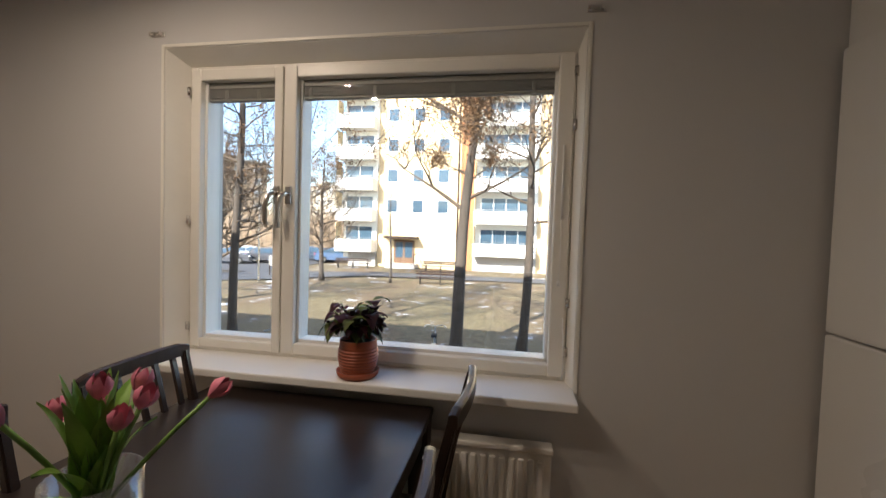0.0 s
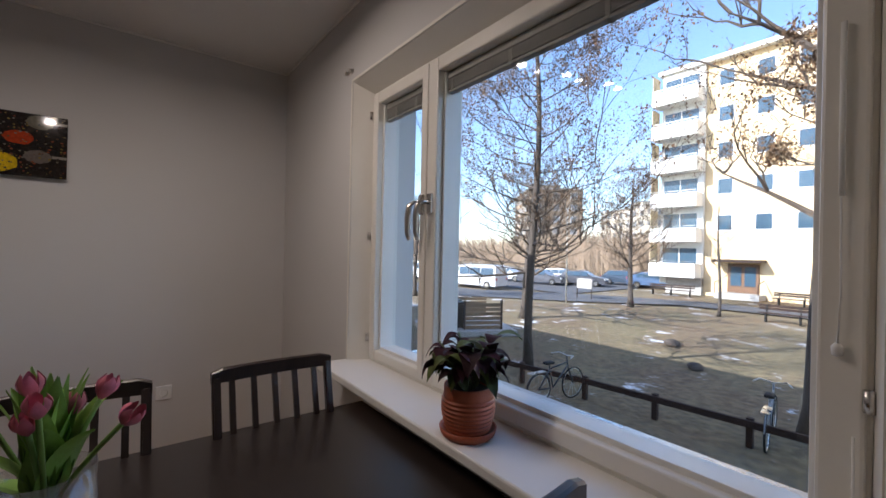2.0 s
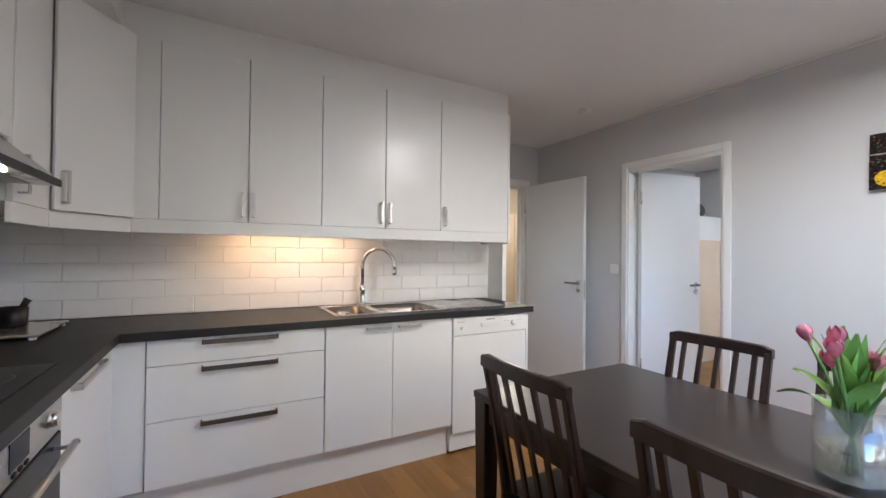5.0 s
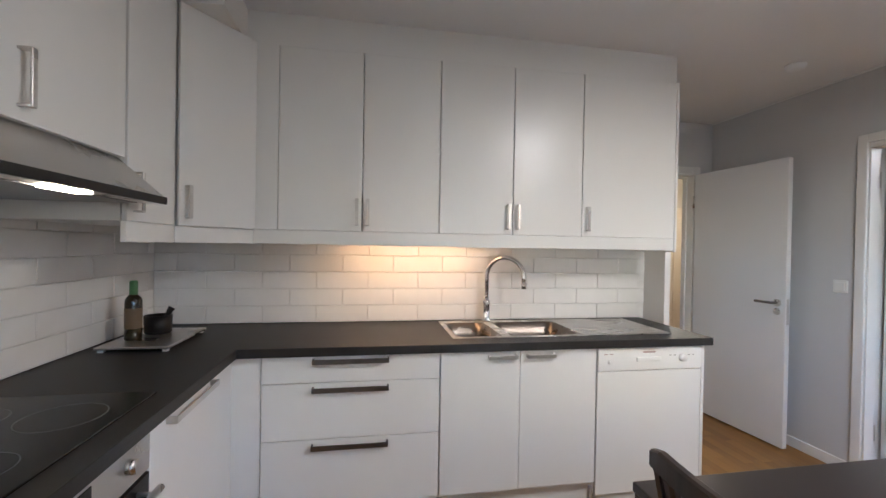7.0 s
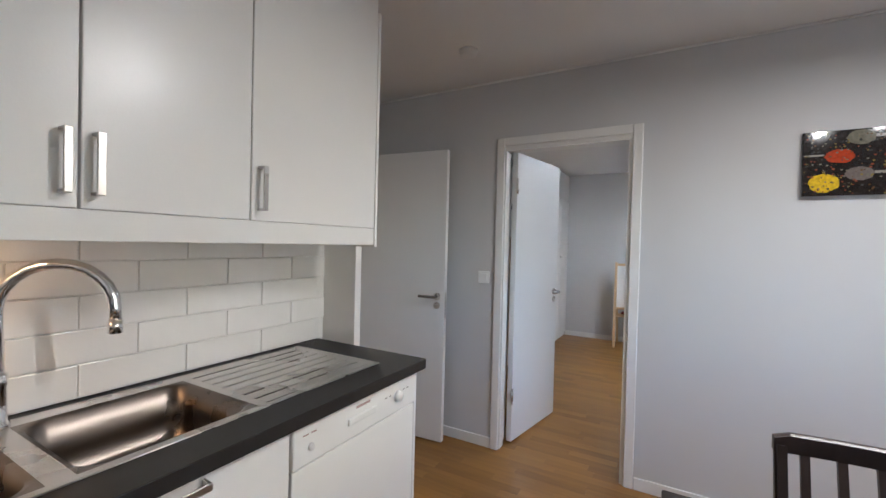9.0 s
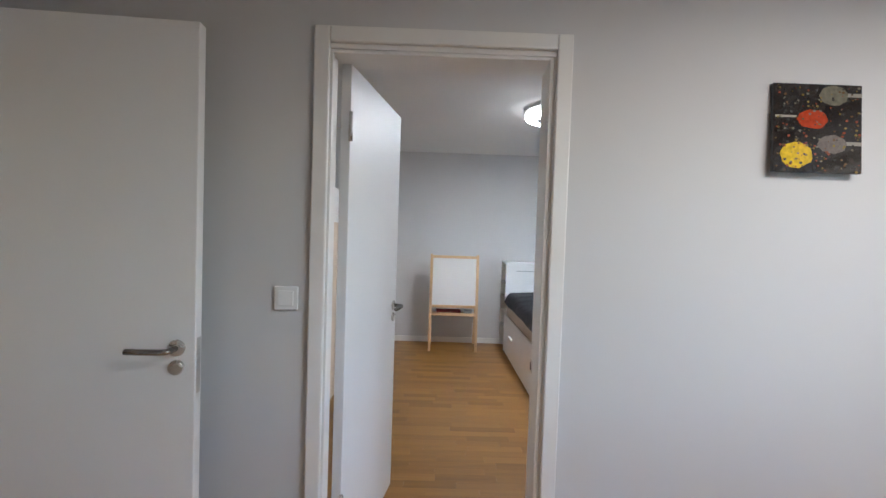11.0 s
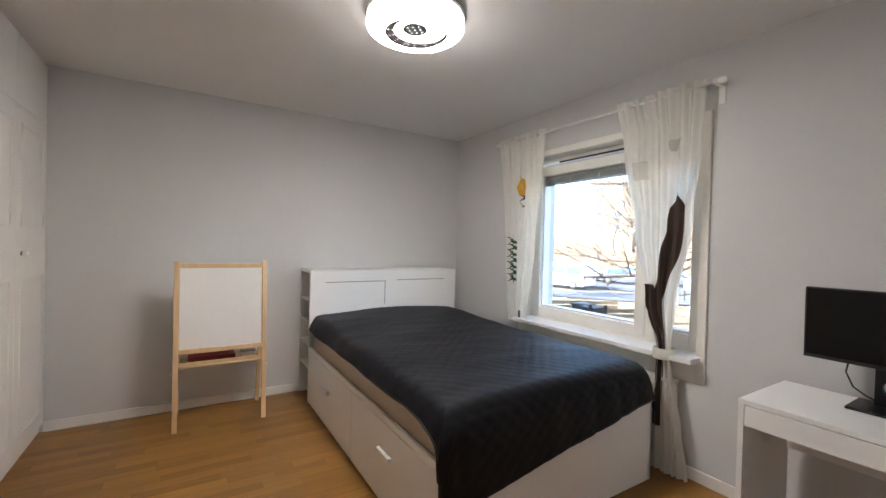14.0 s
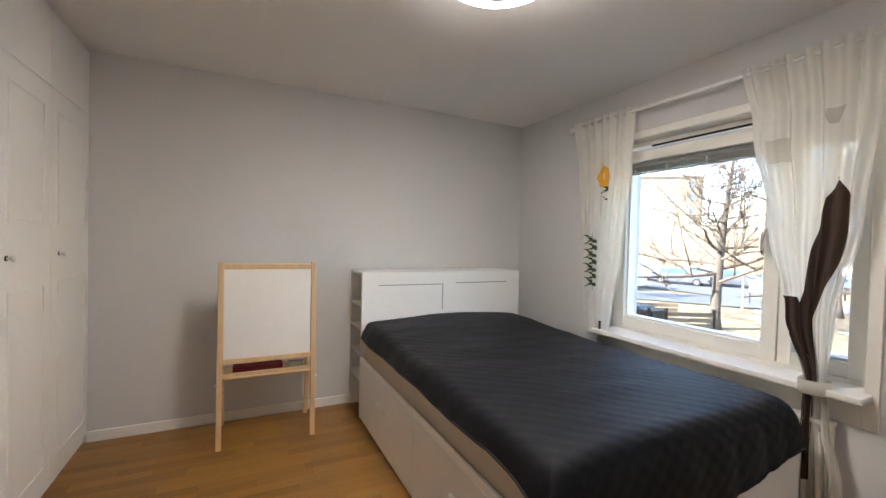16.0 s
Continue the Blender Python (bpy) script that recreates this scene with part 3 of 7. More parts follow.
def radiator(name, x0, x1, z0, z1, label, y=-0.03):
    r = thing(name, (0, y, 0), label, "radiator")
    part("panel", cube(x0, x1, -0.05, -0.01, z0, z1 - 0.02, 0.008), RADP, r)
    n = int((x1 - x0 - 0.04) / 0.034)
    flute = None
    for k in range(n):
        xx = x0 + 0.02 + (k + 0.5) * (x1 - x0 - 0.04) / n
        if flute is None:
            flute = mesh_of("flute", cube(-0.011, 0.011, -0.060, -0.045, z0 + 0.02, z1 - 0.05, 0.005), RADP)
        ob = new("flute", flute)
        ob.parent = r
        ob.location = (xx, 0, 0)
    part("top_grille", cube(x0 - 0.004, x1 + 0.004, -0.066, -0.004, z1 - 0.022, z1, 0.006), RADP, r)
    for xx in (x0 + 0.08, x1 - 0.1):
        part("wall_bracket", cube(xx, xx + 0.03, -0.012, 0.03, z0 + 0.05, z1 - 0.06), RADP, r)
    part("pipe", tube(bmesh.new(), [(x0 + 0.06, -0.03, z0 + 0.01), (x0 + 0.06, -0.03, 0.0)], 0.008, 8), RADP, r, "", True)
    return r


radiator("radiator", 1.25, 2.70, 0.16, 0.64, "cream fluted radiator under the kitchen window")


# ---- kitchen table and chairs ----
def dining_table():
    t = thing("dining_table", (1.815, -1.018, 0), "dark brown stained wooden extending dining table", "table")
    L, W = 1.86, 0.91
    part("tabletop", cube(-W / 2, W / 2, -L / 2, L / 2, 0.722, 0.75, 0.004), DARKW, t)
    for s in (-1, 1):
        part("apron", cube(s * (W / 2 - 0.035) - 0.011, s * (W / 2 - 0.035) + 0.011, -L / 2 + 0.07, L / 2 - 0.07, 0.635, 0.722, 0.002), DARKW, t)
        part("apron", cube(-W / 2 + 0.07, W / 2 - 0.07, s * (L / 2 - 0.035) - 0.011, s * (L / 2 - 0.035) + 0.011, 0.635, 0.722, 0.002), DARKW, t)
        for q in (-1, 1):
            cx, cy = s * (W / 2 - 0.04), q * (L / 2 - 0.04)
            bm = bmesh.new()
            box(bm, cx - 0.036, cx + 0.036, cy - 0.036, cy + 0.036, 0, 0.722, 0.004)
            for v in bm.verts:
                if v.co.z < 0.3:
                    v.co.x, v.co.y = cx + (v.co.x - cx) * 0.72, cy + (v.co.y - cy) * 0.72
            part("leg", bm, CHAIRW, t)


dining_table()


def dining_chair(x, y, rz):
    """A slatted chair; its back stands at local y = 0 and its seat reaches to +y."""
    c = thing("dining_chair", (x, y, 0), "dark brown stained wooden dining chair with slatted back", "chair", "chairs round the table", "", rz)
    W = 0.40
    lean = lambda z: -0.0 if z < 0.45 else -0.10 * ((z - 0.45) / 0.5) ** 1.15
    for s in (-1, 1):
        zs = [0, 0.12, 0.25, 0.36, 0.45, 0.55, 0.65, 0.75, 0.85, 0.93]
        bm = bmesh.new()
        rows = []
        for z in zs:
            yy = lean(z) + (-0.05 * ((0.45 - z) / 0.45) ** 1.4 if z < 0.45 else 0)
            d = 0.034 if z < 0.5 else 0.034 - 0.010 * (z - 0.5) / 0.45
            xx = s * (W / 2 - 0.014)
            rows.append([(xx - 0.013, yy - d / 2, z), (xx + 0.013, yy - d / 2, z), (xx + 0.013, yy + d / 2, z), (xx - 0.013, yy + d / 2, z), (xx - 0.013, yy - d / 2, z)])
        strip(bm, rows)
        bmesh.ops.remove_doubles(bm, verts=bm.verts[:], dist=1e-5)
        bmesh.ops.holes_fill(bm, edges=bm.edges[:])
        bmesh.ops.bevel(bm, geom=[e for e in bm.edges if abs((e.verts[0].co - e.verts[1].co).z) > 0.02], offset=0.005, segments=2, affect="EDGES")
        part("back_post", bm, CHAIRW, c)
    # curved top rail, rounded corners
    bm = bmesh.new()
    rows = []
    n = 12
    for i in range(n + 1):
        u = i / n * 2 - 1
        xx = u * W / 2
        bow = 0.018 * (u * u - 1)
        y0 = lean(0.935) + bow
        edge = 0.010 * max(0, (abs(u) - 0.86) / 0.14) ** 2
        top = 0.958 - edge
        rows.append([(xx, y0 - 0.012, 0.912), (xx, y0 - 0.012, top - 0.004), (xx, y0 - 0.006, top), (xx, y0 + 0.006, top), (xx, y0 + 0.012, top - 0.004), (xx, y0 + 0.012, 0.912), (xx, y0 - 0.012, 0.912)])
    strip(bm, rows)
    bmesh.ops.remove_doubles(bm, verts=bm.verts[:], dist=1e-5)
    bmesh.ops.holes_fill(bm, edges=bm.edges[:])
    part("top_rail", bm, CHAIRW, c)
    # slats follow the lean
    for k in range(5):
        u = (k - 2) / 2.0 * 0.69
        rows = []
        for z in (0.47, 0.58, 0.70, 0.82, 0.918):
            yy = lean(z) + 0.018 * (u * u - 1) * (z - 0.47) / 0.45
            xx = u * W / 2
            rows.append([(xx - 0.009, yy - 0.006, z), (xx + 0.009, yy - 0.006, z), (xx + 0.009, yy + 0.006, z), (xx - 0.009, yy + 0.006, z), (xx - 0.009, yy - 0.006, z)])
        bm = strip(bmesh.new(), rows)
        bmesh.ops.remove_doubles(bm, verts=bm.verts[:], dist=1e-5)
        bmesh.ops.holes_fill(bm, edges=bm.edges[:])
        part("slat", bm, CHAIRW, c)
    part("seat_frame", cube(-W / 2 + 0.02, W / 2 - 0.02, -0.01, 0.40, 0.40, 0.445, 0.004), CHAIRW, c)
    bm = cube(-W / 2 + 0.005, W / 2 - 0.005, 0.015, 0.425, 0.445, 0.478, 0.014, 3)
    part("seat_pad", bm, SEATF, c, "dark grey upholstered seat", True)
    for s in (-1, 1):
        bm = cube(s * (W / 2 - 0.03) - 0.017, s * (W / 2 - 0.03) + 0.017, 0.375, 0.409, 0, 0.42, 0.004)
        part("front_leg", bm, CHAIRW, c)
        part("stretcher", cube(s * (W / 2 - 0.03) - 0.008, s * (W / 2 - 0.03) + 0.008, -0.02, 0.38, 0.20, 0.225, 0.002), CHAIRW, c)
    return c


_chair = dining_chair(1.43, -1.51, -90)
for x, y, rz in ((1.44, -0.975, -90.5), (1.45, -0.42, -89), (2.265, -1.545, 90), (2.29, -0.935, 91), (2.315, -0.38, 89)):
    copy_thing(_chair, pose(x, y, 0, 0, 0, rz))


# ---- tulips in a glass vase ----
def vase_of_tulips(x, y, z):
    v = thing("vase", (x, y, z), "ribbed clear glass vase half full of water", "vase")
    n = 96
    bm = bmesh.new()
    prof_out = [(0.0, 0.0), (0.062, 0.0), (0.070, 0.006), (0.073, 0.02), (0.074, 0.19)]
    prof_in = [(0.069, 0.19), (0.068, 0.024), (0.062, 0.016), (0.0, 0.014)]
    turned(bm, prof_out + prof_in, n)
    for vv in bm.verts:
        r = math.hypot(vv.co.x, vv.co.y)
        if r > 0.0705 and 0.015 < vv.co.z < 0.17:
            k = 1 + 0.006 * math.cos(24 * math.atan2(vv.co.y, vv.co.x))
            vv.co.x *= k
            vv.co.y *= k
    part("glass_body", bm, VASEG, v, "ribbed clear glass", True)
    wm = glass("water", (0.985, 0.99, 0.90), 0.05, gloss=0.04, milky=0.22)
    part("water", turned(bmesh.new(), [(0, 0.0145), (0.061, 0.0165), (0.0676, 0.0245), (0.0676, 0.085), (0, 0.085)], 48), wm, v, "cloudy greenish water", True)
    fl = thing("tulips", (x, y, z + 0.02), "pink tulips with broad green leaves standing in a vase", "flowers")
    leafm = material("tulip_leaf", (0.16, 0.30, 0.05), 0.42, vary=0.3, scale=14, fine=90, bump=0.02, rand=0.9)
    stemm = material("tulip_stem", (0.16, 0.30, 0.07), 0.45, vary=0.2, scale=20)
    petal = material("pink_petal", (0.58, 0.17, 0.25), 0.5, vary=0.35, scale=18, fine=120, bump=0.02, rand=0.8)
    rnd = random.Random(5)
    heads = [(-0.050, -0.100, 0.300), (-0.070, 0.005, 0.255), (0.010, 0.075, 0.290), (0.065, -0.015, 0.265), (0.095, 0.000, 0.300), (0.140, 0.110, 0.280), (0.030, -0.015, 0.315), (-0.020, 0.030, 0.255)]
    for hx, hy, hz in heads:
        pts = []
        for i in range(7):
            u = i / 6
            pts.append((hx * (u ** 1.5) - hx * 0.25 * (1 - u), hy * (u ** 1.5) - hy * 0.25 * (1 - u), 0.0 + hz * u))
        part("stem", tube(bmesh.new(), pts, 0.0045, 7), stemm, fl, "", True)
        bm = bmesh.new()
        d = (Vector(pts[-1]) - Vector(pts[-2])).normalized()
        q = Vector((0, 0, 1)).rotation_difference(d).to_matrix().to_4x4()
        m = Matrix.Translation(Vector(pts[-1])) @ q
        for k in range(6):
            a0 = k * math.pi / 3 + rnd.random() * 0.3
            inner = 0.9 if k % 2 else 1.0
            rows = []
            for i in range(7):
                u = i / 6
                rad = 0.0195 * inner * math.sin(min(1.0, 0.12 + u * 1.05) * math.pi * 0.62) * (1.0 if u < 0.75 else 1 - (u - 0.75) * 1.3)
                wid = 0.60 * math.sin(math.pi * min(0.98, 0.12 + 0.85 * u)) ** 0.7
                rows.append([m @ Vector((rad * math.cos(a0 + wid * s), rad * math.sin(a0 + wid * s), u * 0.047)) for s in (-1, -0.5, 0, 0.5, 1)])
            strip(bm, rows)
        part("blossom", bm, petal, fl, "closed pink tulip bud", True)
    for k in range(22):
        a = k * 2.399 + rnd.uniform(-0.25, 0.25)
        ln, out = rnd.uniform(0.20, 0.30), rnd.uniform(0.03, 0.11)
        if k == 15:                       # a few bend outwards over the rim
            out, ln = 0.19, 0.15
        ca, sa = math.cos(a), math.sin(a)
        wide = rnd.uniform(0.020, 0.034)
        rows = []
        for i in range(10):
            u = i / 9
            rr = 0.004 + out * u ** 1.6
            zz = 0.095 + ln * 0.94 * u - 0.08 * (u ** 3) * out / 0.15
            wd = wide * math.sin(math.pi * (0.10 + 0.90 * u) ** 0.8) + 0.0012
            tw = 0.5 * u * (1 if k % 2 else -1)
            row = []
            for q in (-1, -0.5, 0, 0.5, 1):
                side, lift = wd * q * math.cos(tw), wd * q * math.sin(tw) + 0.008 * abs(q) * (1 - 0.5 * u)
                row.append((ca * rr - sa * side, sa * rr + ca * side, zz + lift))
            rows.append(row)
        part("leaf", strip(bmesh.new(), rows), leafm, fl, "", True)


vase_of_tulips(1.815, -0.952, 0.75)


# ---- plant on the window sill ----
def potted_plant(x, y, z):
    p = thing("plant_pot", (x, y, z), "ribbed terracotta plant pot with saucer on the window sill", "plant pot")
    part("saucer", turned(bmesh.new(), [(0, 0), (0.070, 0), (0.079, 0.010), (0.083, 0.026), (0.078, 0.026), (0.072, 0.010), (0, 0.009)], 48), TERRA, p, "", True)
    prof = [(0, 0.011), (0.056, 0.011), (0.061, 0.018)]
    for i in range(57):
        u = i / 56
        prof.append((0.063 + 0.014 * math.sin(u * 2.3) + 0.0020 * math.sin(u * 2 * math.pi * 8), 0.020 + 0.095 * u))
    prof += [(0.0715, 0.121), (0.0715, 0.142), (0.070, 0.146), (0.065, 0.145), (0.064, 0.126), (0, 0.126)]
    part("pot", turned(bmesh.new(), prof, 56), TERRA, p, "ribbed terracotta", True)
    part("soil", turned(bmesh.new(), [(0, 0.131), (0.064, 0.129)], 24), SOIL, p, "dark soil")
    c = thing("coleus_plant", (x, y, z + 0.129), "bushy plant with dark burgundy and green leaves", "plant")
    dark = material("burgundy_leaf", (0.030, 0.007, 0.012), 0.6, spec=0.25, vary=0.5, scale=30, fine=160, bump=0.03, rand=1.2)
    green = material("coleus_green_leaf", (0.075, 0.10, 0.026), 0.6, spec=0.25, vary=0.5, scale=30, fine=160, bump=0.03, rand=1.2)
    stem = material("coleus_stem", (0.10, 0.13, 0.05), 0.5)
    rnd = random.Random(11)
    for k in range(13):
        a = k * 2.4
        out = rnd.uniform(0.02, 0.105)
        top = rnd.uniform(0.11, 0.185) - out * 0.35
        tip = Vector((math.cos(a) * out, math.sin(a) * out, top))
        part("stem", tube(bmesh.new(), [(math.cos(a) * 0.012, math.sin(a) * 0.012, -0.005), tip * 0.5 + Vector((0, 0, 0.015)), tip], 0.003, 6), stem, c, "", True)
        for j in range(8):
            b = a + j * 2.0 + rnd.uniform(-0.5, 0.5)
            hgt = tip.z * rnd.uniform(0.35, 1.0) + 0.004 * (j % 3)
            base = Vector((tip.x * hgt / max(0.05, tip.z), tip.y * hgt / max(0.05, tip.z), hgt))
            ln = rnd.uniform(0.050, 0.088)
            wd = ln * 0.34
            droop = rnd.uniform(0.15, 0.95)
            rows = []
            for i in range(7):
                u = i / 6
                w = wd * math.sin(math.pi * min(1, (0.04 + 0.96 * u)) ** 0.8) + 0.0006
                w *= 1 + 0.12 * (i % 2)
                zz = 0.02 * math.sin(u * 2) - droop * ln * u * u
                cu = ln * u * (1 - 0.25 * droop * u)
                rows.append([base + Vector((math.cos(b) * cu - math.sin(b) * w * s, math.sin(b) * cu + math.cos(b) * w * s, zz + 0.005 * abs(s))) for s in (-1, -0.5, 0, 0.5, 1)])
            part("leaf", strip(bmesh.new(), rows), dark if (hgt > 0.07 or j % 3 == 0) and rnd.random() < 0.62 else green, c, "", True)


potted_plant(1.958, -0.052, KW[2] + 0.012)


# ---- kitchen cabinets ----
def bar_handle(parent, p0, p1, out, w=0.016, t=0.010, label="brushed steel bar handle", mat=STEEL):
    """A flat bow handle from p0 to p1, standing proud along out."""
    p0, p1, out = Vector(p0), Vector(p1), Vector(out)
    d = (p1 - p0).normalized()
    side = d.cross(out)
    m = Matrix((( d.x, side.x, out.x, p0.x), (d.y, side.y, out.y, p0.y), (d.z, side.z, out.z, p0.z), (0, 0, 0, 1)))
    ln = (p1 - p0).length
    bm = bmesh.new()
    box(bm, 0, ln, -w / 2, w / 2, 0.026, 0.026 + t * 0.6, 0.0015, 1, m)
    box(bm, 0, t * 0.7, -w / 2, w / 2, 0, 0.027, 0.001, 1, m)
    box(bm, ln - t * 0.7, ln, -w / 2, w / 2, 0, 0.027, 0.001, 1, m)
    return part("handle", bm, mat, parent, label)


UY, UZ0, UZ1 = -3.042, 1.458, 2.36          # front plane of the wall cabinets
BY, BX = -2.828, 3.585                      # front planes of the base cabinets


def wall_cabinet(x0, x1, hx, label):
    c = thing("wall_cabinet", (0, 0, 0), label, "kitchen cabinet", "wall cabinets over the sink")
    part("body", cube(x0 + 0.001, x1 - 0.001, YS + 0.001, UY - 0.021, UZ0, UZ1 + 0.0), CAB, c)
    d = part("cabinet_door", cube(x0 + 0.002, x1 - 0.002, UY - 0.019, UY, UZ0, UZ1, 0.003), CAB, c)
    bar_handle(d, (hx, UY, UZ0 + 0.03), (hx, UY, UZ0 + 0.165), (0, 1, 0))


wall_cabinet(1.256, 1.838, 1.808, "cream flat-front wall cabinet over the dishwasher")
wall_cabinet(1.838, 2.242, 2.214, "cream flat-front wall cabinet over the sink")
wall_cabinet(2.242, 2.646, 2.270, "cream flat-front wall cabinet over the sink")
wall_cabinet(2.646, 3.042, 3.015, "cream flat-front wall cabinet")
wall_cabinet(3.042, 3.450, 3.069, "cream flat-front wall cabinet")


def corner_cabinet():
    c = thing("corner_wall_cabinet", (0, 0, 0), "cream corner wall cabinet with slanted door", "kitchen cabinet")
    a, b = (3.560, UY), (3.778, -2.745)
    bm = bmesh.new()
    low = [(3.450, YS + 0.001), (3.450, UY), (a[0], UY), (b[0], b[1]), (XE - 0.001, b[1]), (XE - 0.001, YS + 0.001)]
    low[3] = (b[0] + 0.016, b[1])
    low[2] = (a[0], UY - 0.0)
    vs = [[bm.verts.new((x, y, z)) for x, y in low] for z in (UZ0, UZ1)]
    bm.faces.new(vs[0][::-1]), bm.faces.new(vs[1])
    for k in range(6):
        bm.faces.new((vs[0][k], vs[0][(k + 1) % 6], vs[1][(k + 1) % 6], vs[1][k]))
    part("body", bm, CAB, c)
    dx, dy = b[0] - a[0], b[1] - a[1]
    ln = math.hypot(dx, dy)
    d = part("cabinet_door", cube(0.004, ln - 0.004, 0.001, 0.019, UZ0, UZ1, 0.003), CAB, c)
    ang = math.degrees(math.atan2(dy, dx))
    d.matrix_basis = pose(a[0], a[1], 0, 0, 0, ang)
    bar_handle(d, (ln - 0.035, 0.019, UZ0 + 0.03), (ln - 0.035, 0.019, UZ0 + 0.165), (0, 1, 0))


corner_cabinet()


def east_cabinet(y0, y1, hy, z0=UZ0, label="cream flat-front wall cabinet beside the cooker hood"):
    c = thing("wall_cabinet", (0, 0, 0), label, "kitchen cabinet")
    part("body", cube(3.798, XE - 0.001, y0 + 0.001, y1 - 0.001, z0, UZ1), CAB, c)
    d = part("cabinet_door", cube(3.778, 3.796, y0 + 0.002, y1 - 0.002, z0, UZ1, 0.003), CAB, c)
    if hy is not None:
        bar_handle(d, (3.778, hy, z0 + 0.03), (3.778, hy, z0 + 0.165), (-1, 0, 0))


east_cabinet(-2.745, -2.415, -2.455)
east_cabinet(-2.405, -1.60, -2.0, 1.66, "cream cabinet over the cooker hood")
east_cabinet(-1.60, -1.12, -1.56)
east_cabinet(-1.12, -0.66, -1.08)


def light_rail():
    r = thing("cabinet_light_rail", (0, 0, 0), "cream light rail along the underside of wall cabinets", "light rail")
    part("rail", cube(1.256, 3.560, UY - 0.022, UY - 0.002, 1.388, UZ0 - 0.001, 0.002), CAB, r)
    bm = cube(-0.002, math.hypot(0.218, -2.745 - UY), -0.02, -0.002, 1.388, UZ0 - 0.001, 0.002)
    ob = part("rail", bm, CAB, r)
    ob.matrix_basis = pose(3.560, UY, 0, 0, 0, math.degrees(math.atan2(-2.745 - UY, 0.218)))
    part("rail", cube(3.78, 3.798, -2.745, -2.415, 1.388, UZ0 - 0.001, 0.002), CAB, r)
    part("bottom_board", cube(1.256, 3.60, YS + 0.001, UY - 0.024, UZ0 - 0.012, UZ0 - 0.001), CAB, r)
    e = thing("end_panel", (0, 0, 0), "cream side panel closing the wall cabinets", "cabinet panel")
    part("panel", cube(1.238, 1.255, YS, UY + 0.001, 1.380, 2.365, 0.003), CAB, e)
    f = thing("cabinet_filler", (0, 0, 0), "cream filler boards between wall cabinets and ceiling", "cabinet panel")
    part("board", cube(1.256, 3.60, YS + 0.001, UY - 0.006, UZ1 + 0.002, H), CAB, f)
    part("board", cube(3.60, XE, YS + 0.001, -2.74, UZ1 + 0.002, H), CAB, f)
    part("board", cube(3.79, XE, -2.74, -0.64, UZ1 + 0.002, H), CAB, f)


light_rail()


def partition():
    p = structure("trim_partition", cube(1.138, 1.170, YS, -3.225, 0.0, 1.457), TRIM, "narrow white partition at the end of the counter", "partition")
    part("edge_trim", cube(1.134, 1.174, -3.225, -3.213, 0.0, 1.457, 0.002), TRIM, p, "white edge trim")


partition()


def under_lamp():
    l = thing("under_cabinet_lamp", (2.75, -3.22, UZ0 - 0.013), "slim warm lamp under a wall cabinet", "lamp")
    part("housing", cube(-0.37, 0.37, -0.03, 0.03, -0.02, 0.0, 0.003), WHITEP, l)
    part("diffuser", cube(-0.36, 0.36, -0.024, 0.024, -0.024, -0.0205), glow("warm_tube", (1.0, 0.55, 0.22), 1.0), l, "glowing warm tube")
    s = thing("under_cabinet_socket", (3.36, -3.10, UZ0 - 0.013), "small white switch box under a wall cabinet", "switch")
    part("housing", cube(-0.045, 0.045, -0.03, 0.03, -0.05, 0, 0.006), WHITEP, s)
    part("knob", turned(bmesh.new(), [(0, -0.064), (0.012, -0.064), (0.014, -0.05), (0, -0.05)], 16), WHITEP, s)


under_lamp()
for _x in (2.48, 2.75, 3.02):
    lamp("under_cabinet_light", (_x, -3.20, UZ0 - 0.042), 0.085, (1.0, 0.50, 0.20), 0.14, (_x, -3.36, 1.05))


def base_unit(name, x0, x1, label, z0=0.20, top=0.89):
    c = thing(name, (0, 0, 0), label, "kitchen cabinet", "base cabinets")
    part("body", cube(x0 + 0.001, x1 - 0.001, YS + 0.001, BY - 0.021, z0 - 0.02, top), BASEC, c)
    return c


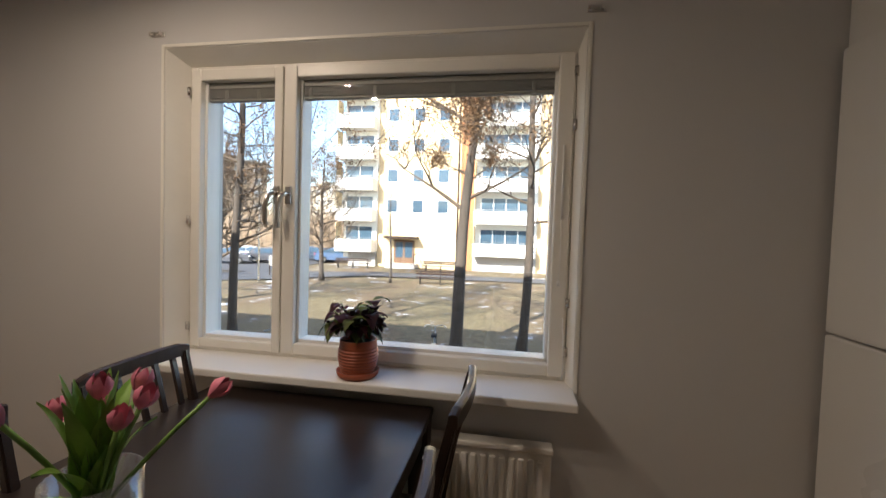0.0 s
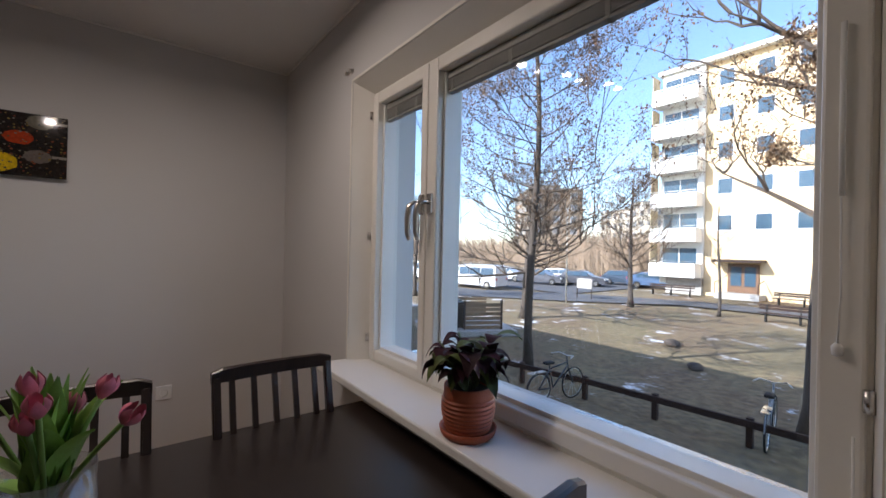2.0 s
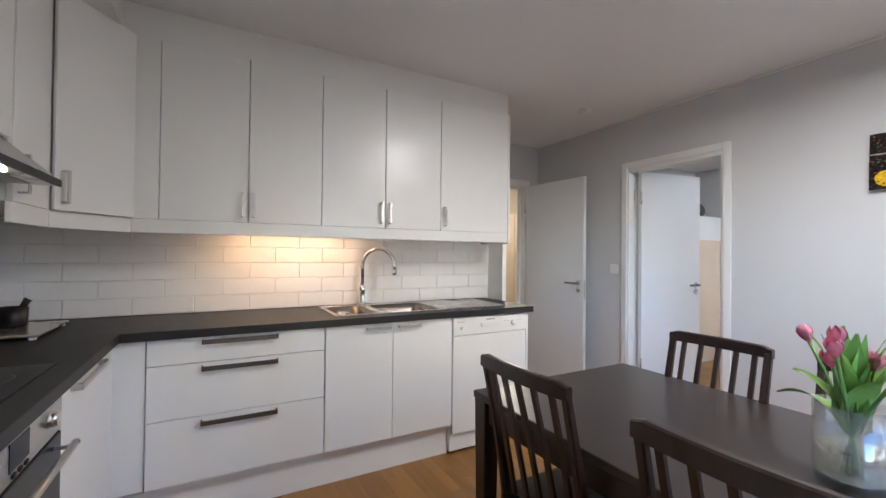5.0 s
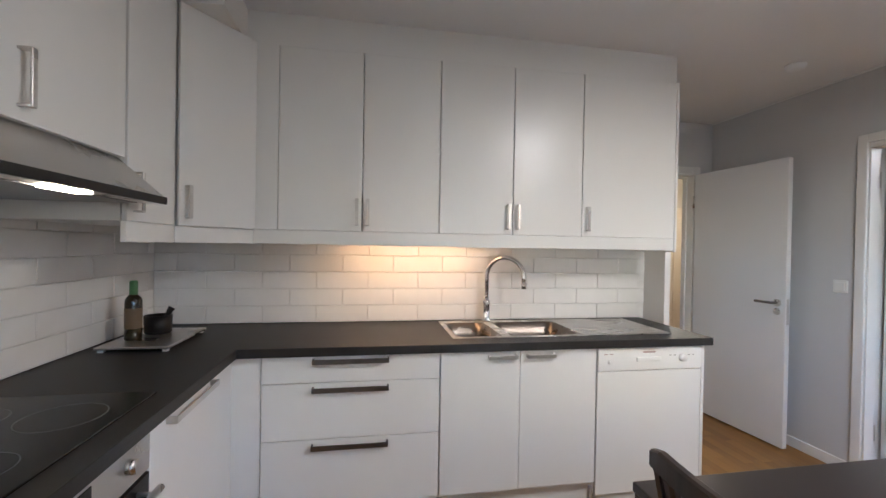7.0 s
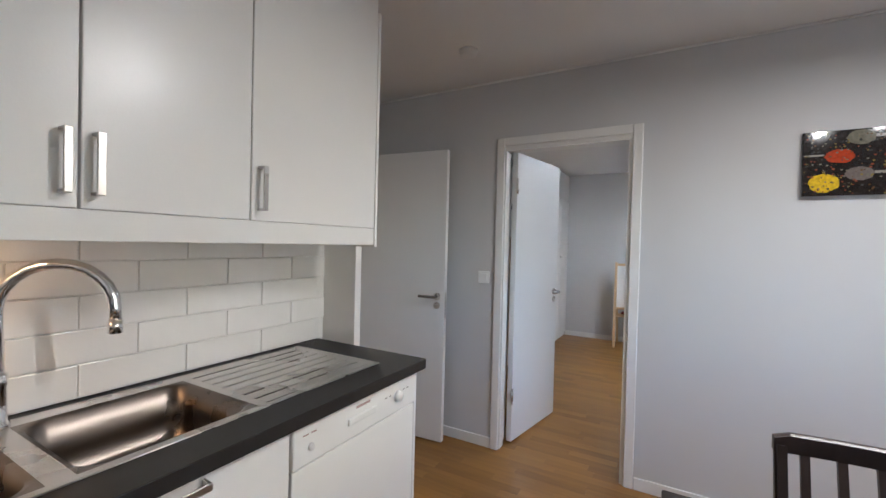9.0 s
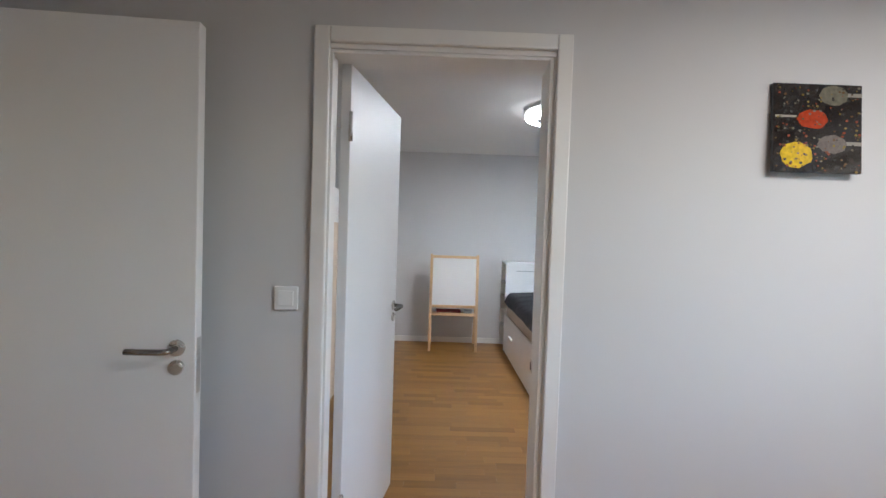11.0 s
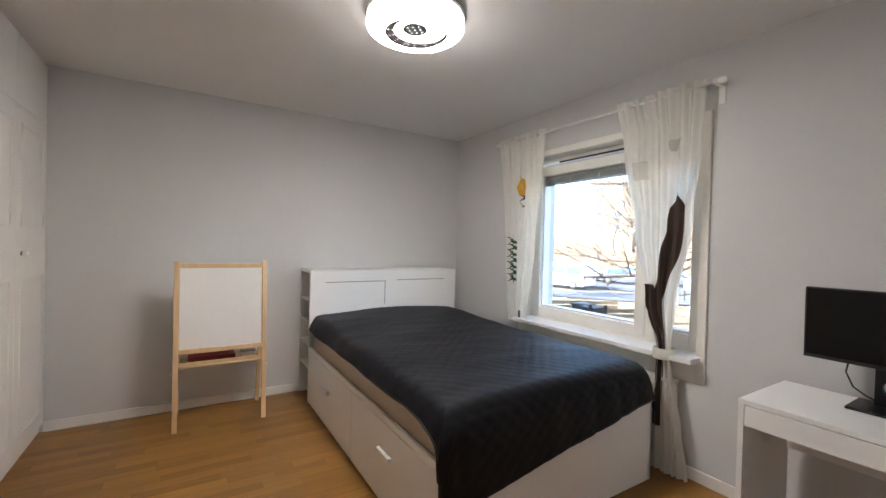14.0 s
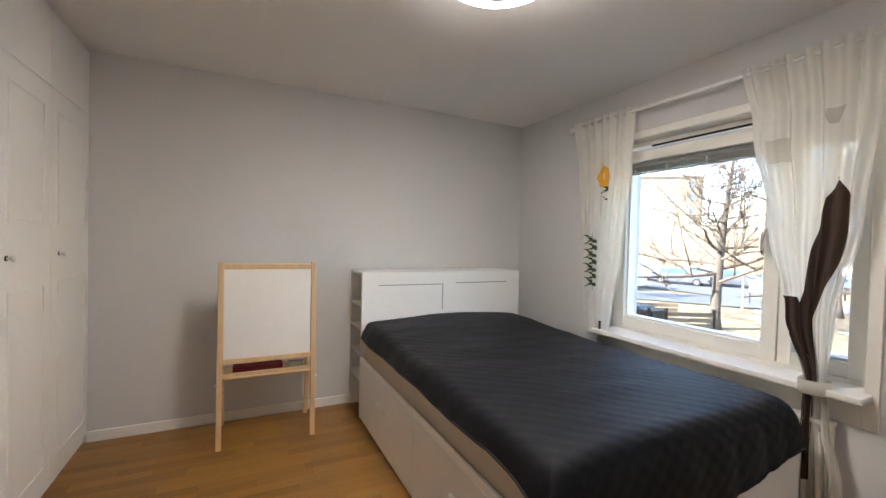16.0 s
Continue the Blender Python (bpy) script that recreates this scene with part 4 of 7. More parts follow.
def kitchen_base():
    c = base_unit("drawer_cabinet", 2.664, 3.464, "white kitchen drawer unit with three drawers")
    for z0, z1, hz in ((0.768, 0.888, 0.867), (0.512, 0.765, 0.740), (0.205, 0.509, 0.482)):
        d = part("drawer_front", cube(2.666, 3.462, BY - 0.019, BY, z0, z1, 0.003), BASEC, c)
        bar_handle(d, (3.245, BY, hz), (2.905, BY, hz), (0, 1, 0), 0.022, 0.010, "brushed steel bar handle, dark floor reflection in its colour", DARK_REFLECT_STEEL)
    c = base_unit("sink_cabinet", 1.858, 2.662, "white double-door cabinet under the sink", 0.20, 0.70)
    for x0, x1, h0, h1 in ((1.860, 2.264, 2.09, 2.235), (2.267, 2.660, 2.285, 2.43)):
        d = part("cabinet_door", cube(x0, x1, BY - 0.019, BY, 0.203, 0.888, 0.003), BASEC, c)
        bar_handle(d, (h1, BY, 0.862), (h0, BY, 0.862), (0, 1, 0), 0.018)
    p = thing("plinth", (0, 0, 0), "white plinth under the base cabinets", "plinth")
    part("board", cube(1.858, 3.62, BY - 0.075, BY - 0.058, 0.0, 0.178), BASEC, p)
    part("board", cube(3.64, 3.656, -2.83, -0.66, 0.0, 0.178), BASEC, p)
    # dishwasher
    w = thing("dishwasher", (0, 0, 0), "white built-in dishwasher with dial panel", "dishwasher")
    part("body", cube(1.252, 1.855, YS + 0.05, BY - 0.026, 0.02, 0.885), WHITEP, w)
    part("door_panel", cube(1.254, 1.853, BY - 0.025, BY + 0.002, 0.135, 0.765, 0.004), WHITEP, w)
    k = part("control_panel", cube(1.254, 1.853, BY - 0.025, BY + 0.006, 0.768, 0.886, 0.005), WHITEP, w)
    part("kick_plate", cube(1.26, 1.85, BY - 0.07, BY - 0.055, 0.012, 0.13), WHITEP, w)
    bm = bmesh.new()
    turned(bm, [(0, 0), (0.021, 0), (0.019, 0.014), (0, 0.015)], 24)
    kn = part("dial", bm, WHITEP, k, "round white programme dial", True)
    kn.matrix_basis = pose(1.37, BY + 0.006, 0.828, -90)
    bm = turned(bmesh.new(), [(0, 0), (0.011, 0), (0.010, 0.006), (0, 0.006)], 16)
    kn = part("button", bm, WHITEP, k, "round white button", True)
    kn.matrix_basis = pose(1.79, BY + 0.006, 0.815, -90)
    part("grip", cube(1.50, 1.64, BY + 0.004, BY + 0.014, 0.815, 0.838, 0.004), WHITEP, k, "recessed grip")
    inkm = material("printed_ink", (0.42, 0.30, 0.28), 0.6)
    part("printed_mark", cube(1.53, 1.60, BY + 0.006, BY + 0.0068, 0.858, 0.866), inkm, k, "small red printed mark")
    for xx in (1.30, 1.325, 1.41, 1.435):
        part("printed_mark", cube(xx, xx + 0.012, BY + 0.006, BY + 0.0068, 0.84, 0.844), BLIND, k, "small grey printed mark")
    for xx in (1.77, 1.80):
        part("printed_mark", cube(xx, xx + 0.02, BY + 0.006, BY + 0.0068, 0.853, 0.857), inkm, k)
    e = thing("base_end_panel", (0, 0, 0), "white side panel at the counter's end", "cabinet panel")
    part("panel", cube(1.232, 1.250, YS, BY, 0.0, 0.889, 0.002), BASEC, e)
    # corner filler and the run under the cooktop
    c = thing("corner_base_cabinet", (0, 0, 0), "white corner base cabinet with a bar-handled door", "kitchen cabinet", "base cabinets")
    part("body", cube(BX + 0.021, XE - 0.001, YS + 0.001, -2.165, 0.18, 0.889), BASEC, c)
    part("filler", cube(3.466, BX + 0.02, BY - 0.04, BY - 0.012, 0.203, 0.888, 0.002), BASEC, c)
    part("filler", cube(BX + 0.002, BX + 0.02, BY - 0.012, -2.70, 0.203, 0.888, 0.002), BASEC, c)
    d = part("cabinet_door", cube(BX, BX + 0.019, -2.698, -2.168, 0.203, 0.888, 0.003), BASEC, c)
    bar_handle(d, (BX, -2.255, 0.862), (BX, -2.60, 0.862), (-1, 0, 0), 0.022)
    o = thing("oven", (0, 0, 0), "steel built-in oven with black glass door", "oven")
    part("body", cube(BX + 0.022, XE - 0.05, -2.162, -1.563, 0.285, 0.885), BLACKP, o)
    k = part("control_panel", cube(BX - 0.004, BX + 0.02, -2.160, -1.565, 0.775, 0.886, 0.003), STEEL, o, "brushed steel control panel")
    for yy in (-2.06, -1.68):
        bm = turned(bmesh.new(), [(0, 0), (0.02, 0), (0.018, 0.018), (0, 0.019)], 24)
        kn = part("knob", bm, STEEL, k, "round steel knob", True)
        kn.matrix_basis = pose(BX - 0.004, yy, 0.83, 0, -90, 0)
    part("display", cube(BX - 0.006, BX - 0.003, -1.92, -1.81, 0.80, 0.865, 0.001), SCREEN, k, "dark clock display")
    for q in range(3):
        part("button", cube(BX - 0.009, BX - 0.003, -1.91 + q * 0.035, -1.892 + q * 0.035, 0.783, 0.794, 0.002), BLACKP, k)
    dr = part("oven_door", cube(BX - 0.004, BX + 0.02, -2.160, -1.565, 0.29, 0.768, 0.004), SCREEN, o, "black glass door")
    part("oven_handle", tube(bmesh.new(), [(BX - 0.045, -2.13, 0.735), (BX - 0.045, -1.60, 0.735)], 0.010, 12), STEEL, dr, "steel rail handle", True)
    for yy in (-2.10, -1.63):
        part("handle_post", tube(bmesh.new(), [(BX - 0.045, yy, 0.735), (BX - 0.002, yy, 0.735)], 0.006, 8), STEEL, dr, "", True)
    part("drawer_below", cube(BX, BX + 0.019, -2.160, -1.565, 0.203, 0.282, 0.003), BASEC, o)
    c = thing("base_cabinet", (0, 0, 0), "white base cabinet beside the oven", "kitchen cabinet", "base cabinets")
    part("body", cube(BX + 0.021, XE - 0.001, -1.56, -0.665, 0.18, 0.889), BASEC, c)
    for y0, y1 in ((-1.558, -1.114), (-1.111, -0.667)):
        d = part("cabinet_door", cube(BX, BX + 0.019, y0, y1, 0.203, 0.888, 0.003), BASEC, c)
        bar_handle(d, (BX, y0 + 0.15, 0.862), (BX, y0 + 0.30, 0.862), (-1, 0, 0), 0.018)


kitchen_base()

SINK = (1.36, 2.585, -3.372, -2.922)     # rim of the steel sink


def worktop():
    w = thing("worktop", (0, 0, 0), "black laminate worktop along two walls", "worktop")
    z0, z1 = 0.891, 0.931
    x0, x1, y0, y1 = SINK
    x0, x1, y0, y1 = x0 + 0.012, x1 - 0.012, y0 + 0.012, y1 - 0.012
    bm = bmesh.new()
    f = BY + 0.022
    for b in ((1.205, x0, YS, f), (x0, x1, YS, y0), (x0, x1, y1, f), (x1, 3.562, YS, f), (3.562, XE, YS, -0.655)):
        box(bm, b[0], b[1], b[2], b[3], z0, z1)
    bmesh.ops.remove_doubles(bm, verts=bm.verts[:], dist=1e-5)
    part("top", bm, COUNTER, w)
    part("front_edge", cube(1.203, 3.562, f - 0.002, f + 0.004, z0 + 0.001, z1 + 0.0005, 0.0022), COUNTER, w)
    part("front_edge", cube(3.557, 3.563, f, -0.655, z0 + 0.001, z1 + 0.0005, 0.0022), COUNTER, w)
    part("end_edge", cube(1.201, 1.206, YS, f, z0 + 0.001, z1 + 0.0005, 0.002), COUNTER, w)


worktop()


def bowl(bm, x0, x1, y0, y1, z, depth, r=0.06, n=6):
    """A rounded basin open at the top; returns its rim loop."""
    def ring(dx, zz, rr):
        pts = []
        for cx, cy, a in ((x1 - dx - rr, y1 - dx - rr, 0), (x0 + dx + rr, y1 - dx - rr, 90), (x0 + dx + rr, y0 + dx + rr, 180), (x1 - dx - rr, y0 + dx + rr, 270)):
            for i in range(n + 1):
                t = radians(a + 90 * i / n)
                pts.append((cx + rr * math.cos(t), cy + rr * math.sin(t), zz))
        return [bm.verts.new(p) for p in pts]
    rings = [ring(-0.012, z, r + 0.012), ring(0, z - 0.004, r), ring(0.006, z - depth * 0.6, r), ring(0.012, z - depth * 0.88, r), ring(0.035, z - depth, r * 0.7)]
    for a, b in zip(rings, rings[1:]):
        for k in range(len(a)):
            q = (k + 1) % len(a)
            bm.faces.new((a[k], b[k], b[q], a[q]))
    bm.faces.new(rings[-1])
    return rings[0]


def sink():
    s = thing("sink", (0, 0, 0), "stainless steel double sink with grooved drainer set in the worktop", "sink")
    x0, x1, y0, y1 = SINK
    z = 0.9335
    bm = bmesh.new()
    bowls = ((2.332, 2.552, -3.31, -2.955), (1.885, 2.262, -3.31, -2.955))
    xs = sorted({x0, x1, *[v for b in bowls for v in (b[0] - 0.012, b[1] + 0.012)]})
    ys = [y0, -3.322, -2.943, y1]
    for i in range(len(xs) - 1):
        for j in range(3):
            mid = (xs[i] + xs[i + 1]) / 2
            if j == 1 and any(b[0] - 0.012 < mid < b[1] + 0.012 for b in bowls):
                continue
            if j == 1 and mid < 1.87:
                continue
            box(bm, xs[i], xs[i + 1], ys[j], ys[j + 1], z - 0.0022, z)
    bmesh.ops.remove_doubles(bm, verts=bm.verts[:], dist=1e-5)
    part("deck", bm, STEEL, s)
    part("rim", tube(bmesh.new(), [(x0, y0, z - 0.001), (x1, y0, z - 0.001), (x1, y1, z - 0.001), (x0, y1, z - 0.001), (x0, y0, z - 0.001)], 0.003, 8), STEEL, s, "", True)
    for b in bowls:
        bm = bmesh.new()
        rim = bowl(bm, *b, z - 0.0004, 0.165, 0.055)
        # corner webs between the square cut-out and the rounded rim
        n = len(rim) // 4
        for q, (cx, cy) in enumerate(((b[1] + 0.012, b[3] + 0.012), (b[0] - 0.012, b[3] + 0.012), (b[0] - 0.012, b[2] - 0.012), (b[1] + 0.012, b[2] - 0.012))):
            c = bm.verts.new((cx, cy, z - 0.0004))
            for i in range(n - 1):
                bm.faces.new((c, rim[q * n + i], rim[q * n + i + 1]))
        part("bowl", bm, SHADED_STEEL, s, "deep steel bowl", True)
        part("drain", turned(bmesh.new(), [(0, z - 0.1635), (0.03, z - 0.1635), (0.036, z - 0.1615), (0.04, z - 0.1645)], 24, (b[0] + b[1]) / 2, (b[2] + b[3]) / 2), CHROME, s, "chrome drain strainer", True)
    # grooved drainer: ridges over a lower plate, set deep and dark-coloured for shade
    part("drainer_plate", cube(x0, 1.873, -3.322, -2.943, z - 0.032, z - 0.0305), SHADED_STEEL, s, "lower plate with shade put into its colour")
    for xa, xb in ((x0, 1.40), (1.845, 1.873)):
        part("drainer_end", cube(xa, xb, -3.322, -2.943, z - 0.0305, z), STEEL, s)
    for k in range(7):
        yy = -3.291 + k * 0.0535
        part("drainer_rib", cube(1.40, 1.845, yy - 0.0215, yy + 0.0215, z - 0.0305, z + 0.0003, 0.002), STEEL, s, "raised drainer rib")
    t = thing("mixer_tap", (2.295, -3.340, z), "chrome mixer tap with tall swan-neck spout", "tap")
    part("base", turned(bmesh.new(), [(0, 0), (0.028, 0), (0.028, 0.01), (0.023, 0.016), (0.022, 0.10), (0.024, 0.105), (0.023, 0.13), (0.014, 0.138), (0, 0.138)], 24), CHROME, t, "chrome tap body", True)
    dx, dy = -0.80, 0.60
    pts = [(0, 0, 0.12), (0, 0, 0.28)] + [(dx * (0.115 - 0.115 * math.cos(radians(a))), dy * (0.115 - 0.115 * math.cos(radians(a))), 0.28 + 0.115 * math.sin(radians(a))) for a in range(15, 181, 15)]
    pts += [(dx * 0.231, dy * 0.231, 0.245)]
    part("spout", tube(bmesh.new(), pts, 0.0150, 14), CHROME, t, "curved chrome spout", True)
    part("aerator", tube(bmesh.new(), [(dx * 0.231, dy * 0.231, 0.25), (dx * 0.231, dy * 0.231, 0.215)], 0.0175, 14), CHROME, t, "chrome aerator", True)
    part("lever", tube(bmesh.new(), [(0.01, 0.012, 0.09), (0.02, 0.03, 0.105), (0.03, 0.055, 0.14)], [0.012, 0.009, 0.006], 10), CHROME, t, "chrome lever", True)


sink()


def cooking():
    c = thing("cooktop", (0, 0, 0), "black ceramic glass cooktop in the worktop", "cooktop")
    part("glass_plate", cube(3.63, 4.13, -2.30, -1.70, 0.9312, 0.937, 0.002), SCREEN, c)
    ring = material("printed_ring", (0.10, 0.10, 0.10), 0.4)
    for x, y, r in ((3.77, -2.13, 0.09), (3.98, -2.13, 0.075), (3.77, -1.87, 0.075), (3.98, -1.87, 0.10)):
        part("cooking_ring", turned(bmesh.new(), [(r, 0.9373), (r + 0.003, 0.9373)], 40, x, y), ring, c, "thin printed cooking ring")
    h = thing("cooker_hood", (0, 0, 0), "steel cooker hood with slanted visor and lamp", "cooker hood")
    bm = bmesh.new()
    prof = [(XE - 0.002, 1.515), (3.66, 1.515), (3.66, 1.535), (3.80, 1.66), (XE - 0.002, 1.66)]
    vs = [[bm.verts.new((x, y, z)) for x, z in prof] for y in (-2.405, -1.605)]
    bm.faces.new(vs[0]), bm.faces.new(vs[1][::-1])
    for k in range(5):
        bm.faces.new((vs[0][k], vs[0][(k + 1) % 5], vs[1][(k + 1) % 5], vs[1][k]))
    part("canopy", bm, STEEL, h)
    part("filter", cube(3.72, 4.10, -2.36, -1.65, 1.511, 1.5146), material("filter_grille", (0.25, 0.25, 0.25), 0.4, 0.8), h, "grey metal filter")
    part("hood_lamp", cube(3.69, 3.73, -2.10, -1.98, 1.5095, 1.5145), glow("hood_bulb", (1.0, 0.75, 0.45), 5.0), h, "glowing hood lamp")
    part("end_cap", cube(3.655, 3.665, -2.407, -1.603, 1.513, 1.537, 0.002), BLACKP, h)
    t = thing("hob_tray", (0, 0, 0.931), "grey tray lying on the worktop in the corner", "tray")
    part("plate", cube(3.82, 4.10, -3.20, -2.80, 0.012, 0.024, 0.004), STEEL, t)
    for x in (3.84, 4.08):
        for y in (-3.18, -2.82):
            part("foot", cube(x - 0.01, x + 0.01, y - 0.01, y + 0.01, 0, 0.0125), WHITEP, t)
    z = 0.955
    b = thing("oil_bottle", (4.03, -2.95, z), "dark green glass oil bottle with green cap", "bottle")
    bg = material("dark_bottle_glass", (0.020, 0.016, 0.006), 0.10, vary=0.2, bump=0)
    part("bottle", turned(bmesh.new(), [(0, 0), (0.031, 0), (0.033, 0.005), (0.033, 0.17), (0.028, 0.185), (0.015, 0.20), (0.014, 0.205), (0, 0.205)], 24), bg, b, "", True)
    part("bottle_cap", turned(bmesh.new(), [(0.0155, 0.195), (0.0165, 0.20), (0.016, 0.255), (0.013, 0.26), (0, 0.26)], 20), material("green_cap", (0.05, 0.16, 0.06), 0.4), b, "green cap", True)
    part("bottle_label", turned(bmesh.new(), [(0.0335, 0.05), (0.0335, 0.14)], 24), material("dull_label", (0.14, 0.10, 0.06), 0.6), b, "faded label", True)
    m = thing("mortar", (3.99, -3.08, z), "small black mortar with its pestle", "mortar")
    part("bowl", turned(bmesh.new(), [(0, 0), (0.05, 0), (0.056, 0.006), (0.058, 0.085), (0.052, 0.085), (0.05, 0.012), (0, 0.01)], 28), BLACKP, m, "", True)
    part("pestle", tube(bmesh.new(), [(-0.01, 0.01, 0.02), (-0.045, -0.012, 0.105), (-0.052, -0.016, 0.118)], [0.010, 0.013, 0.016], 12), BLACKP, m, "", True)


cooking()


def fridge():
    f = thing("fridge_freezer", (0, 0, 0), "tall white fridge freezer with two doors", "fridge")
    part("body", cube(BX + 0.03, XE - 0.005, -0.63, -0.025, 0.03, 2.02, 0.004), WHITEP, f)
    part("freezer_door", cube(BX - 0.03, BX + 0.028, -0.63, -0.025, 0.08, 1.10, 0.008), CAB, f)
    part("fridge_door", cube(BX - 0.03, BX + 0.028, -0.63, -0.025, 1.106, 2.02, 0.008), CAB, f)
    for y in (-0.6, -0.06):
        part("foot", cube(BX + 0.04, BX + 0.1, y - 0.02, y + 0.02, 0, 0.032), BLACKP, f)
    c = thing("fridge_top_cabinet", (0, 0, 0), "cream cabinet above the fridge", "kitchen cabinet")
    part("body", cube(BX + 0.02, XE - 0.001, -0.638, -0.003, 2.03, H - 0.002), CAB, c)
    part("cabinet_door", cube(BX, BX + 0.019, -0.638, -0.003, 2.03, H - 0.004, 0.003), CAB, c)


fridge()


# ---- small things on the kitchen walls and ceiling ----
def wall_switch(x, y, z):
    s = thing("light_switch", (x, y, z), "white rocker light switch beside the door", "light switch")
    part("frame", cube(0, 0.009, -0.042, 0.042, -0.042, 0.042, 0.004), WHITEP, s)
    part("rocker", cube(0.008, 0.014, -0.027, 0.027, -0.027, 0.027, 0.002), WHITEP, s)


wall_switch(0.0, -3.078, 1.175)


def wall_outlet(x, y, z):
    s = thing("wall_outlet", (x, y, z), "white wall socket near the floor", "socket")
    part("frame", cube(0, 0.009, -0.04, 0.04, -0.04, 0.04, 0.004), WHITEP, s)
    b = turned(bmesh.new(), [(0, 0.0), (0.018, 0.0), (0.02, 0.003)], 20)
    r = part("well", b, WHITEP, s)
    r.matrix_basis = pose(0.010, 0, 0, 0, 90, 0)


wall_outlet(0.0, -0.66, 0.50)


def picture():
    p = thing("wall_picture", (0.010, -1.245, 1.828), "square glossy picture of spices on spoons, dark ground", "picture")
    p.matrix_basis = pose(0.010, -1.245, 1.828, 0, -3.2, 0)
    s = 0.155
    part("panel", cube(0, 0.016, -s, s, -s, s, 0.002), material("glossy_dark_print", (0.016, 0.013, 0.012), 0.06, vary=1.2, scale=45, fine=200, bump=0.0, rough_vary=0.02), p, "dark glossy print")
    rnd = random.Random(3)
    def dab(y, z, ry, rz, col, nm, n=22):
        bm = bmesh.new()
        ring = [bm.verts.new((0.0166, y + ry * math.cos(2 * math.pi * k / n) * rnd.uniform(0.9, 1.05), z + rz * math.sin(2 * math.pi * k / n) * rnd.uniform(0.9, 1.05))) for k in range(n)]
        bm.faces.new(ring)
        part(nm, bm, material(nm, col, 0.06, vary=0.35, scale=60, fine=400, bump=0, rough_vary=0.02), p, nm.replace("_", " "))
    dab(-0.075, -0.095, 0.058, 0.046, (0.62, 0.42, 0.005), "yellow_spice")
    dab(-0.02, 0.03, 0.055, 0.034, (0.36, 0.045, 0.012), "red_spice")
    dab(0.055, 0.115, 0.052, 0.036, (0.15, 0.14, 0.10), "grey_seeds")
    dab(0.05, -0.055, 0.052, 0.034, (0.14, 0.12, 0.105), "mixed_pepper")
    spoon = material("printed_spoon", (0.30, 0.28, 0.24), 0.08, vary=0.3, bump=0, rough_vary=0.02)
    for y0, y1, z0, z1 in ((0.10, 0.154, 0.112, 0.125), (0.10, 0.154, -0.058, -0.045), (-0.15, -0.075, 0.035, 0.043)):
        part("printed_spoon", cube(0.0160, 0.0164, y0, y1, z0, z1), spoon, p, "pale printed spoon handle")
    for _ in range(230):
        y, z = rnd.uniform(-0.15, 0.15), rnd.uniform(-0.15, 0.15)
        r = rnd.uniform(0.002, 0.0065)
        c = rnd.choice(((0.12, 0.07, 0.03), (0.22, 0.06, 0.03), (0.16, 0.15, 0.11), (0.20, 0.15, 0.04), (0.05, 0.05, 0.045)))
        bm = bmesh.new()
        bm.faces.new([bm.verts.new((0.0169, y + r * math.cos(k), z + r * 0.8 * math.sin(k))) for k in (0, 1.2, 2.4, 3.6, 4.9)])
        part("seed", bm, SEEDS.setdefault(c, material("seed_print", c, 0.08, vary=0.2, bump=0, rough_vary=0.02)), p)


SEEDS = {}
picture()


def smoke_alarm(x, y):
    s = thing("smoke_alarm", (x, y, H), "round white smoke alarm on the ceiling", "smoke alarm")
    part("body", turned(bmesh.new(), [(0, -0.032), (0.03, -0.032), (0.045, -0.026), (0.05, -0.012), (0.054, -0.010), (0.054, 0), (0, 0)], 32), WHITEP, s, "", True)


smoke_alarm(0.49, -3.0)


def spot_bar(x, y):
    """A ceiling bar with three small spot heads."""
    s = thing("ceiling_spotlight", (x, y, H), "steel ceiling bar with three glowing spots", "ceiling lamp", "", "", 16.7)
    part("bar", cube(-0.03, 0.03, -0.38, 0.38, -0.025, 0, 0.005), STEEL, s)
    bulb = glow("spot_bulb", (1.0, 0.82, 0.58), 6.0)
    for k in range(3):
        yy = (k - 1) * 0.313
        part("spot_head", turned(bmesh.new(), [(0, -0.03), (0.018, -0.032), (0.03, -0.05), (0.033, -0.092), (0.030, -0.092), (0.028, -0.084)], 24, 0, yy), STEEL, s, "", True)
        part("bulb", turned(bmesh.new(), [(0, -0.090), (0.02, -0.088), (0.028, -0.083)], 20, 0, yy), bulb, s, "glowing warm bulb", True)


spot_bar(1.345, -1.02)
for _k in range(3):
    lamp("spot_light", (1.435 - _k * 0.09, -1.32 + _k * 0.30, H - 0.094), 1.6, (1.0, 0.82, 0.62), 0.05, (1.55 - _k * 0.09, -1.32 + _k * 0.30, 0.0))


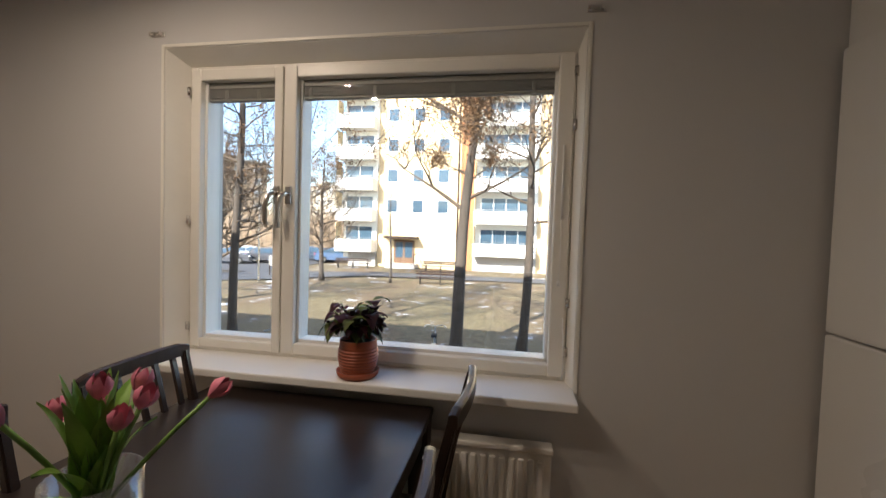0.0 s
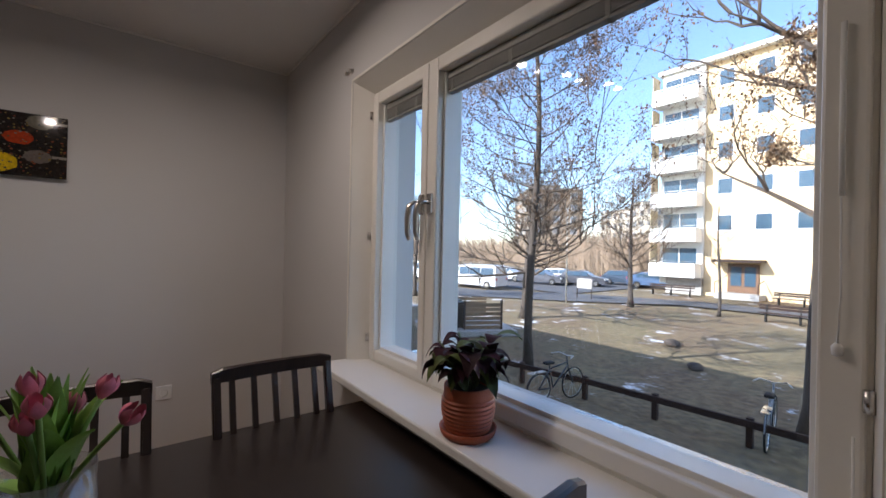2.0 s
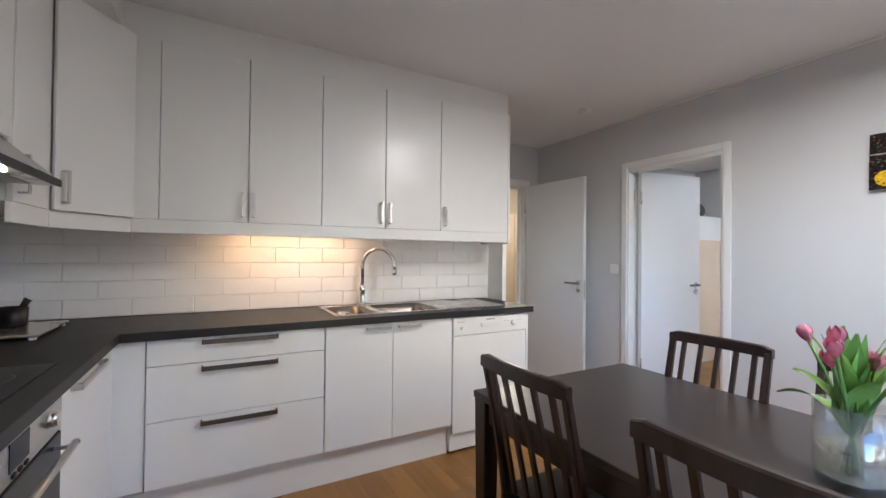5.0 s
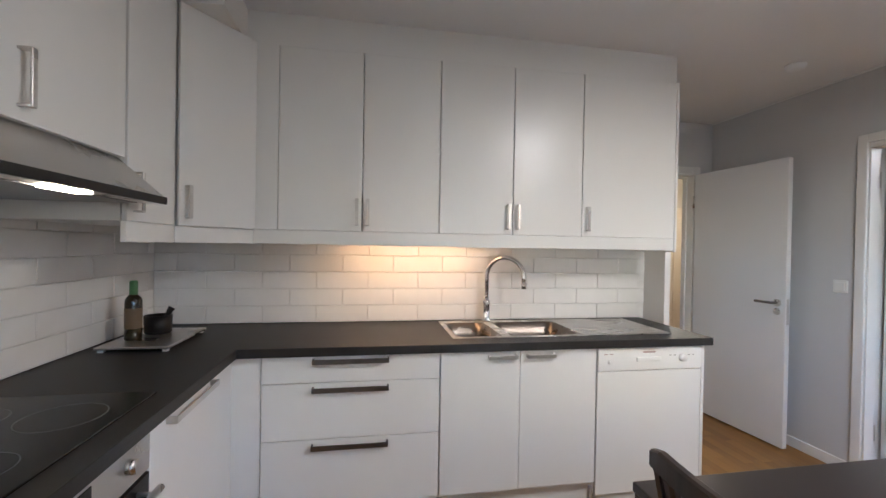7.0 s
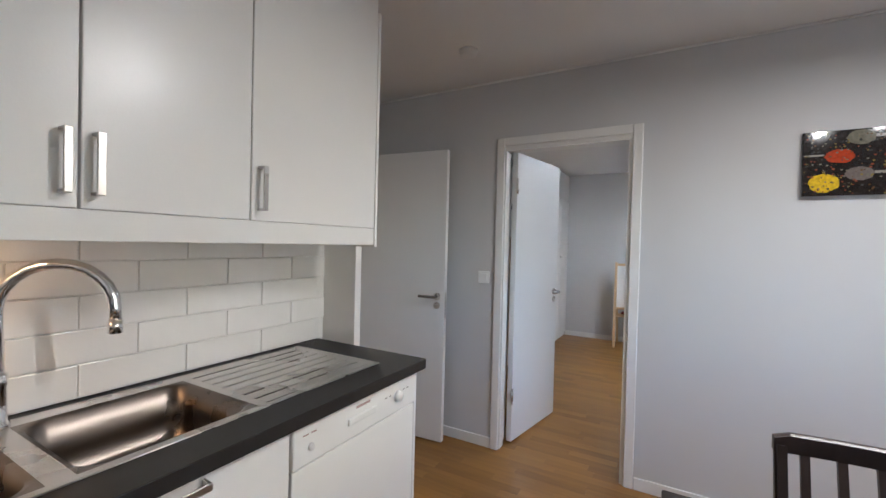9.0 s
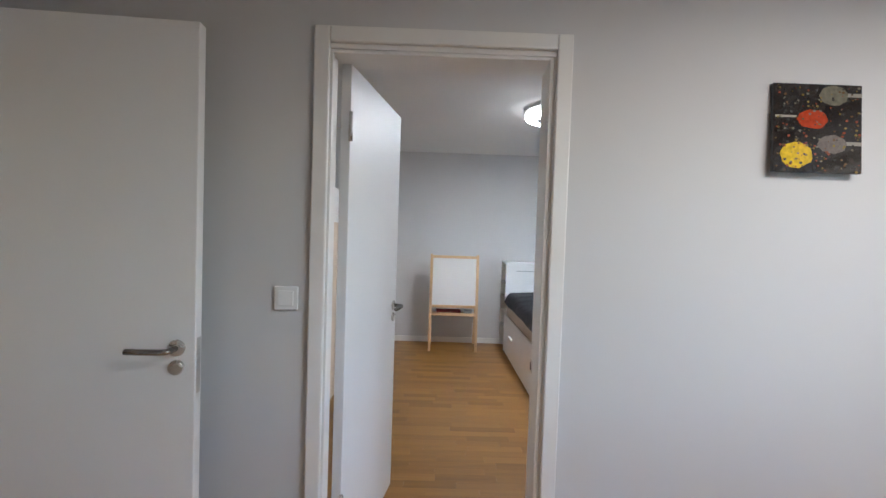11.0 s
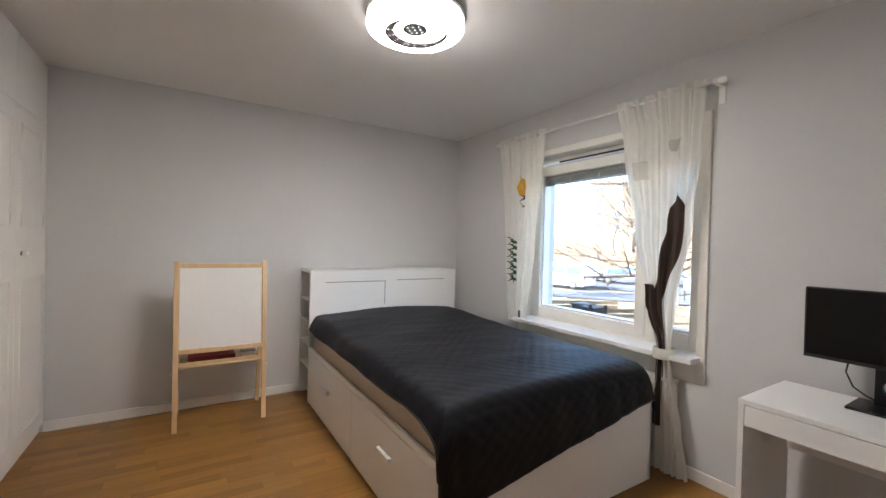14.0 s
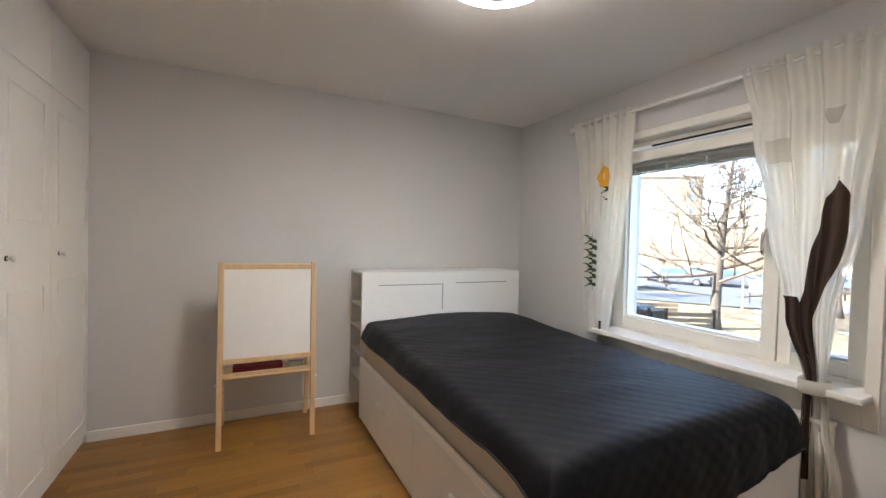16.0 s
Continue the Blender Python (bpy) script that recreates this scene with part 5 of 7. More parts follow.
def hall():
    c = thing("hall_cabinet", (0, 0, 0), "tall cream wardrobe in the hall", "wardrobe")
    cream = material("cream_front", (0.70, 0.60, 0.44), 0.4, vary=0.03)
    part("body", cube(-1.75, -0.25, -6.36, -5.80, 0.02, 1.95), cream, c)
    for k in range(2):
        part("cabinet_door", cube(-1.748 + k * 0.75, -1.002 + k * 0.75, -5.80, -5.78, 0.06, 1.94, 0.003), cream, c)
    l = thing("hall_lamp", (-0.42, -5.15, H), "small glowing globe lamp on the hall ceiling", "ceiling lamp")
    part("base", turned(bmesh.new(), [(0, -0.05), (0.05, -0.05), (0.06, 0), (0, 0)], 24), WHITEP, l, "", True)
    part("globe", turned(bmesh.new(), [(0, -0.21)] + [(0.085 * math.sin(radians(a)), -0.125 - 0.085 * math.cos(radians(a))) for a in range(15, 180, 15)] + [(0, -0.042)], 24), glow("hall_globe", (1.0, 0.80, 0.52), 4.0), l, "glowing globe", True)
    lamp("hall_light", (-0.42, -5.15, H - 0.32), 2.8, (1.0, 0.76, 0.48), 0.08)


hall()


# ---- bedroom ----
def window_2():
    w, (a0, a1, zt) = window("window_2", BW, -1.80, "white bedroom window with a gathered blind", apron=0.15, sill_x=(-0.04, 0.03), sill_y=-0.13)
    x0, x1, z0, z1 = BW
    sash(w, x0 + 0.028, -1.803, z0 + 0.034, z1 - 0.07, 0.078, 0.135, (0.075, 0.075, 0.075), 0.075, -1.84, -1)
    sash(w, -1.798, x1 - 0.028, z0 + 0.034, z1 - 0.07, 0.078, 0.135, (0.062, 0.062, 0.062), 0.075)
    part("vent_slot", cube(x0 + 0.3, x1 - 0.3, 0.075, 0.086, z1 - 0.052, z1 - 0.040), BLACKP, w, "dark air vent slot")


window_2()
radiator("radiator", -2.75, -1.5, 0.12, 0.58, "white fluted radiator under the bedroom window")
BEDW = material("white_bed_foil", (0.80, 0.795, 0.78), 0.35, vary=0.02, scale=2, bump=0.005)

CLOTH_HEM = material("navy_hem_cloth", (0.005, 0.006, 0.009), 0.6, vary=0.2, fine=350, bump=0.05)


def bed():
    b = thing("bed", (0, 0, 0), "white double bed with storage drawers and shelved headboard", "bed")
    x0, x1, y0, y1 = -3.99, -1.545, -1.69, -0.235
    xh = -3.66
    h = part("headboard", cube(xh - 0.02, xh, y0, y1, 0.0, 1.11, 0.003), BEDW, b, "white headboard with shallow panels")
    # grooves of the sliding panels: thin grey strips coloured as the shade in them
    for bb in ((y0 + 0.13, -1.01, 1.005, 1.012), (-1.014, -1.006, 0.80, 1.012), (-0.89, y1 - 0.14, 1.012, 1.019)):
        part("groove_shade_strip", cube(xh - 0.001, xh + 0.0015, bb[0], bb[1], bb[2], bb[3]), material("groove_shade_grey", (0.30, 0.30, 0.30), 0.8), h)
    part("headboard_back", cube(x0, x0 + 0.015, y0, y1, 0.0, 1.11), BEDW, b)
    part("headboard_top", cube(x0, xh - 0.02, y0, y1, 1.09, 1.11, 0.002), BEDW, b)
    for z in (0.28, 0.47, 0.66, 0.84):
        part("headboard_shelf", cube(x0 + 0.015, xh - 0.02, y0 + 0.002, y0 + 0.28, z, z + 0.016, 0.001), BEDW, b)
    part("headboard_divider", cube(x0 + 0.015, xh - 0.02, y0 + 0.28, y0 + 0.295, 0.0, 1.09), BEDW, b)
    part("headboard_side", cube(x0, xh - 0.02, y1 - 0.016, y1, 0.0, 1.09), BEDW, b)
    part("side_board", cube(xh, x1, y0, y0 + 0.018, 0.435, 0.47, 0.003), BEDW, b)
    part("side_board", cube(xh, x1, y1 - 0.018, y1, 0.02, 0.47, 0.003), BEDW, b)
    part("foot_board", cube(x1 - 0.018, x1, y0, y1, 0.01, 0.47, 0.004), BEDW, b)
    part("base", cube(xh + 0.01, x1 - 0.03, y0 + 0.03, y1 - 0.03, 0.02, 0.42), BEDW, b)
    mid = (xh + x1) / 2
    for a, c in ((xh + 0.003, mid - 0.002), (mid + 0.002, x1 - 0.02)):
        d = part("drawer_front", cube(a, c, y0, y0 + 0.018, 0.012, 0.432, 0.003), BEDW, b)
        m = a + (c - a) * 0.5
        part("handle", cube(m - 0.075, m + 0.075, y0 - 0.022, y0, 0.262, 0.292, 0.004), WHITEP, d, "white bar handle")
    mat = thing("mattress", (0, 0, 0), "beige sheeted mattress lying in the bed frame", "mattress")
    bm = cube(xh + 0.006, x1 - 0.03, y0 + 0.022, y1 - 0.022, 0.425, 0.655, 0.055, 4)
    part("body", bm, material("beige_sheet", (0.52, 0.44, 0.35), 0.85, vary=0.06, scale=6, fine=300, bump=0.04), mat, "", True)
    # quilted bedspread: a grid laid over the mattress that hangs down at the foot and droops at the sides
    q = thing("bedspread", (0, 0, 0), "dark navy quilted bedspread draped over the bed", "bedspread")
    nx, ny = 240, 190
    rows = []
    X0, X1 = xh + 0.012, x1 + 0.0
    Y0, Y1 = y0, y1
    for i in range(nx + 1):
        row = []
        for j in range(ny + 1):
            u, v = i / nx, j / ny
            sx = u * (X1 - X0 + 0.46 - 0.30 * v)              # length of cloth from the head
            over_l = 0.085 - 0.03 * u + 0.20 * max(0.0, (u - 0.55) / 0.45) ** 1.8 + 0.012 * math.sin(u * 15)
            tot = (Y1 - Y0) + over_l + 0.22
            sy = v * tot - over_l
            L = X1 - X0
            z = 0.690
            if sx < L - 0.10:
                x, dz = X0 + sx, 0.0
            else:
                e = sx - (L - 0.10)
                x = X0 + L - 0.10 + 0.118 * (1 - math.exp(-e / 0.11))
                dz = -(e - 0.10 * (1 - math.exp(-e / 0.10)))
            W = Y1 - Y0
            if sy < 0.09:
                e = 0.09 - sy
                y = Y0 + 0.09 - 0.105 * (1 - math.exp(-e / 0.095)) - 0.006 * math.sin(sx * 9)
                dz2 = -(e - 0.085 * (1 - math.exp(-e / 0.085)))
            elif sy > W - 0.09:
                e = sy - (W - 0.09)
                y = Y1 - 0.09 + 0.105 * (1 - math.exp(-e / 0.095))
                dz2 = -(e - 0.085 * (1 - math.exp(-e / 0.085)))
            else:
                y, dz2 = Y0 + sy, 0.0
            d = min(dz, dz2) + 0.35 * max(dz, dz2)
            top = d > -0.06
            wr = noise.noise(Vector((sx * 3.1, sy * 2.3, 1.7))) * 0.010 + noise.noise(Vector((sx * 9, sy * 4.0, 4.1))) * 0.005
            crown = 0.040 * math.sin(math.pi * min(1, max(0, sy / W))) ** 0.8 * min(1.0, max(0.0, (L + 0.1 - sx) / 0.5)) + 0.035 * math.exp(-(sx / 0.5) ** 2)
            quilt = 0.0028 * abs(math.sin((sx + sy) * math.pi / 0.085)) ** 0.6 * abs(math.sin((sx - sy) * math.pi / 0.085)) ** 0.6
            if top:
                z += d + wr + crown + quilt * 1.0
            else:
                z += d + wr + crown
                f = 0.012 * noise.noise(Vector((sx * 6 if dz2 < dz else sy * 7, 0.5, 2.0))) * min(1, -d * 8)
                if dz2 < dz:
                    y += (-1 if sy < 0.1 else 1) * abs(f)
                else:
                    x += abs(f) + quilt
            row.append((x, y, z))
        rows.append(row)
    bm = strip(bmesh.new(), rows)
    ob = part("cloth", bm, material("navy_quilt_cloth", (0.0040, 0.0046, 0.0075), 0.52, vary=0.35, scale=5, fine=350, bump=0.05, spec=0.24), q, "", True)
    part("hem", tube(bmesh.new(), [Vector(p) for p in rows[-1]], 0.006, 5, False), CLOTH_HEM, q, "stitched hem at the foot", True)
    for edge_ in (0, ny):
        part("hem", tube(bmesh.new(), [Vector(r_[edge_]) for r_ in rows], 0.006, 5, False), CLOTH_HEM, q, "stitched hem along the side", True)
    sol = ob.modifiers.new("thickness", "SOLIDIFY")
    sol.thickness = 0.008


bed()


def easel():
    e = thing("easel", (0, 0, 0), "pine children's easel with a whiteboard", "easel")
    y0, y1 = -2.64, -2.035
    xb, xt, zt = -3.545, -3.625, 1.19
    def at(z):
        return xb + (xt - xb) * z / zt
    for y in (y0, y1 - 0.032):
        bm = box(bmesh.new(), -0.012, 0.012, y, y + 0.032, 0, zt + 0.004, 0.003)
        for v in bm.verts:
            v.co.x += at(v.co.z)
        part("front_leg", bm, PINE, e)
        bm = box(bmesh.new(), -0.012, 0.012, y + 0.004, y + 0.034, 0, zt - 0.02, 0.003)
        for v in bm.verts:
            v.co.x += -3.93 + (xt - 0.03 + 3.93) * v.co.z / zt
        part("back_leg", bm, PINE, e)
    for z in (0.535, 1.145):
        part("cross_rail", cube(at(z) - 0.010, at(z) + 0.010, y0 + 0.032, y1 - 0.032, z, z + 0.034, 0.003), PINE, e)
    bm = cube(-0.003, 0.003, y0 + 0.034, y1 - 0.034, 0.568, 1.147)
    for v in bm.verts:
        v.co.x += at(v.co.z)
    part("whiteboard", bm, material("whiteboard", (0.80, 0.79, 0.77), 0.25, vary=0.02, scale=3, bump=0.002), e, "white drawing board")
    part("tray", cube(-3.82, -3.62, y0 + 0.04, y1 - 0.04, 0.44, 0.448, 0.002), PINE, e, "pine shelf")
    part("tray_lip", cube(-3.622, -3.612, y0 + 0.03, y1 - 0.03, 0.425, 0.465, 0.002), PINE, e)
    part("paper_dowel", tube(bmesh.new(), [(-3.60, y0 + 0.01, 0.435), (-3.60, y1 - 0.01, 0.435)], 0.008, 10), PINE, e, "", True)
    for y in (y0 - 0.006, y1 - 0.008):
        part("peg", tube(bmesh.new(), [(-3.60, y, 0.40), (-3.57, y + 0.014, 0.40)], 0.007, 8), WHITEP, e, "white peg", True)
    r = thing("red_box", (0, 0, 0.448), "flat red box lying on the easel shelf", "box")
    part("box", cube(-3.80, -3.66, -2.55, -2.24, 0, 0.035, 0.004), material("red_card", (0.22, 0.02, 0.02), 0.6), r)
    r = thing("eraser", (0, 0, 0.448), "small white and grey board eraser on the easel shelf", "eraser")
    part("block", cube(-3.74, -3.66, -2.20, -2.10, 0, 0.04, 0.006), WHITEP, r)
    part("felt", cube(-3.742, -3.658, -2.202, -2.098, 0.040, 0.052, 0.002), BLIND, r)


easel()


def desk():
    d = thing("desk", (0, 0, 0), "white desk with a drawer under the top", "desk")
    x0, x1, y0, y1 = -0.978, -0.175, -0.562, -0.075
    W = material("white_desk_foil", (0.80, 0.795, 0.78), 0.33, vary=0.02, scale=2, bump=0.005)
    part("desktop", cube(x0, x1, y0, y1, 0.715, 0.735, 0.002), W, d)
    part("side_panel", cube(x0, x0 + 0.022, y0, y1, 0, 0.714, 0.002), W, d)
    part("side_panel", cube(x1 - 0.022, x1, y0, y1, 0, 0.714, 0.002), W, d)
    part("back_panel", cube(x0 + 0.022, x1 - 0.022, y1 - 0.016, y1, 0.42, 0.714), W, d)
    part("drawer_front", cube(x0 + 0.024, x1 - 0.024, y0 + 0.002, y0 + 0.018, 0.625, 0.710, 0.002), W, d)
    part("drawer_bottom", cube(x0 + 0.024, x1 - 0.024, y0 + 0.018, y1 - 0.02, 0.625, 0.633), W, d)
    m = thing("monitor", (-0.60, -0.20, 0.735), "black flat computer monitor on its stand on the desk", "monitor", "", "", 0)
    part("foot", cube(-0.11, 0.11, -0.10, 0.09, 0, 0.012, 0.003), BLACKP, m)
    bm = bmesh.new()
    n, hz, hw, hh = 32, 0.085, 0.05, 0.06
    loops = []
    for y in (0.02, 0.05):
        inner, outer = [], []
        for k in range(n):
            a = 2 * math.pi * (k + 0.5) / n
            c, d = math.cos(a), math.sin(a)
            q = min(hw / max(1e-6, abs(c)), hh / max(1e-6, abs(d)))
            inner.append(bm.verts.new((0.029 * c, y, hz + 0.029 * d)))
            outer.append(bm.verts.new((q * c, y, hz + q * d)))
        loops.append((inner, outer))
    for k in range(n):
        g = (k + 1) % n
        (i0, o0), (i1, o1) = loops
        bm.faces.new((i0[k], i0[g], o0[g], o0[k]))
        bm.faces.new((i1[k], o1[k], o1[g], i1[g]))
        bm.faces.new((i0[k], i1[k], i1[g], i0[g]))
        bm.faces.new((o0[k], o0[g], o1[g], o1[k]))
    box(bm, -0.05, 0.05, 0.02, 0.05, 0.143, 0.34, 0.002)
    box(bm, -0.05, 0.05, 0.02, 0.05, 0.010, 0.027, 0.001)
    part("column", bm, BLACKP, m, "black column with a round cable hole")
    part("housing", cube(-0.27, 0.27, -0.014, 0.02, 0.165, 0.475, 0.004), BLACKP, m)
    part("screen", cube(-0.262, 0.262, -0.0155, -0.0138, 0.182, 0.468), SCREEN, m, "dark unlit screen")
    part("badge", cube(-0.012, 0.012, -0.016, -0.0138, 0.170, 0.177), STEEL, m)
    c = thing("monitor_cable", (-0.60, -0.20, 0.735), "black cable hanging behind the monitor", "cable")
    part("cable", tube(bmesh.new(), [(-0.13, 0.03, 0.18), (-0.14, 0.035, 0.12), (-0.12, 0.05, 0.06), (-0.08, 0.06, 0.03), (-0.03, 0.08, 0.005), (0.05, 0.09, 0.005)], 0.0035, 8), BLACKP, c, "", True)
    part("cable", tube(bmesh.new(), [(0.10, 0.03, 0.18), (0.12, 0.035, 0.10), (0.10, 0.05, 0.04), (0.05, 0.07, 0.006)], 0.0035, 8), BLACKP, c, "", True)


desk()


# ---- curtains ----
def sheer(name, colour, trans):
    m = bpy.data.materials.new(name)
    m.use_nodes = True
    n, link = m.node_tree.nodes, m.node_tree.links.new
    out = n["Material Output"]
    df, tl, tp, m1, m2 = (n.new("ShaderNode" + k) for k in ("BsdfDiffuse", "BsdfTranslucent", "BsdfTransparent", "MixShader", "MixShader"))
    tex, wv = n.new("ShaderNodeTexCoord"), n.new("ShaderNodeTexNoise")
    wv.inputs["Scale"].default_value = 7.0
    link(tex.outputs["Object"], wv.inputs[0])
    mix = n.new("ShaderNodeMix")
    mix.data_type = "RGBA"
    mix.inputs[6].default_value = (*[c * 0.88 for c in colour], 1)
    mix.inputs[7].default_value = (*colour, 1)
    link(wv.outputs[0], mix.inputs[0])
    for s in (df, tl):
        link(mix.outputs[2], s.inputs[0])
    m1.inputs[0].default_value, m2.inputs[0].default_value = 0.5, trans
    link(df.outputs[0], m1.inputs[1]), link(tl.outputs[0], m1.inputs[2])
    link(m1.outputs[0], m2.inputs[1]), link(tp.outputs[0], m2.inputs[2])
    link(m2.outputs[0], out.inputs[0])
    return m


SHEER = sheer("cream_sheer_cloth", (0.90, 0.88, 0.82), 0.09)
CURT_BROWN = material("brown_curtain_print", (0.045, 0.026, 0.018), 0.8, vary=0.2, bump=0.02)
CURT_YEL = material("yellow_curtain_print", (0.72, 0.36, 0.02), 0.8, vary=0.15, bump=0.02)
CURT_GRN = material("green_curtain_print", (0.03, 0.06, 0.02), 0.8, vary=0.2, bump=0.02)
CURT_GRY = material("grey_curtain_print", (0.60, 0.59, 0.53), 0.8, vary=0.2, bump=0.02)
ROD_Z, ROD_Y = 2.30, -0.085


def curtain_shape(spec):
    """A function (u, z) -> point on a hanging, pleated cloth whose edges follow spec: rows (z, left, right)."""
    def edge(z):
        rows = spec
        if z >= rows[0][0]:
            return rows[0][1], rows[0][2]
        for a, b in zip(rows, rows[1:]):
            if b[0] <= z <= a[0]:
                f = (a[0] - z) / (a[0] - b[0])
                f = f * f * (3 - 2 * f)
                return a[1] + (b[1] - a[1]) * f, a[2] + (b[2] - a[2]) * f
        return rows[-1][1], rows[-1][2]
    def at(u, z, lift=0.0):
        l, r = edge(z)
        wdt = r - l
        amp = 0.014 if wdt > 0.45 else 0.008 + 0.006 * wdt / 0.45
        ph = u * 2 * math.pi * 7.5 + 0.7 * math.sin(z * 2.1)
        return Vector((l + wdt * u + 0.006 * math.sin(ph * 0.5 + z), ROD_Y + amp * math.sin(ph) + 0.006 * math.sin(z * 5 + u * 9) - 0.008 + lift, z))
    return at


def curtain(name, spec, label, z1, tie=None):
    c = thing(name, (0, 0, 0), label, "curtain", "bedroom curtains")
    at = curtain_shape(spec)
    nz = 60
    rows = []
    for i in range(nz + 1):
        z = ROD_Z + 0.035 + (z1 - ROD_Z - 0.035) * i / nz
        rows.append([at(j / 90, z) for j in range(91)])
    part("cloth", strip(bmesh.new(), rows), SHEER, c, "", True)
    return c, at


def print_on(c, at, outline_fn, z_hi, z_lo, mat, nm, n=30, k=6):
    """A printed motif lying on the cloth: between two curves in u, from z_hi to z_lo."""
    rows = []
    for i in range(n + 1):
        z = z_hi + (z_lo - z_hi) * i / n
        a, b = outline_fn(i / n)
        rows.append([at(a + (b - a) * j / k, z, -0.005) for j in range(k + 1)])
    part(nm, strip(bmesh.new(), rows), mat, c, nm.replace("_", " "), True)


def curtains():
    r = thing("curtain_rod", (0, 0, 0), "white curtain rod with wall brackets and end knobs", "curtain rod")
    part("rod", tube(bmesh.new(), [(-3.20, ROD_Y, ROD_Z), (-1.30, ROD_Y, ROD_Z)], 0.010, 12), WHITEP, r, "", True)
    for x in (-3.20, -1.29):
        part("end_knob", turned(bmesh.new(), [(0, -0.025), (0.016, -0.02), (0.02, 0), (0.016, 0.02), (0, 0.025)], 16), WHITEP, r, "", True).matrix_basis = pose(x, ROD_Y, ROD_Z, 0, 90, 0)
    for x in (-3.12, -1.325):
        part("bracket", cube(x - 0.012, x + 0.012, ROD_Y - 0.012, 0, ROD_Z - 0.014, ROD_Z + 0.014, 0.003), WHITEP, r)
        part("bracket_plate", cube(x - 0.018, x + 0.018, -0.01, 0, ROD_Z - 0.11, ROD_Z + 0.02, 0.003), WHITEP, r)
    # left one gathered against the wall, right one tied back
    c, at = curtain("curtain", [(2.4, -3.17, -2.60), (1.9, -3.10, -2.62), (1.3, -3.06, -2.68), (0.9, -3.02, -2.74), (0.72, -2.99, -2.76)], "sheer cream curtain with printed bird and leaves, hanging open", 0.70)
    print_on(c, at, lambda f: (0.40 + 0.10 * abs(f - 0.6), 0.42 + 0.25 * math.sin(f * 2.6)), 1.98, 1.80, CURT_YEL, "yellow_bird_print", 14)
    print_on(c, at, lambda f: (0.50 + 0.05 * math.sin(f * 9), 0.56 + 0.08 * math.sin(f * 6 + 1)), 1.80, 1.70, CURT_BROWN, "brown_branch_print", 10)
    for k in range(7):
        z = 1.44 - k * 0.055
        a = 0.10 + 0.05 * (k % 2)
        print_on(c, at, lambda f, a=a: (a + 0.26 * f, a + 0.06 + 0.26 * f + 0.10 * math.sin(f * 3.1)), z, z - 0.06, CURT_GRN, "green_leaf_print", 6, 3)
        print_on(c, at, lambda f, a=a: (a + 0.22 - 0.22 * f, a + 0.26 - 0.22 * f + 0.05 * math.sin(f * 3.1)), z - 0.02, z - 0.07, CURT_GRN, "green_leaf_print", 6, 3)
    print_on(c, at, lambda f: (0.30, 0.34), 1.46, 1.02, CURT_GRN, "green_stem_print", 16, 2)
    print_on(c, at, lambda f: (0.55, 0.72), 0.80, 0.71, CURT_BROWN, "brown_trunk_print", 8, 2)
    c, at = curtain("curtain", [(2.4, -1.94, -1.375), (2.0, -1.87, -1.385), (1.5, -1.79, -1.42), (1.05, -1.70, -1.50), (0.74, -1.605, -1.52), (0.60, -1.615, -1.50), (0.3, -1.64, -1.44), (0.02, -1.655, -1.40)],
                   "sheer cream curtain with printed brown tree, tied back", 0.012)
    def trunk(f):
        return (0.66 - 0.40 * f ** 1.4 + 0.02 * math.sin(f * 12) + 0.10 * max(0, 0.12 - f) / 0.12, 0.84 + 0.07 * math.sin(f * 3) - 0.30 * f ** 1.8 - 0.10 * max(0, 0.12 - f) / 0.12)
    print_on(c, at, trunk, 1.70, 0.96, CURT_BROWN, "brown_tree_print", 50, 28)
    print_on(c, at, lambda f: (0.0 + 0.16 * f, 0.26 + 0.20 * f), 1.14, 0.90, CURT_BROWN, "brown_branch_print", 20, 30)
    print_on(c, at, lambda f: (0.10, 0.62 - 0.06 * f), 0.962, 0.75, CURT_BROWN, "brown_tree_print", 16, 40)
    print_on(c, at, lambda f: (0.06 - 0.04 * f, 0.46 - 0.14 * f), 0.70, 0.28, CURT_BROWN, "brown_tree_print", 30, 40)
    print_on(c, at, lambda f: (0.14, 0.36), 1.92, 1.80, CURT_GRY, "grey_animal_print", 10, 6)
    print_on(c, at, lambda f: (0.62 + 0.05 * f, 0.78 - 0.06 * f), 2.02, 1.95, CURT_GRY, "grey_bird_print", 6, 4)
    t = part("tie_band", turned(bmesh.new(), [(0.058, 0.70), (0.064, 0.705), (0.064, 0.76), (0.058, 0.765)], 28, -1.562, ROD_Y - 0.008), sheer("tie_band_cloth", (0.80, 0.77, 0.68), 0.0), c, "cream tie-back band", True)


curtains()


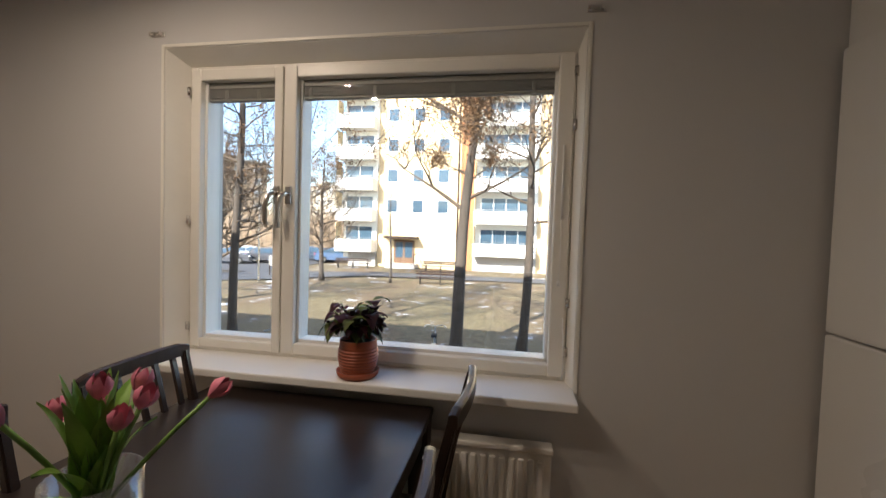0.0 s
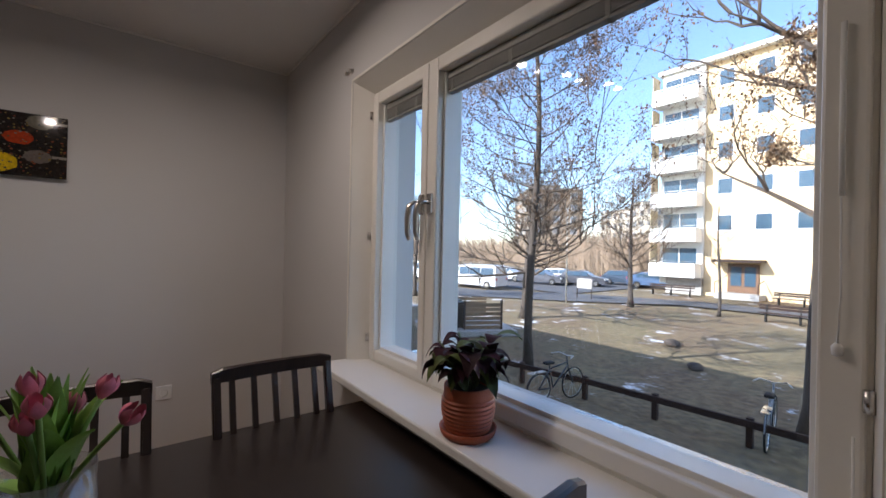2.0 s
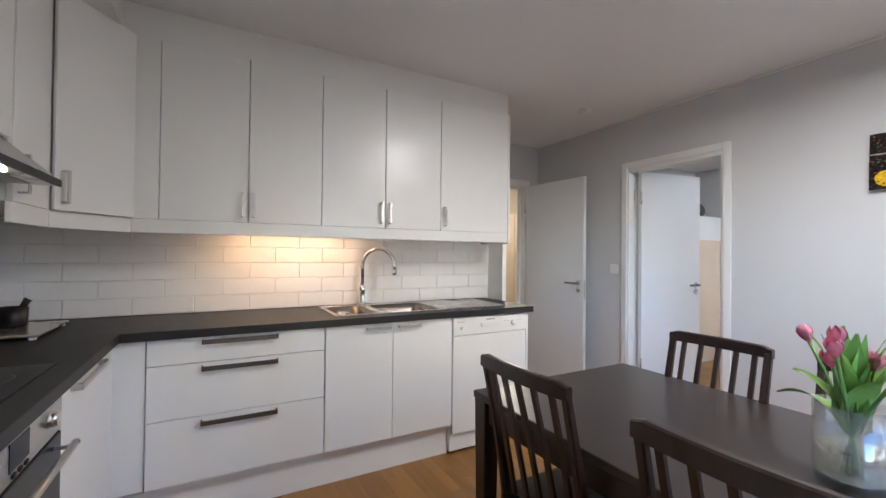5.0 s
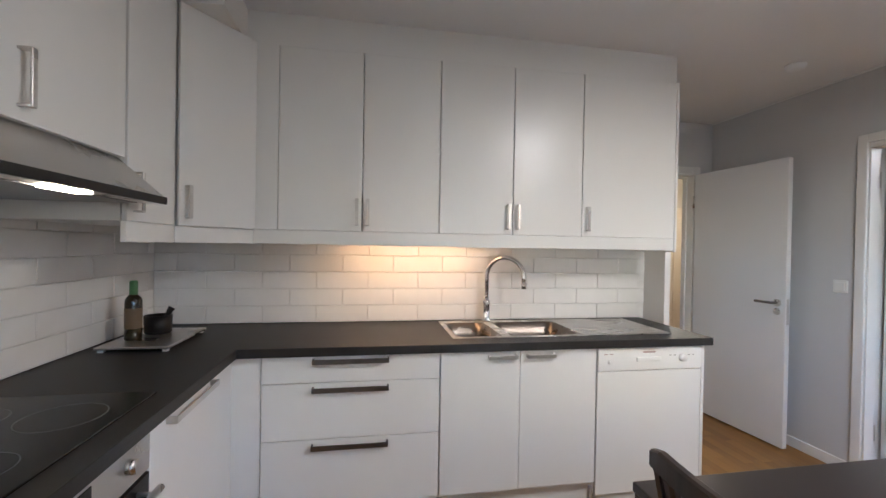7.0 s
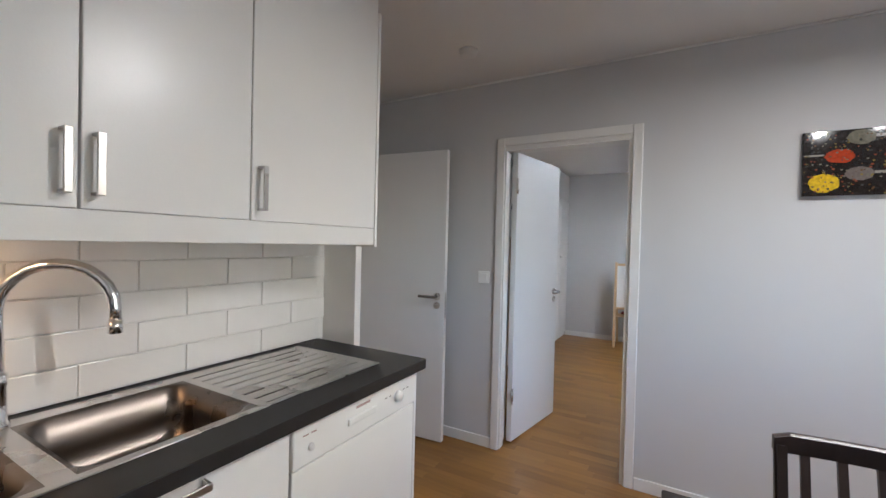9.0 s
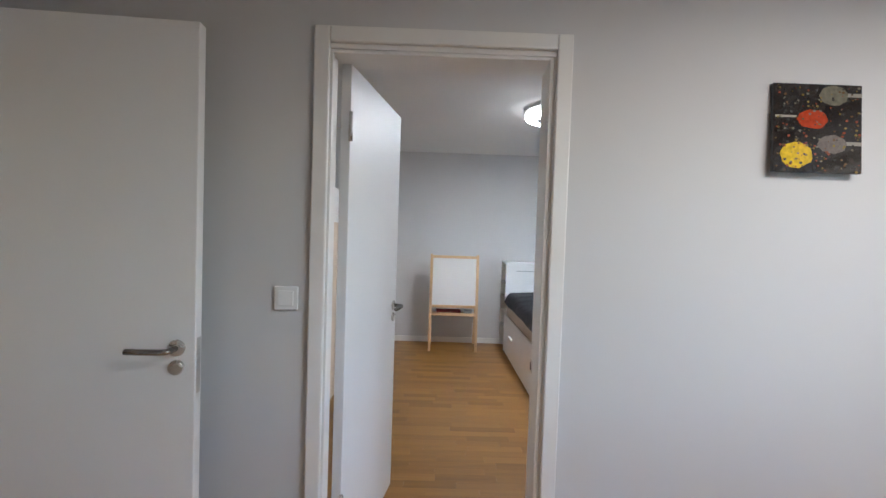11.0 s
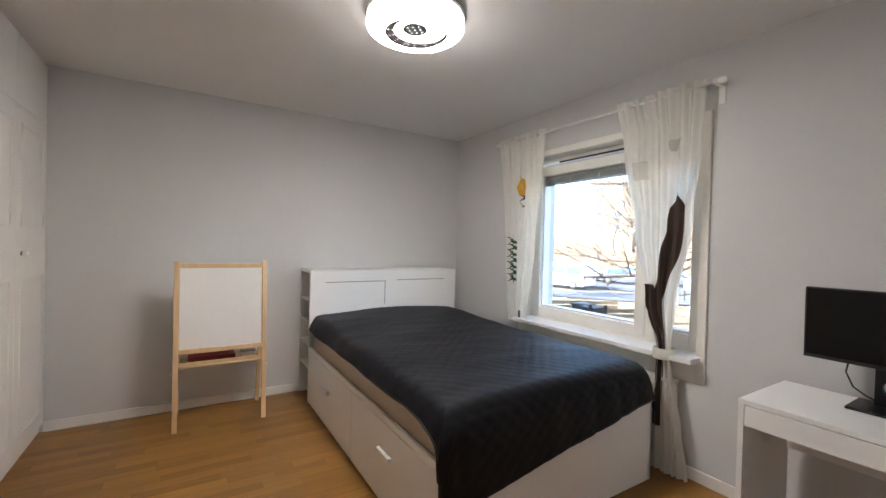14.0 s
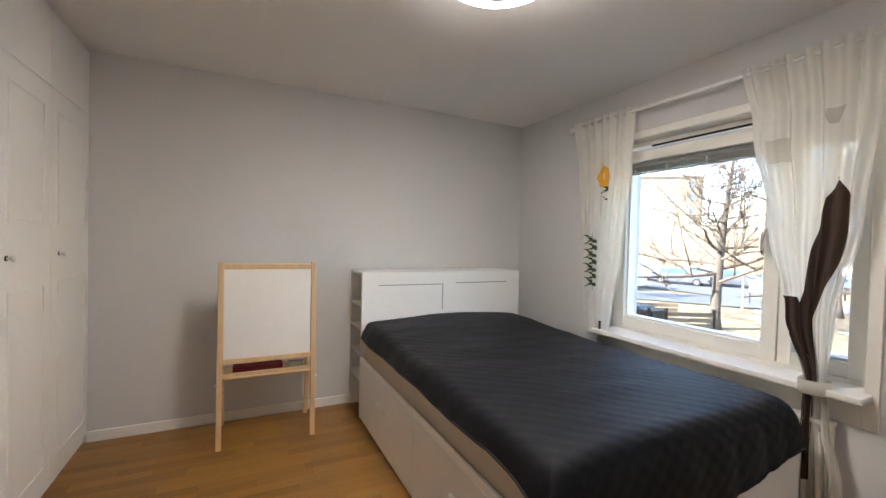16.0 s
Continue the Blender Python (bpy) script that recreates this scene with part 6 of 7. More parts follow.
def bedroom_lamp(x, y):
    l = thing("ceiling_lamp", (x, y, H), "round glowing ceiling lamp with chrome rim and dotted swirl", "ceiling lamp")
    part("base", turned(bmesh.new(), [(0, 0), (0.235, 0), (0.235, -0.018), (0.252, -0.022), (0.252, -0.034), (0.244, -0.036)], 64), CHROME, l, "chrome rim", True)
    part("side_band", turned(bmesh.new(), [(0.244, -0.036), (0.246, -0.050), (0.247, -0.078), (0.240, -0.080)], 64), glow("lamp_side", (1.0, 0.90, 0.76), 0.8), l, "white side band", True)
    part("diffuser", turned(bmesh.new(), [(0.240, -0.080), (0.234, -0.088), (0.168, -0.092), (0.166, -0.088)], 64), glow("lamp_ring", (1.0, 0.90, 0.76), 14.5), l, "bright ring diffuser", True)
    part("inner_disc", turned(bmesh.new(), [(0, -0.085), (0.168, -0.086)], 48), glow("milky_disc", (1.0, 0.91, 0.78), 3.0), l, "milky inner disc")
    grey = material("lamp_swirl", (0.17, 0.145, 0.13), 0.4)
    rows = []
    for i in range(41):
        f = i / 40
        a = radians(60 + 235 * f)
        rm, w = 0.158 - 0.035 * f, 0.006 + 0.026 * math.sin(math.pi * f)
        rows.append([((rm - w) * math.cos(a), (rm - w) * math.sin(a), -0.0935), ((rm + w) * math.cos(a), (rm + w) * math.sin(a), -0.0935)])
    part("swirl", strip(bmesh.new(), rows), grey, l, "grey-brown crescent")
    part("swirl", turned(bmesh.new(), [(0, -0.0945), (0.060, -0.0935)], 32, 0.018, -0.012), grey, l, "grey-brown centre plate")
    dots = glow("lamp_dots", (1.0, 0.96, 0.88), 0.6)
    spots = [((0.152 - 0.035 * f + e) * math.cos(radians(60 + 235 * f)), (0.152 - 0.035 * f + e) * math.sin(radians(60 + 235 * f))) for f in (0.2, 0.3, 0.4, 0.5, 0.6, 0.7, 0.8) for e in (-0.007, 0.012)]
    spots += [(0.018 + 0.018 * u, -0.012 + 0.020 * v) for u in (-2, -1, 0, 1, 2) for v in (-2, -1, 0, 1, 2) if abs(u) + abs(v) < 4 and (u + v) % 2 == 0]
    for dx, dy in spots:
        part("dot", turned(bmesh.new(), [(0, -0.0955), (0.0040, -0.0955)], 8, dx, dy), dots, l, "tiny bright dot")
    part("pull_nub", tube(bmesh.new(), [(-0.12, 0.02, -0.088), (-0.12, 0.02, -0.105)], 0.006, 8), WHITEP, l, "", True)


bedroom_lamp(-2.03, -1.60)


def wardrobe():
    w = thing("wardrobe", (0, 0, 0), "white fitted wardrobe with panelled doors and small knobs", "wardrobe")
    P = material("white_wardrobe_paint", (0.78, 0.77, 0.75), 0.4, vary=0.03, scale=3, bump=0.008)
    x0 = XB + 0.002
    edges = [x0, -3.42, -2.90]
    part("body", cube(x0, -2.90, YB + 0.002, -3.412, 0.0, H - 0.003), P, w)
    for a, b, kx in ((edges[0], edges[1], -3.52), (edges[1], edges[2], -2.97)):
        d = part("wardrobe_door", cube(a + 0.002, b - 0.002, -3.410, -3.39, 0.06, 2.10, 0.003), P, w)
        part("top_door", cube(a + 0.002, b - 0.002, -3.410, -3.39, 2.105, H - 0.02, 0.003), P, w)
        for z0, z1 in ((0.16, 1.10), (1.40, 2.0)):
            for bb in ((a + 0.08, b - 0.08, z0, z0 + 0.012), (a + 0.08, b - 0.08, z1 - 0.012, z1), (a + 0.08, a + 0.092, z0, z1), (b - 0.092, b - 0.08, z0, z1)):
                part("moulding", cube(bb[0], bb[1], -3.391, -3.384, bb[2], bb[3], 0.003), P, d)
        part("knob_plate", turned(bmesh.new(), [(0, 0), (0.012, 0), (0.012, 0.004), (0, 0.004)], 16), BLACKP, d, "dark knob plate").matrix_basis = pose(kx, -3.39, 1.245, -90)
        part("knob", turned(bmesh.new(), [(0.006, 0), (0.006, 0.012), (0.014, 0.018), (0.015, 0.028), (0.008, 0.034), (0, 0.034)], 18), WHITEP, d, "white round knob", True).matrix_basis = pose(kx, -3.388, 1.245, -90)
    # open shelving beyond the doors
    s = thing("tall_shelf", (0, 0, 0), "tall pale cabinet with open top shelf beside the wardrobe", "cabinet")
    pale = material("pale_birch_foil", (0.66, 0.55, 0.42), 0.45, vary=0.05)
    part("body", cube(-2.88, -1.9, YB + 0.002, -3.42, 0.0, 1.50), pale, s)
    part("upper_box", cube(-2.88, -1.9, YB + 0.002, -3.45, 1.502, 1.80), WHITEP, s)
    p = thing("grey_plush", (-2.27, -3.62, 1.80), "small round dark grey soft toy on the cabinet", "soft toy")
    bm = turned(bmesh.new(), [(0, 0), (0.07, 0.01), (0.095, 0.06), (0.085, 0.12), (0.06, 0.17), (0.02, 0.195), (0, 0.195)], 20)
    for v in bm.verts:
        v.co += Vector((1, 1, 1)) * 0.012 * noise.noise(v.co * 18)
    part("body", bm, material("grey_plush_cloth", (0.10, 0.11, 0.10), 0.95, vary=0.4, scale=25, bump=0.1), p, "", True)


wardrobe()


# ---- outside ----
def outside_materials():
    o = {}
    # ground: dead winter grass, bare earth, remains of snow
    m = bpy.data.materials.new("winter_lawn")
    m.use_nodes = True
    n, link = m.node_tree.nodes, m.node_tree.links.new
    b = n["Principled BSDF"]
    tex = n.new("ShaderNodeTexCoord")
    n1, n2, n3 = (n.new("ShaderNodeTexNoise") for _ in range(3))
    for q, s, d in ((n1, 0.35, 5), (n2, 6.0, 6), (n3, 0.7, 12)):
        q.inputs["Scale"].default_value, q.inputs["Detail"].default_value = s, d
        link(tex.outputs["Object"], q.inputs[0])
    r1 = n.new("ShaderNodeValToRGB")
    r1.color_ramp.elements[0].position, r1.color_ramp.elements[1].position = 0.38, 0.66
    r1.color_ramp.elements[0].color, r1.color_ramp.elements[1].color = (0.18, 0.145, 0.08, 1), (0.165, 0.115, 0.068, 1)
    link(n1.outputs[0], r1.inputs[0])
    mx = n.new("ShaderNodeMix")
    mx.data_type, mx.blend_type = "RGBA", "MULTIPLY"
    mx.inputs[0].default_value = 0.8
    r2 = n.new("ShaderNodeValToRGB")
    r2.color_ramp.elements[0].position, r2.color_ramp.elements[1].position = 0.30, 0.70
    r2.color_ramp.elements[0].color, r2.color_ramp.elements[1].color = (0.45, 0.45, 0.45, 1), (1.35, 1.3, 1.2, 1)
    link(n2.outputs[0], r2.inputs[0]), link(r1.outputs[0], mx.inputs[6]), link(r2.outputs[0], mx.inputs[7])
    snow = n.new("ShaderNodeValToRGB")
    n3.inputs["Roughness"].default_value = 0.72
    snow.color_ramp.elements[0].position, snow.color_ramp.elements[1].position = 0.585, 0.655
    link(n3.outputs[0], snow.inputs[0])
    ms = n.new("ShaderNodeMix")
    ms.data_type = "RGBA"
    ms.inputs[7].default_value = (0.75, 0.77, 0.80, 1)
    link(snow.outputs[0], ms.inputs[0]), link(mx.outputs[2], ms.inputs[6]), link(ms.outputs[2], b.inputs["Base Color"])
    b.inputs["Roughness"].default_value = 0.95
    bp = n.new("ShaderNodeBump")
    bp.inputs["Distance"].default_value = 0.05
    link(n2.outputs[0], bp.inputs["Height"]), link(bp.outputs[0], b.inputs["Normal"])
    o["lawn"] = m
    o["asphalt"] = material("asphalt", (0.085, 0.085, 0.09), 0.9, vary=0.25, scale=0.5, fine=30, bump=0.05)
    o["bark"] = material("grey_bark", (0.085, 0.068, 0.055), 0.9, vary=0.4, scale=6, fine=40, bump=0.1)
    o["twig"] = material("bare_twigs", (0.10, 0.074, 0.054), 0.9, vary=0.4, scale=2, rand=0.8)
    o["dryleaf"] = material("dry_seed_clusters", (0.17, 0.095, 0.045), 0.9, vary=0.4, scale=2, rand=1.0)
    o["yellow"] = material("yellow_brick_render", (0.74, 0.56, 0.33), 0.85, vary=0.08, scale=1.5, fine=14, bump=0.03)
    o["orange"] = material("orange_brick", (0.45, 0.19, 0.085), 0.85, vary=0.12, scale=2, fine=14, bump=0.03)
    o["white"] = material("white_balcony_panel", (0.78, 0.76, 0.71), 0.6, vary=0.05, scale=1)
    o["pane"] = material("dark_window_pane", (0.05, 0.09, 0.13), 0.08, vary=0.3, scale=0.4, bump=0, rough_vary=0.05)
    # far blocks' panes: washed-out look put into a paler, duller colour
    o["far_pane"] = material("washed_out_pane", (0.20, 0.21, 0.215), 0.35, vary=0.3, scale=0.4, bump=0)
    o["brown"] = material("brown_fence_stain", (0.035, 0.018, 0.012), 0.8, vary=0.3, scale=8)
    o["tyre"] = material("rubber", (0.012, 0.012, 0.012), 0.8)
    o["wood"] = material("weathered_wood", (0.26, 0.18, 0.11), 0.85, vary=0.25, scale=5, rand=0.5)
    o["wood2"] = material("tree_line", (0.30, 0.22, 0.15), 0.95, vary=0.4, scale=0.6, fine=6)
    o["concrete"] = material("pale_concrete", (0.42, 0.40, 0.37), 0.9, vary=0.15, scale=2)
    return o


O = outside_materials()

# one sheet of ground to the horizon
bm = bmesh.new()
_n = 60
_g = [[None] * (_n + 1) for _ in range(_n + 1)]
for i in range(_n + 1):
    for j in range(_n + 1):
        u, v = (i / _n * 2 - 1), (j / _n * 2 - 1)
        x, y = math.copysign(abs(u) ** 3, u) * 1500, math.copysign(abs(v) ** 3, v) * 1500
        z = G + (0.05 * noise.noise(Vector((x * 0.25, y * 0.25, 0))) if abs(x) < 60 and 1 < y < 60 else 0)
        _g[i][j] = bm.verts.new((x, y, z))
for i in range(_n):
    for j in range(_n):
        bm.faces.new((_g[i][j], _g[i + 1][j], _g[i + 1][j + 1], _g[i][j + 1]))
structure("ground", bm, O["lawn"], "brown winter lawn with bare patches and leftover snow", "ground", True)
structure("road", strip(bmesh.new(), [[(-90, 13.5, G + 0.07), (-90, 19.5, G + 0.07)], [(-22, 15.5, G + 0.07), (-22, 21.5, G + 0.07)], [(-13, 22, G + 0.075), (-15, 27, G + 0.075)], [(-8, 26.8, G + 0.075), (-8, 30.0, G + 0.075)], [(6, 27.5, G + 0.075), (6, 30.5, G + 0.075)], [(60, 28, G + 0.075), (60, 31, G + 0.075)]]), O["asphalt"], "grey asphalt path and road past the lawn", "road")
structure("pavement", strip(bmesh.new(), [[(-90, 24, G + 0.06), (-90, 48, G + 0.06)], [(-16, 26, G + 0.06), (-16, 50, G + 0.06)]]), O["asphalt"], "wet grey asphalt car park", "car park")
structure("pavement_path", strip(bmesh.new(), [[(-40, 4.2, G + 0.07), (-40, 6.0, G + 0.07)], [(-3, 4.4, G + 0.07), (-3, 6.3, G + 0.07)], [(30, 5.0, G + 0.07), (30, 7.0, G + 0.07)]]), O["asphalt"], "asphalt path along the house", "path")

# the unseen house around the flat, its height set to shade the near lawn
structure("wall_house_north_west", cube(-26, XB - 0.15, 0.0, WALL_D, G, 6.0), O["yellow"], "unseen outside wall of the house, shading the lawn", "wall")
structure("wall_house_north_east", cube(XE + 0.15, 16, 0.0, WALL_D, G, 6.0), O["yellow"], "unseen outside wall of the house, shading the lawn", "wall")
structure("wall_house_plinth", cube(XB - 0.15, XE + 0.15, 0.0, WALL_D, G, -0.3), O["concrete"], "concrete plinth of the house", "wall")
structure("wall_house_upper", cube(XB - 0.15, XE + 0.15, 0.0, WALL_D, H + 0.25, 6.0), O["yellow"], "unseen outside wall of the upper storeys, shading the lawn", "wall")
structure("roof_house", cube(-26, 16, -12, WALL_D + 0.3, 6.0, 6.3), O["concrete"], "unseen flat roof of the house, set to shade the lawn", "roof")
structure("wall_house_south", cube(-26, 16, -12.2, -12, G, 6.0), O["yellow"], "unseen far outside wall of the house", "wall")
structure("wall_house_side_west", cube(-26.2, -26, -12, WALL_D, G, 6.0), O["yellow"], "unseen side wall of the house", "wall")
structure("wall_house_side_east", cube(16, 16.2, -12, WALL_D, G, 6.0), O["yellow"], "unseen side wall of the house", "wall")


def tree(x, y, height, seed, trunk_r, label, lean=0.0, spread=0.45, start=0.28, leaves=2200, limbs=26, leaf_mat="dryleaf", clump=1.0, fork=0.75, limb_r=0.20, forks=(), rise=(0.25, 0.8)):
    """A bare tree: tapered trunk, limbs that fork into twigs, and small dry clusters among them."""
    rnd = random.Random(seed)
    t = thing("tree", (x, y, G), label, "tree")
    tr = bmesh.new()
    pts, rads = [], []
    for i in range(13):
        u = i / 12
        pts.append(Vector((lean * height * u + 0.10 * height * 0.12 * math.sin(u * 5 + seed), 0.008 * height * math.sin(u * 7 + seed * 2), height * u - 0.1)))
        rads.append(trunk_r * (1 - u) ** fork + 0.015 + (0.5 * trunk_r * max(0, 0.05 - u) / 0.05))
    tube(tr, pts, rads, 10)
    lb = bmesh.new()
    tips = []

    def branch(p, d, ln, r, depth):
        q = [p]
        dd = d.copy()
        for k in range(4):
            dd = (dd + Vector((rnd.uniform(-1, 1), rnd.uniform(-1, 1), rnd.uniform(-0.35, 0.8))) * 0.28).normalized()
            q.append(q[-1] + dd * ln / 4)
        tube(lb, q, [r, r * 0.85, r * 0.65, r * 0.45, max(0.0025, r * 0.25)], 5 if depth < 2 else 3, False)
        tips.extend(q[2:])
        if depth < 3:
            for k in range(4 if depth < 2 else 3):
                s = q[1 + rnd.randrange(4)]
                nd = (dd + Vector((rnd.uniform(-1, 1), rnd.uniform(-1, 1), rnd.uniform(-0.3, 0.9)))).normalized()
                branch(s, nd, ln * rnd.uniform(0.45, 0.7), r * 0.5, depth + 1)

    for k in range(limbs):
        u = start + (0.97 - start) * (k / limbs) ** 0.9
        i = min(11, int(u * 12))
        base = pts[i].lerp(pts[i + 1], u * 12 - i)
        a = k * 2.4 + rnd.uniform(-0.5, 0.5)
        up = rnd.uniform(*rise)
        d = Vector((math.cos(a), math.sin(a), up)).normalized()
        branch(base, d, height * spread * (1.05 - u) ** 0.7 * rnd.uniform(0.55, 1.0), trunk_r * limb_r * (1.1 - u) + 0.008, 0)
    for u, dx, dy, dz, ln, r in forks:
        i = min(11, int(u * 12))
        branch(pts[i].lerp(pts[i + 1], u * 12 - i), Vector((dx, dy, dz)).normalized(), ln, r, 0)
    part("trunk", tr, O["bark"], t, "grey-brown bark", True)
    part("limbs", lb, O["twig"], t, "bare forking limbs")
    if leaves:
        verts, faces = [], []
        for _ in range(leaves):
            p = rnd.choice(tips) + Vector((rnd.gauss(0, 0.07), rnd.gauss(0, 0.07), rnd.gauss(-0.05, 0.08)))
            s = rnd.uniform(0.010, 0.026) * clump
            a, b = Vector((rnd.uniform(-1, 1), rnd.uniform(-1, 1), rnd.uniform(-1, 1))).normalized() * s, Vector((rnd.uniform(-1, 1), rnd.uniform(-1, 1), rnd.uniform(-1.5, 0.5))).normalized() * s * 1.6
            k = len(verts)
            verts += [p - a, p + b * 0.3 + a * 0.2, p + a, p - b]
            faces.append((k, k + 1, k + 2, k + 3))
        me = bpy.data.meshes.new("crown")
        me.from_pydata([tuple(v) for v in verts], [], faces)
        me.materials.append(O[leaf_mat])
        cr = new("crown", me)
        cr.parent = t
        cr["label"] = "sparse dry seed clusters"
    return t


tree(1.05, 9.1, 7.7, 2, 0.158, "slender bare tree close to the house with dry clusters", 0.075, 0.34, 0.62, 12000, 14, limb_r=0.22, fork=0.42, clump=1.5,
     rise=(0.0, 0.5), forks=((0.52, -0.9, 0.1, 0.75, 2.3, 0.065), (0.56, 0.9, -0.3, 0.5, 2.2, 0.05), (0.80, -0.9, 0.2, 0.5, 2.6, 0.06), (0.84, -0.35, 0.0, 1.0, 3.0, 0.08), (0.86, 0.25, 0.2, 1.0, 3.4, 0.09)))
tree(2.75, 9.3, 11.0, 7, 0.12, "slender bare tree close to the house", 0.035, 0.36, 0.34, 8000, 20, limb_r=0.30, rise=(0.0, 0.5))
tree(-4.5, 8.1, 12.5, 5, 0.105, "tall bare tree behind the low fence with dry clusters", -0.03, 0.38, 0.24, 42000, 46, clump=1.25, limb_r=0.24, rise=(-0.05, 0.45))
tree(-9.85, 23.6, 8.5, 9, 0.15, "bare tree with spreading crown on the lawn", 0.0, 0.46, 0.24, 9000, 46, clump=1.5, limb_r=0.32, rise=(0.1, 0.6))
tree(-5.3, 24.0, 6.0, 13, 0.07, "young thin bare tree on the lawn", 0.0, 0.3, 0.35, 300, 14)
tree(-20.6, 15.0, 7.0, 17, 0.14, "small bare tree beside the road", 0.0, 0.50, 0.28, 2500, 34, limb_r=0.42)
tree(-10.5, 14.6, 7.5, 21, 0.20, "bare crooked tree outside the bedroom window", 0.08, 0.78, 0.26, 2500, 36, limb_r=0.40, rise=(-0.15, 0.35))


def low_fence():
    f = thing("low_fence", (0, 0, G), "low brown wooden rail fence along the path", "fence")
    pts = [(-5.2, 6.7), (-3.9, 6.95), (-2.35, 7.25), (-0.9, 7.4), (0.6, 7.55), (2.1, 7.7), (3.6, 7.85), (5.1, 8.0), (6.6, 8.1)]
    for x, y in pts:
        part("post", cube(x - 0.05, x + 0.05, y - 0.05, y + 0.05, 0, 0.52, 0.008), O["brown"], f)
    for (xa, ya), (xb, yb) in zip(pts, pts[1:]):
        ln = math.hypot(xb - xa, yb - ya)
        r = part("rail", cube(0, ln, -0.03, 0.03, 0.37, 0.49, 0.006), O["brown"], f)
        r.matrix_basis = pose(xa, ya - 0.07, 0, 0, 0, math.degrees(math.atan2(yb - ya, xb - xa)))


low_fence()


def bicycle(x, y, rz, colour, label):
    b = thing("bicycle", (x, y, G + 0.02), label, "bicycle", "", "", rz)
    fr = material("bicycle_paint", colour, 0.4)
    for wx in (-0.52, 0.52):
        ring = [(wx + 0.33 * math.cos(2 * math.pi * k / 32), 0, 0.34 + 0.33 * math.sin(2 * math.pi * k / 32)) for k in range(33)]
        w = part("wheel", tube(bmesh.new(), ring, 0.018, 8, False), O["tyre"], b, "black tyre", True)
        sp = bmesh.new()
        for k in range(12):
            a = 2 * math.pi * k / 12
            tube(sp, [(wx, 0, 0.34), (wx + 0.315 * math.cos(a), 0, 0.34 + 0.315 * math.sin(a))], 0.0025, 4)
        part("spokes", sp, STEEL, w)
        rr = [(wx + 0.31 * math.cos(2 * math.pi * k / 32), 0, 0.34 + 0.31 * math.sin(2 * math.pi * k / 32)) for k in range(33)]
        part("rim", tube(bmesh.new(), rr, 0.010, 6, False), STEEL, w, "pale rim", True)
    fm = bmesh.new()
    for p in (((-0.52, 0, 0.34), (-0.10, 0, 0.32)), ((-0.10, 0, 0.32), (-0.22, 0, 0.82)), ((-0.10, 0, 0.32), (0.36, 0, 0.76)), ((-0.20, 0, 0.74), (0.34, 0, 0.82)), ((-0.52, 0, 0.34), (-0.20, 0, 0.74)), ((0.52, 0, 0.34), (0.36, 0, 0.72), (0.31, 0, 0.95))):
        tube(fm, p, 0.016, 8)
    part("frame", fm, fr, b, "", True)
    part("handlebar", tube(bmesh.new(), [(0.12, -0.27, 0.98), (0.30, -0.2, 1.0), (0.32, 0, 0.96), (0.30, 0.2, 1.0), (0.12, 0.27, 0.98)], 0.012, 8), STEEL, b, "", True)
    part("saddle", cube(-0.36, -0.12, -0.07, 0.07, 0.84, 0.90, 0.025, 3), O["tyre"], b, "", True)
    part("mudguard", tube(bmesh.new(), [(-0.52 + 0.36 * math.cos(radians(a)), 0, 0.34 + 0.36 * math.sin(radians(a))) for a in range(30, 190, 20)], 0.012, 6), fr, b, "", True)
    part("carrier", cube(-0.80, -0.36, -0.06, 0.06, 0.70, 0.715), STEEL, b)


bicycle(-2.6, 6.55, 84, (0.03, 0.04, 0.05), "dark bicycle parked beside the low fence")
bicycle(0.75, 8.1, 98, (0.30, 0.32, 0.34), "pale bicycle leaning on the low fence")


